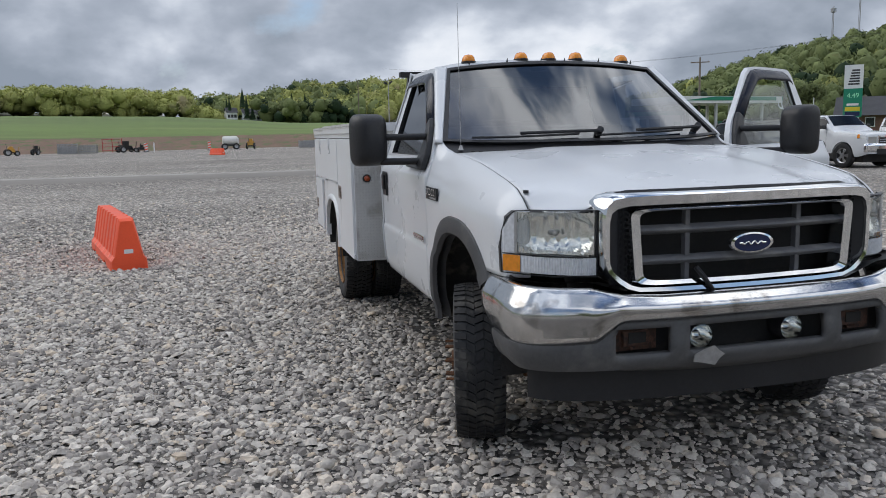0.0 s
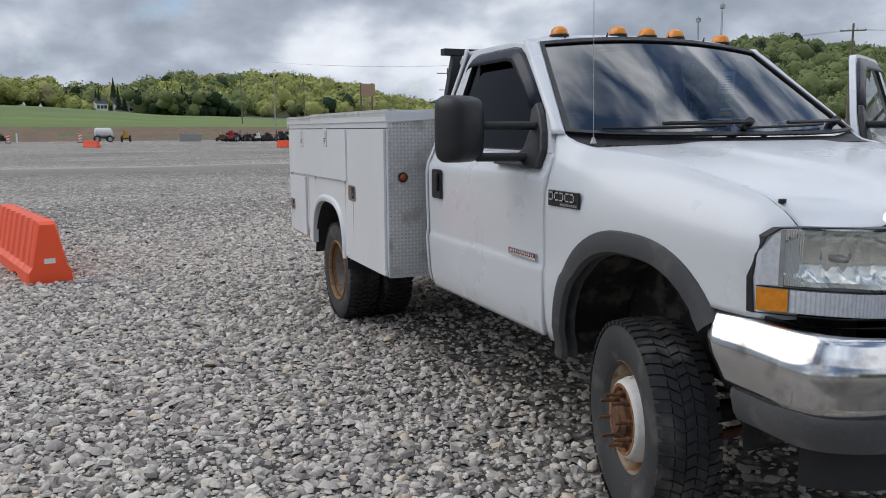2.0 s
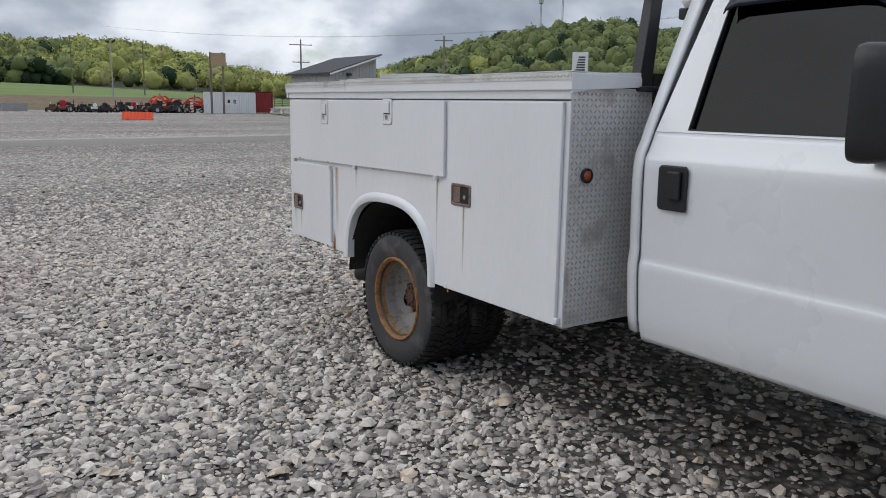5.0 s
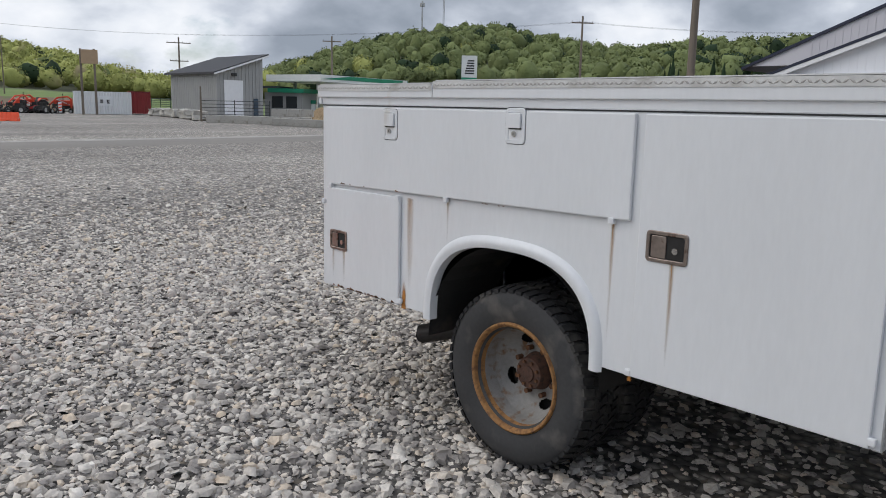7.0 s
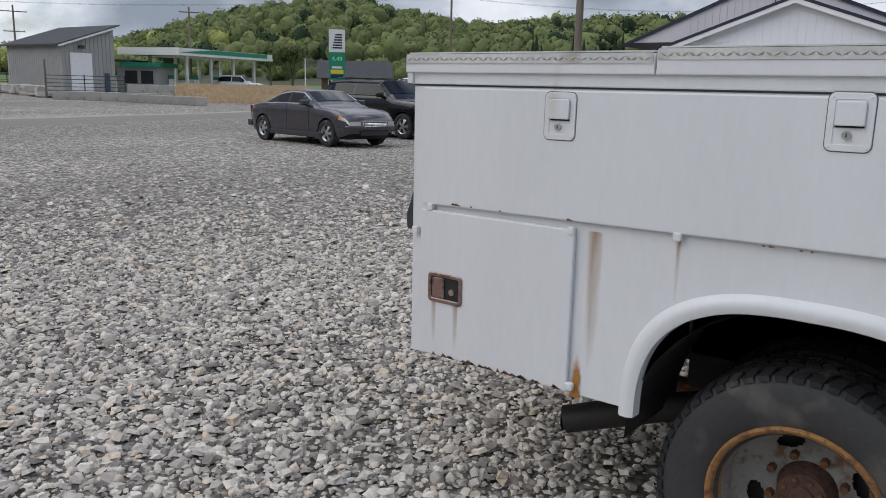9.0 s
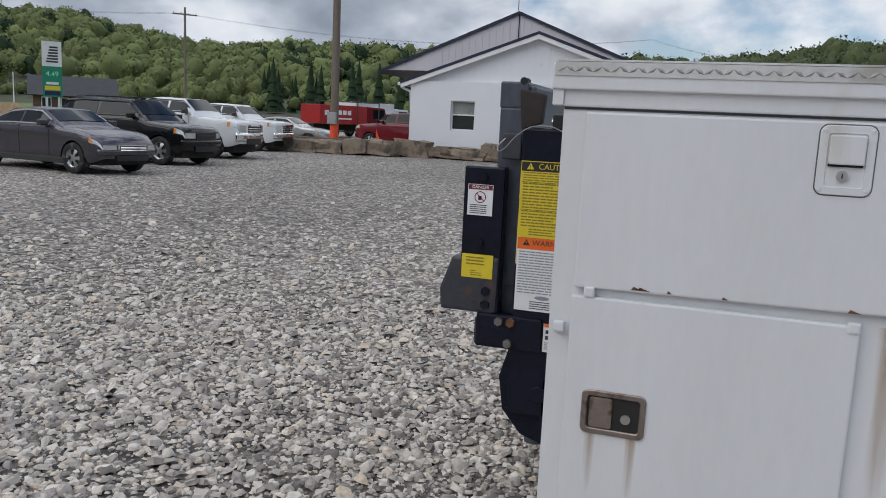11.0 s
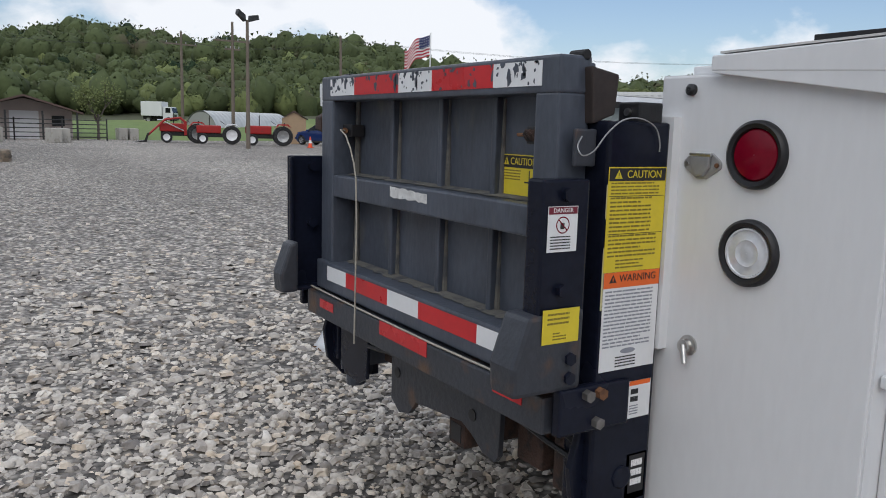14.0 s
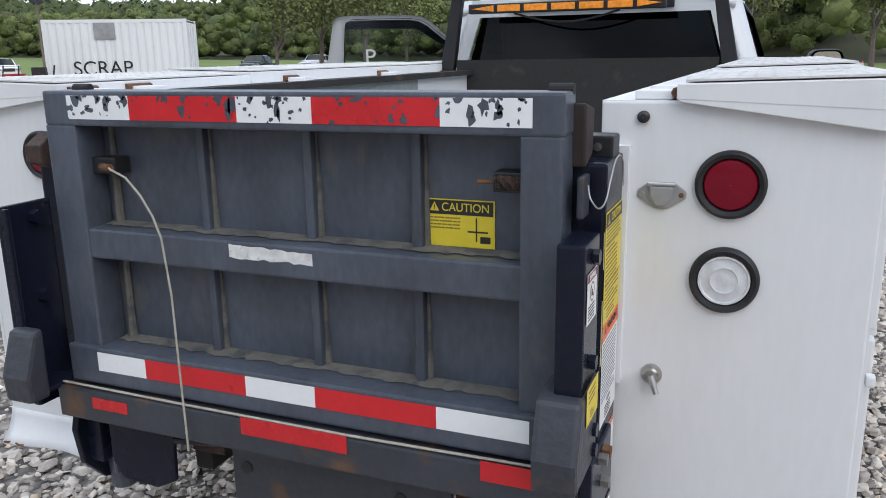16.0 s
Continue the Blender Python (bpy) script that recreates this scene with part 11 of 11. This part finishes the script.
for k, (az, r, h) in enumerate(((146, 66, 9), (149, 70, 10), (152, 64, 9.5), (155, 68, 8), (166, 66, 8), (171, 60, 9), (177, 62, 8.5), (-176, 60, 9), (98.3, 62, 5.0), (42.2, 118, 9.5), (40.7, 122, 8.5))):
    eye = E13 if az == 98.3 else E10 if az < 50 else E15
    tree(30 + k, h, spot(az, r, eye), 3 if az < 50 else 1)


def house(at, turn, L, mat, z):
    t = thing("farm_house", "small white house far across the field", "house", (0, 0, 0), "far houses")
    part("wall", prism(B(), [(-L / 2, -3, -1), (-L / 2, 3, -1), (-L / 2, 3, 2.8), (-L / 2, 0, 4.4), (-L / 2, -3, 2.8)], (L, 0, 0)), mat, t)
    part("roof", prism(B(), [(-L / 2 - 0.3, -3.4, 2.7), (-L / 2 - 0.3, 0, 4.75), (-L / 2 - 0.3, 3.4, 2.7), (-L / 2 - 0.3, 0, 4.5)], (L + 0.6, 0, 0)), SHED_ROOF, t)
    for x in (-L * 0.3, 0, L * 0.3):
        part("window", box(B(), x - 0.5, x + 0.5, -3.05, -2.99, 0.8, 2.0), PANE, t)
    t.matrix_basis = pose(at[0], at[1], z, 0, 0, turn) @ Matrix.Scale(0.75, 4)


for az, r, L in ((0.2, 236, 4), (1.4, 236, 5), (2.3, 238, 6), (3.4, 238, 7)):
    house(polar(r, az), 10, L, WHITE_TRIM if L != 7 else SHED_GREY, ground_z(r, az))
for az, h in ((41.1, 22), (42.6, 26)):
    p = polar(440, az)
    a = thing("radio_mast", "thin steel radio mast on the hilltop", "mast", (p.x, p.y, 0), "radio masts")
    z0 = ground_z(440, az)
    for k in range(3):
        o = Vector((0.5 * math.cos(k * 2.1), 0.5 * math.sin(k * 2.1), 0))
        part("leg", rod(B(), Vector((p.x, p.y, z0)) + o, Vector((p.x, p.y, z0 + h)) + o * 0.6, 0.12, seg=4), GREY_METAL, a)
    part("antenna", box(B(), p.x - 0.9, p.x + 0.9, p.y - 0.9, p.y + 0.9, z0 + h - 3, z0 + h - 1), GREY_METAL, a)


build_woods()
build_gravel()
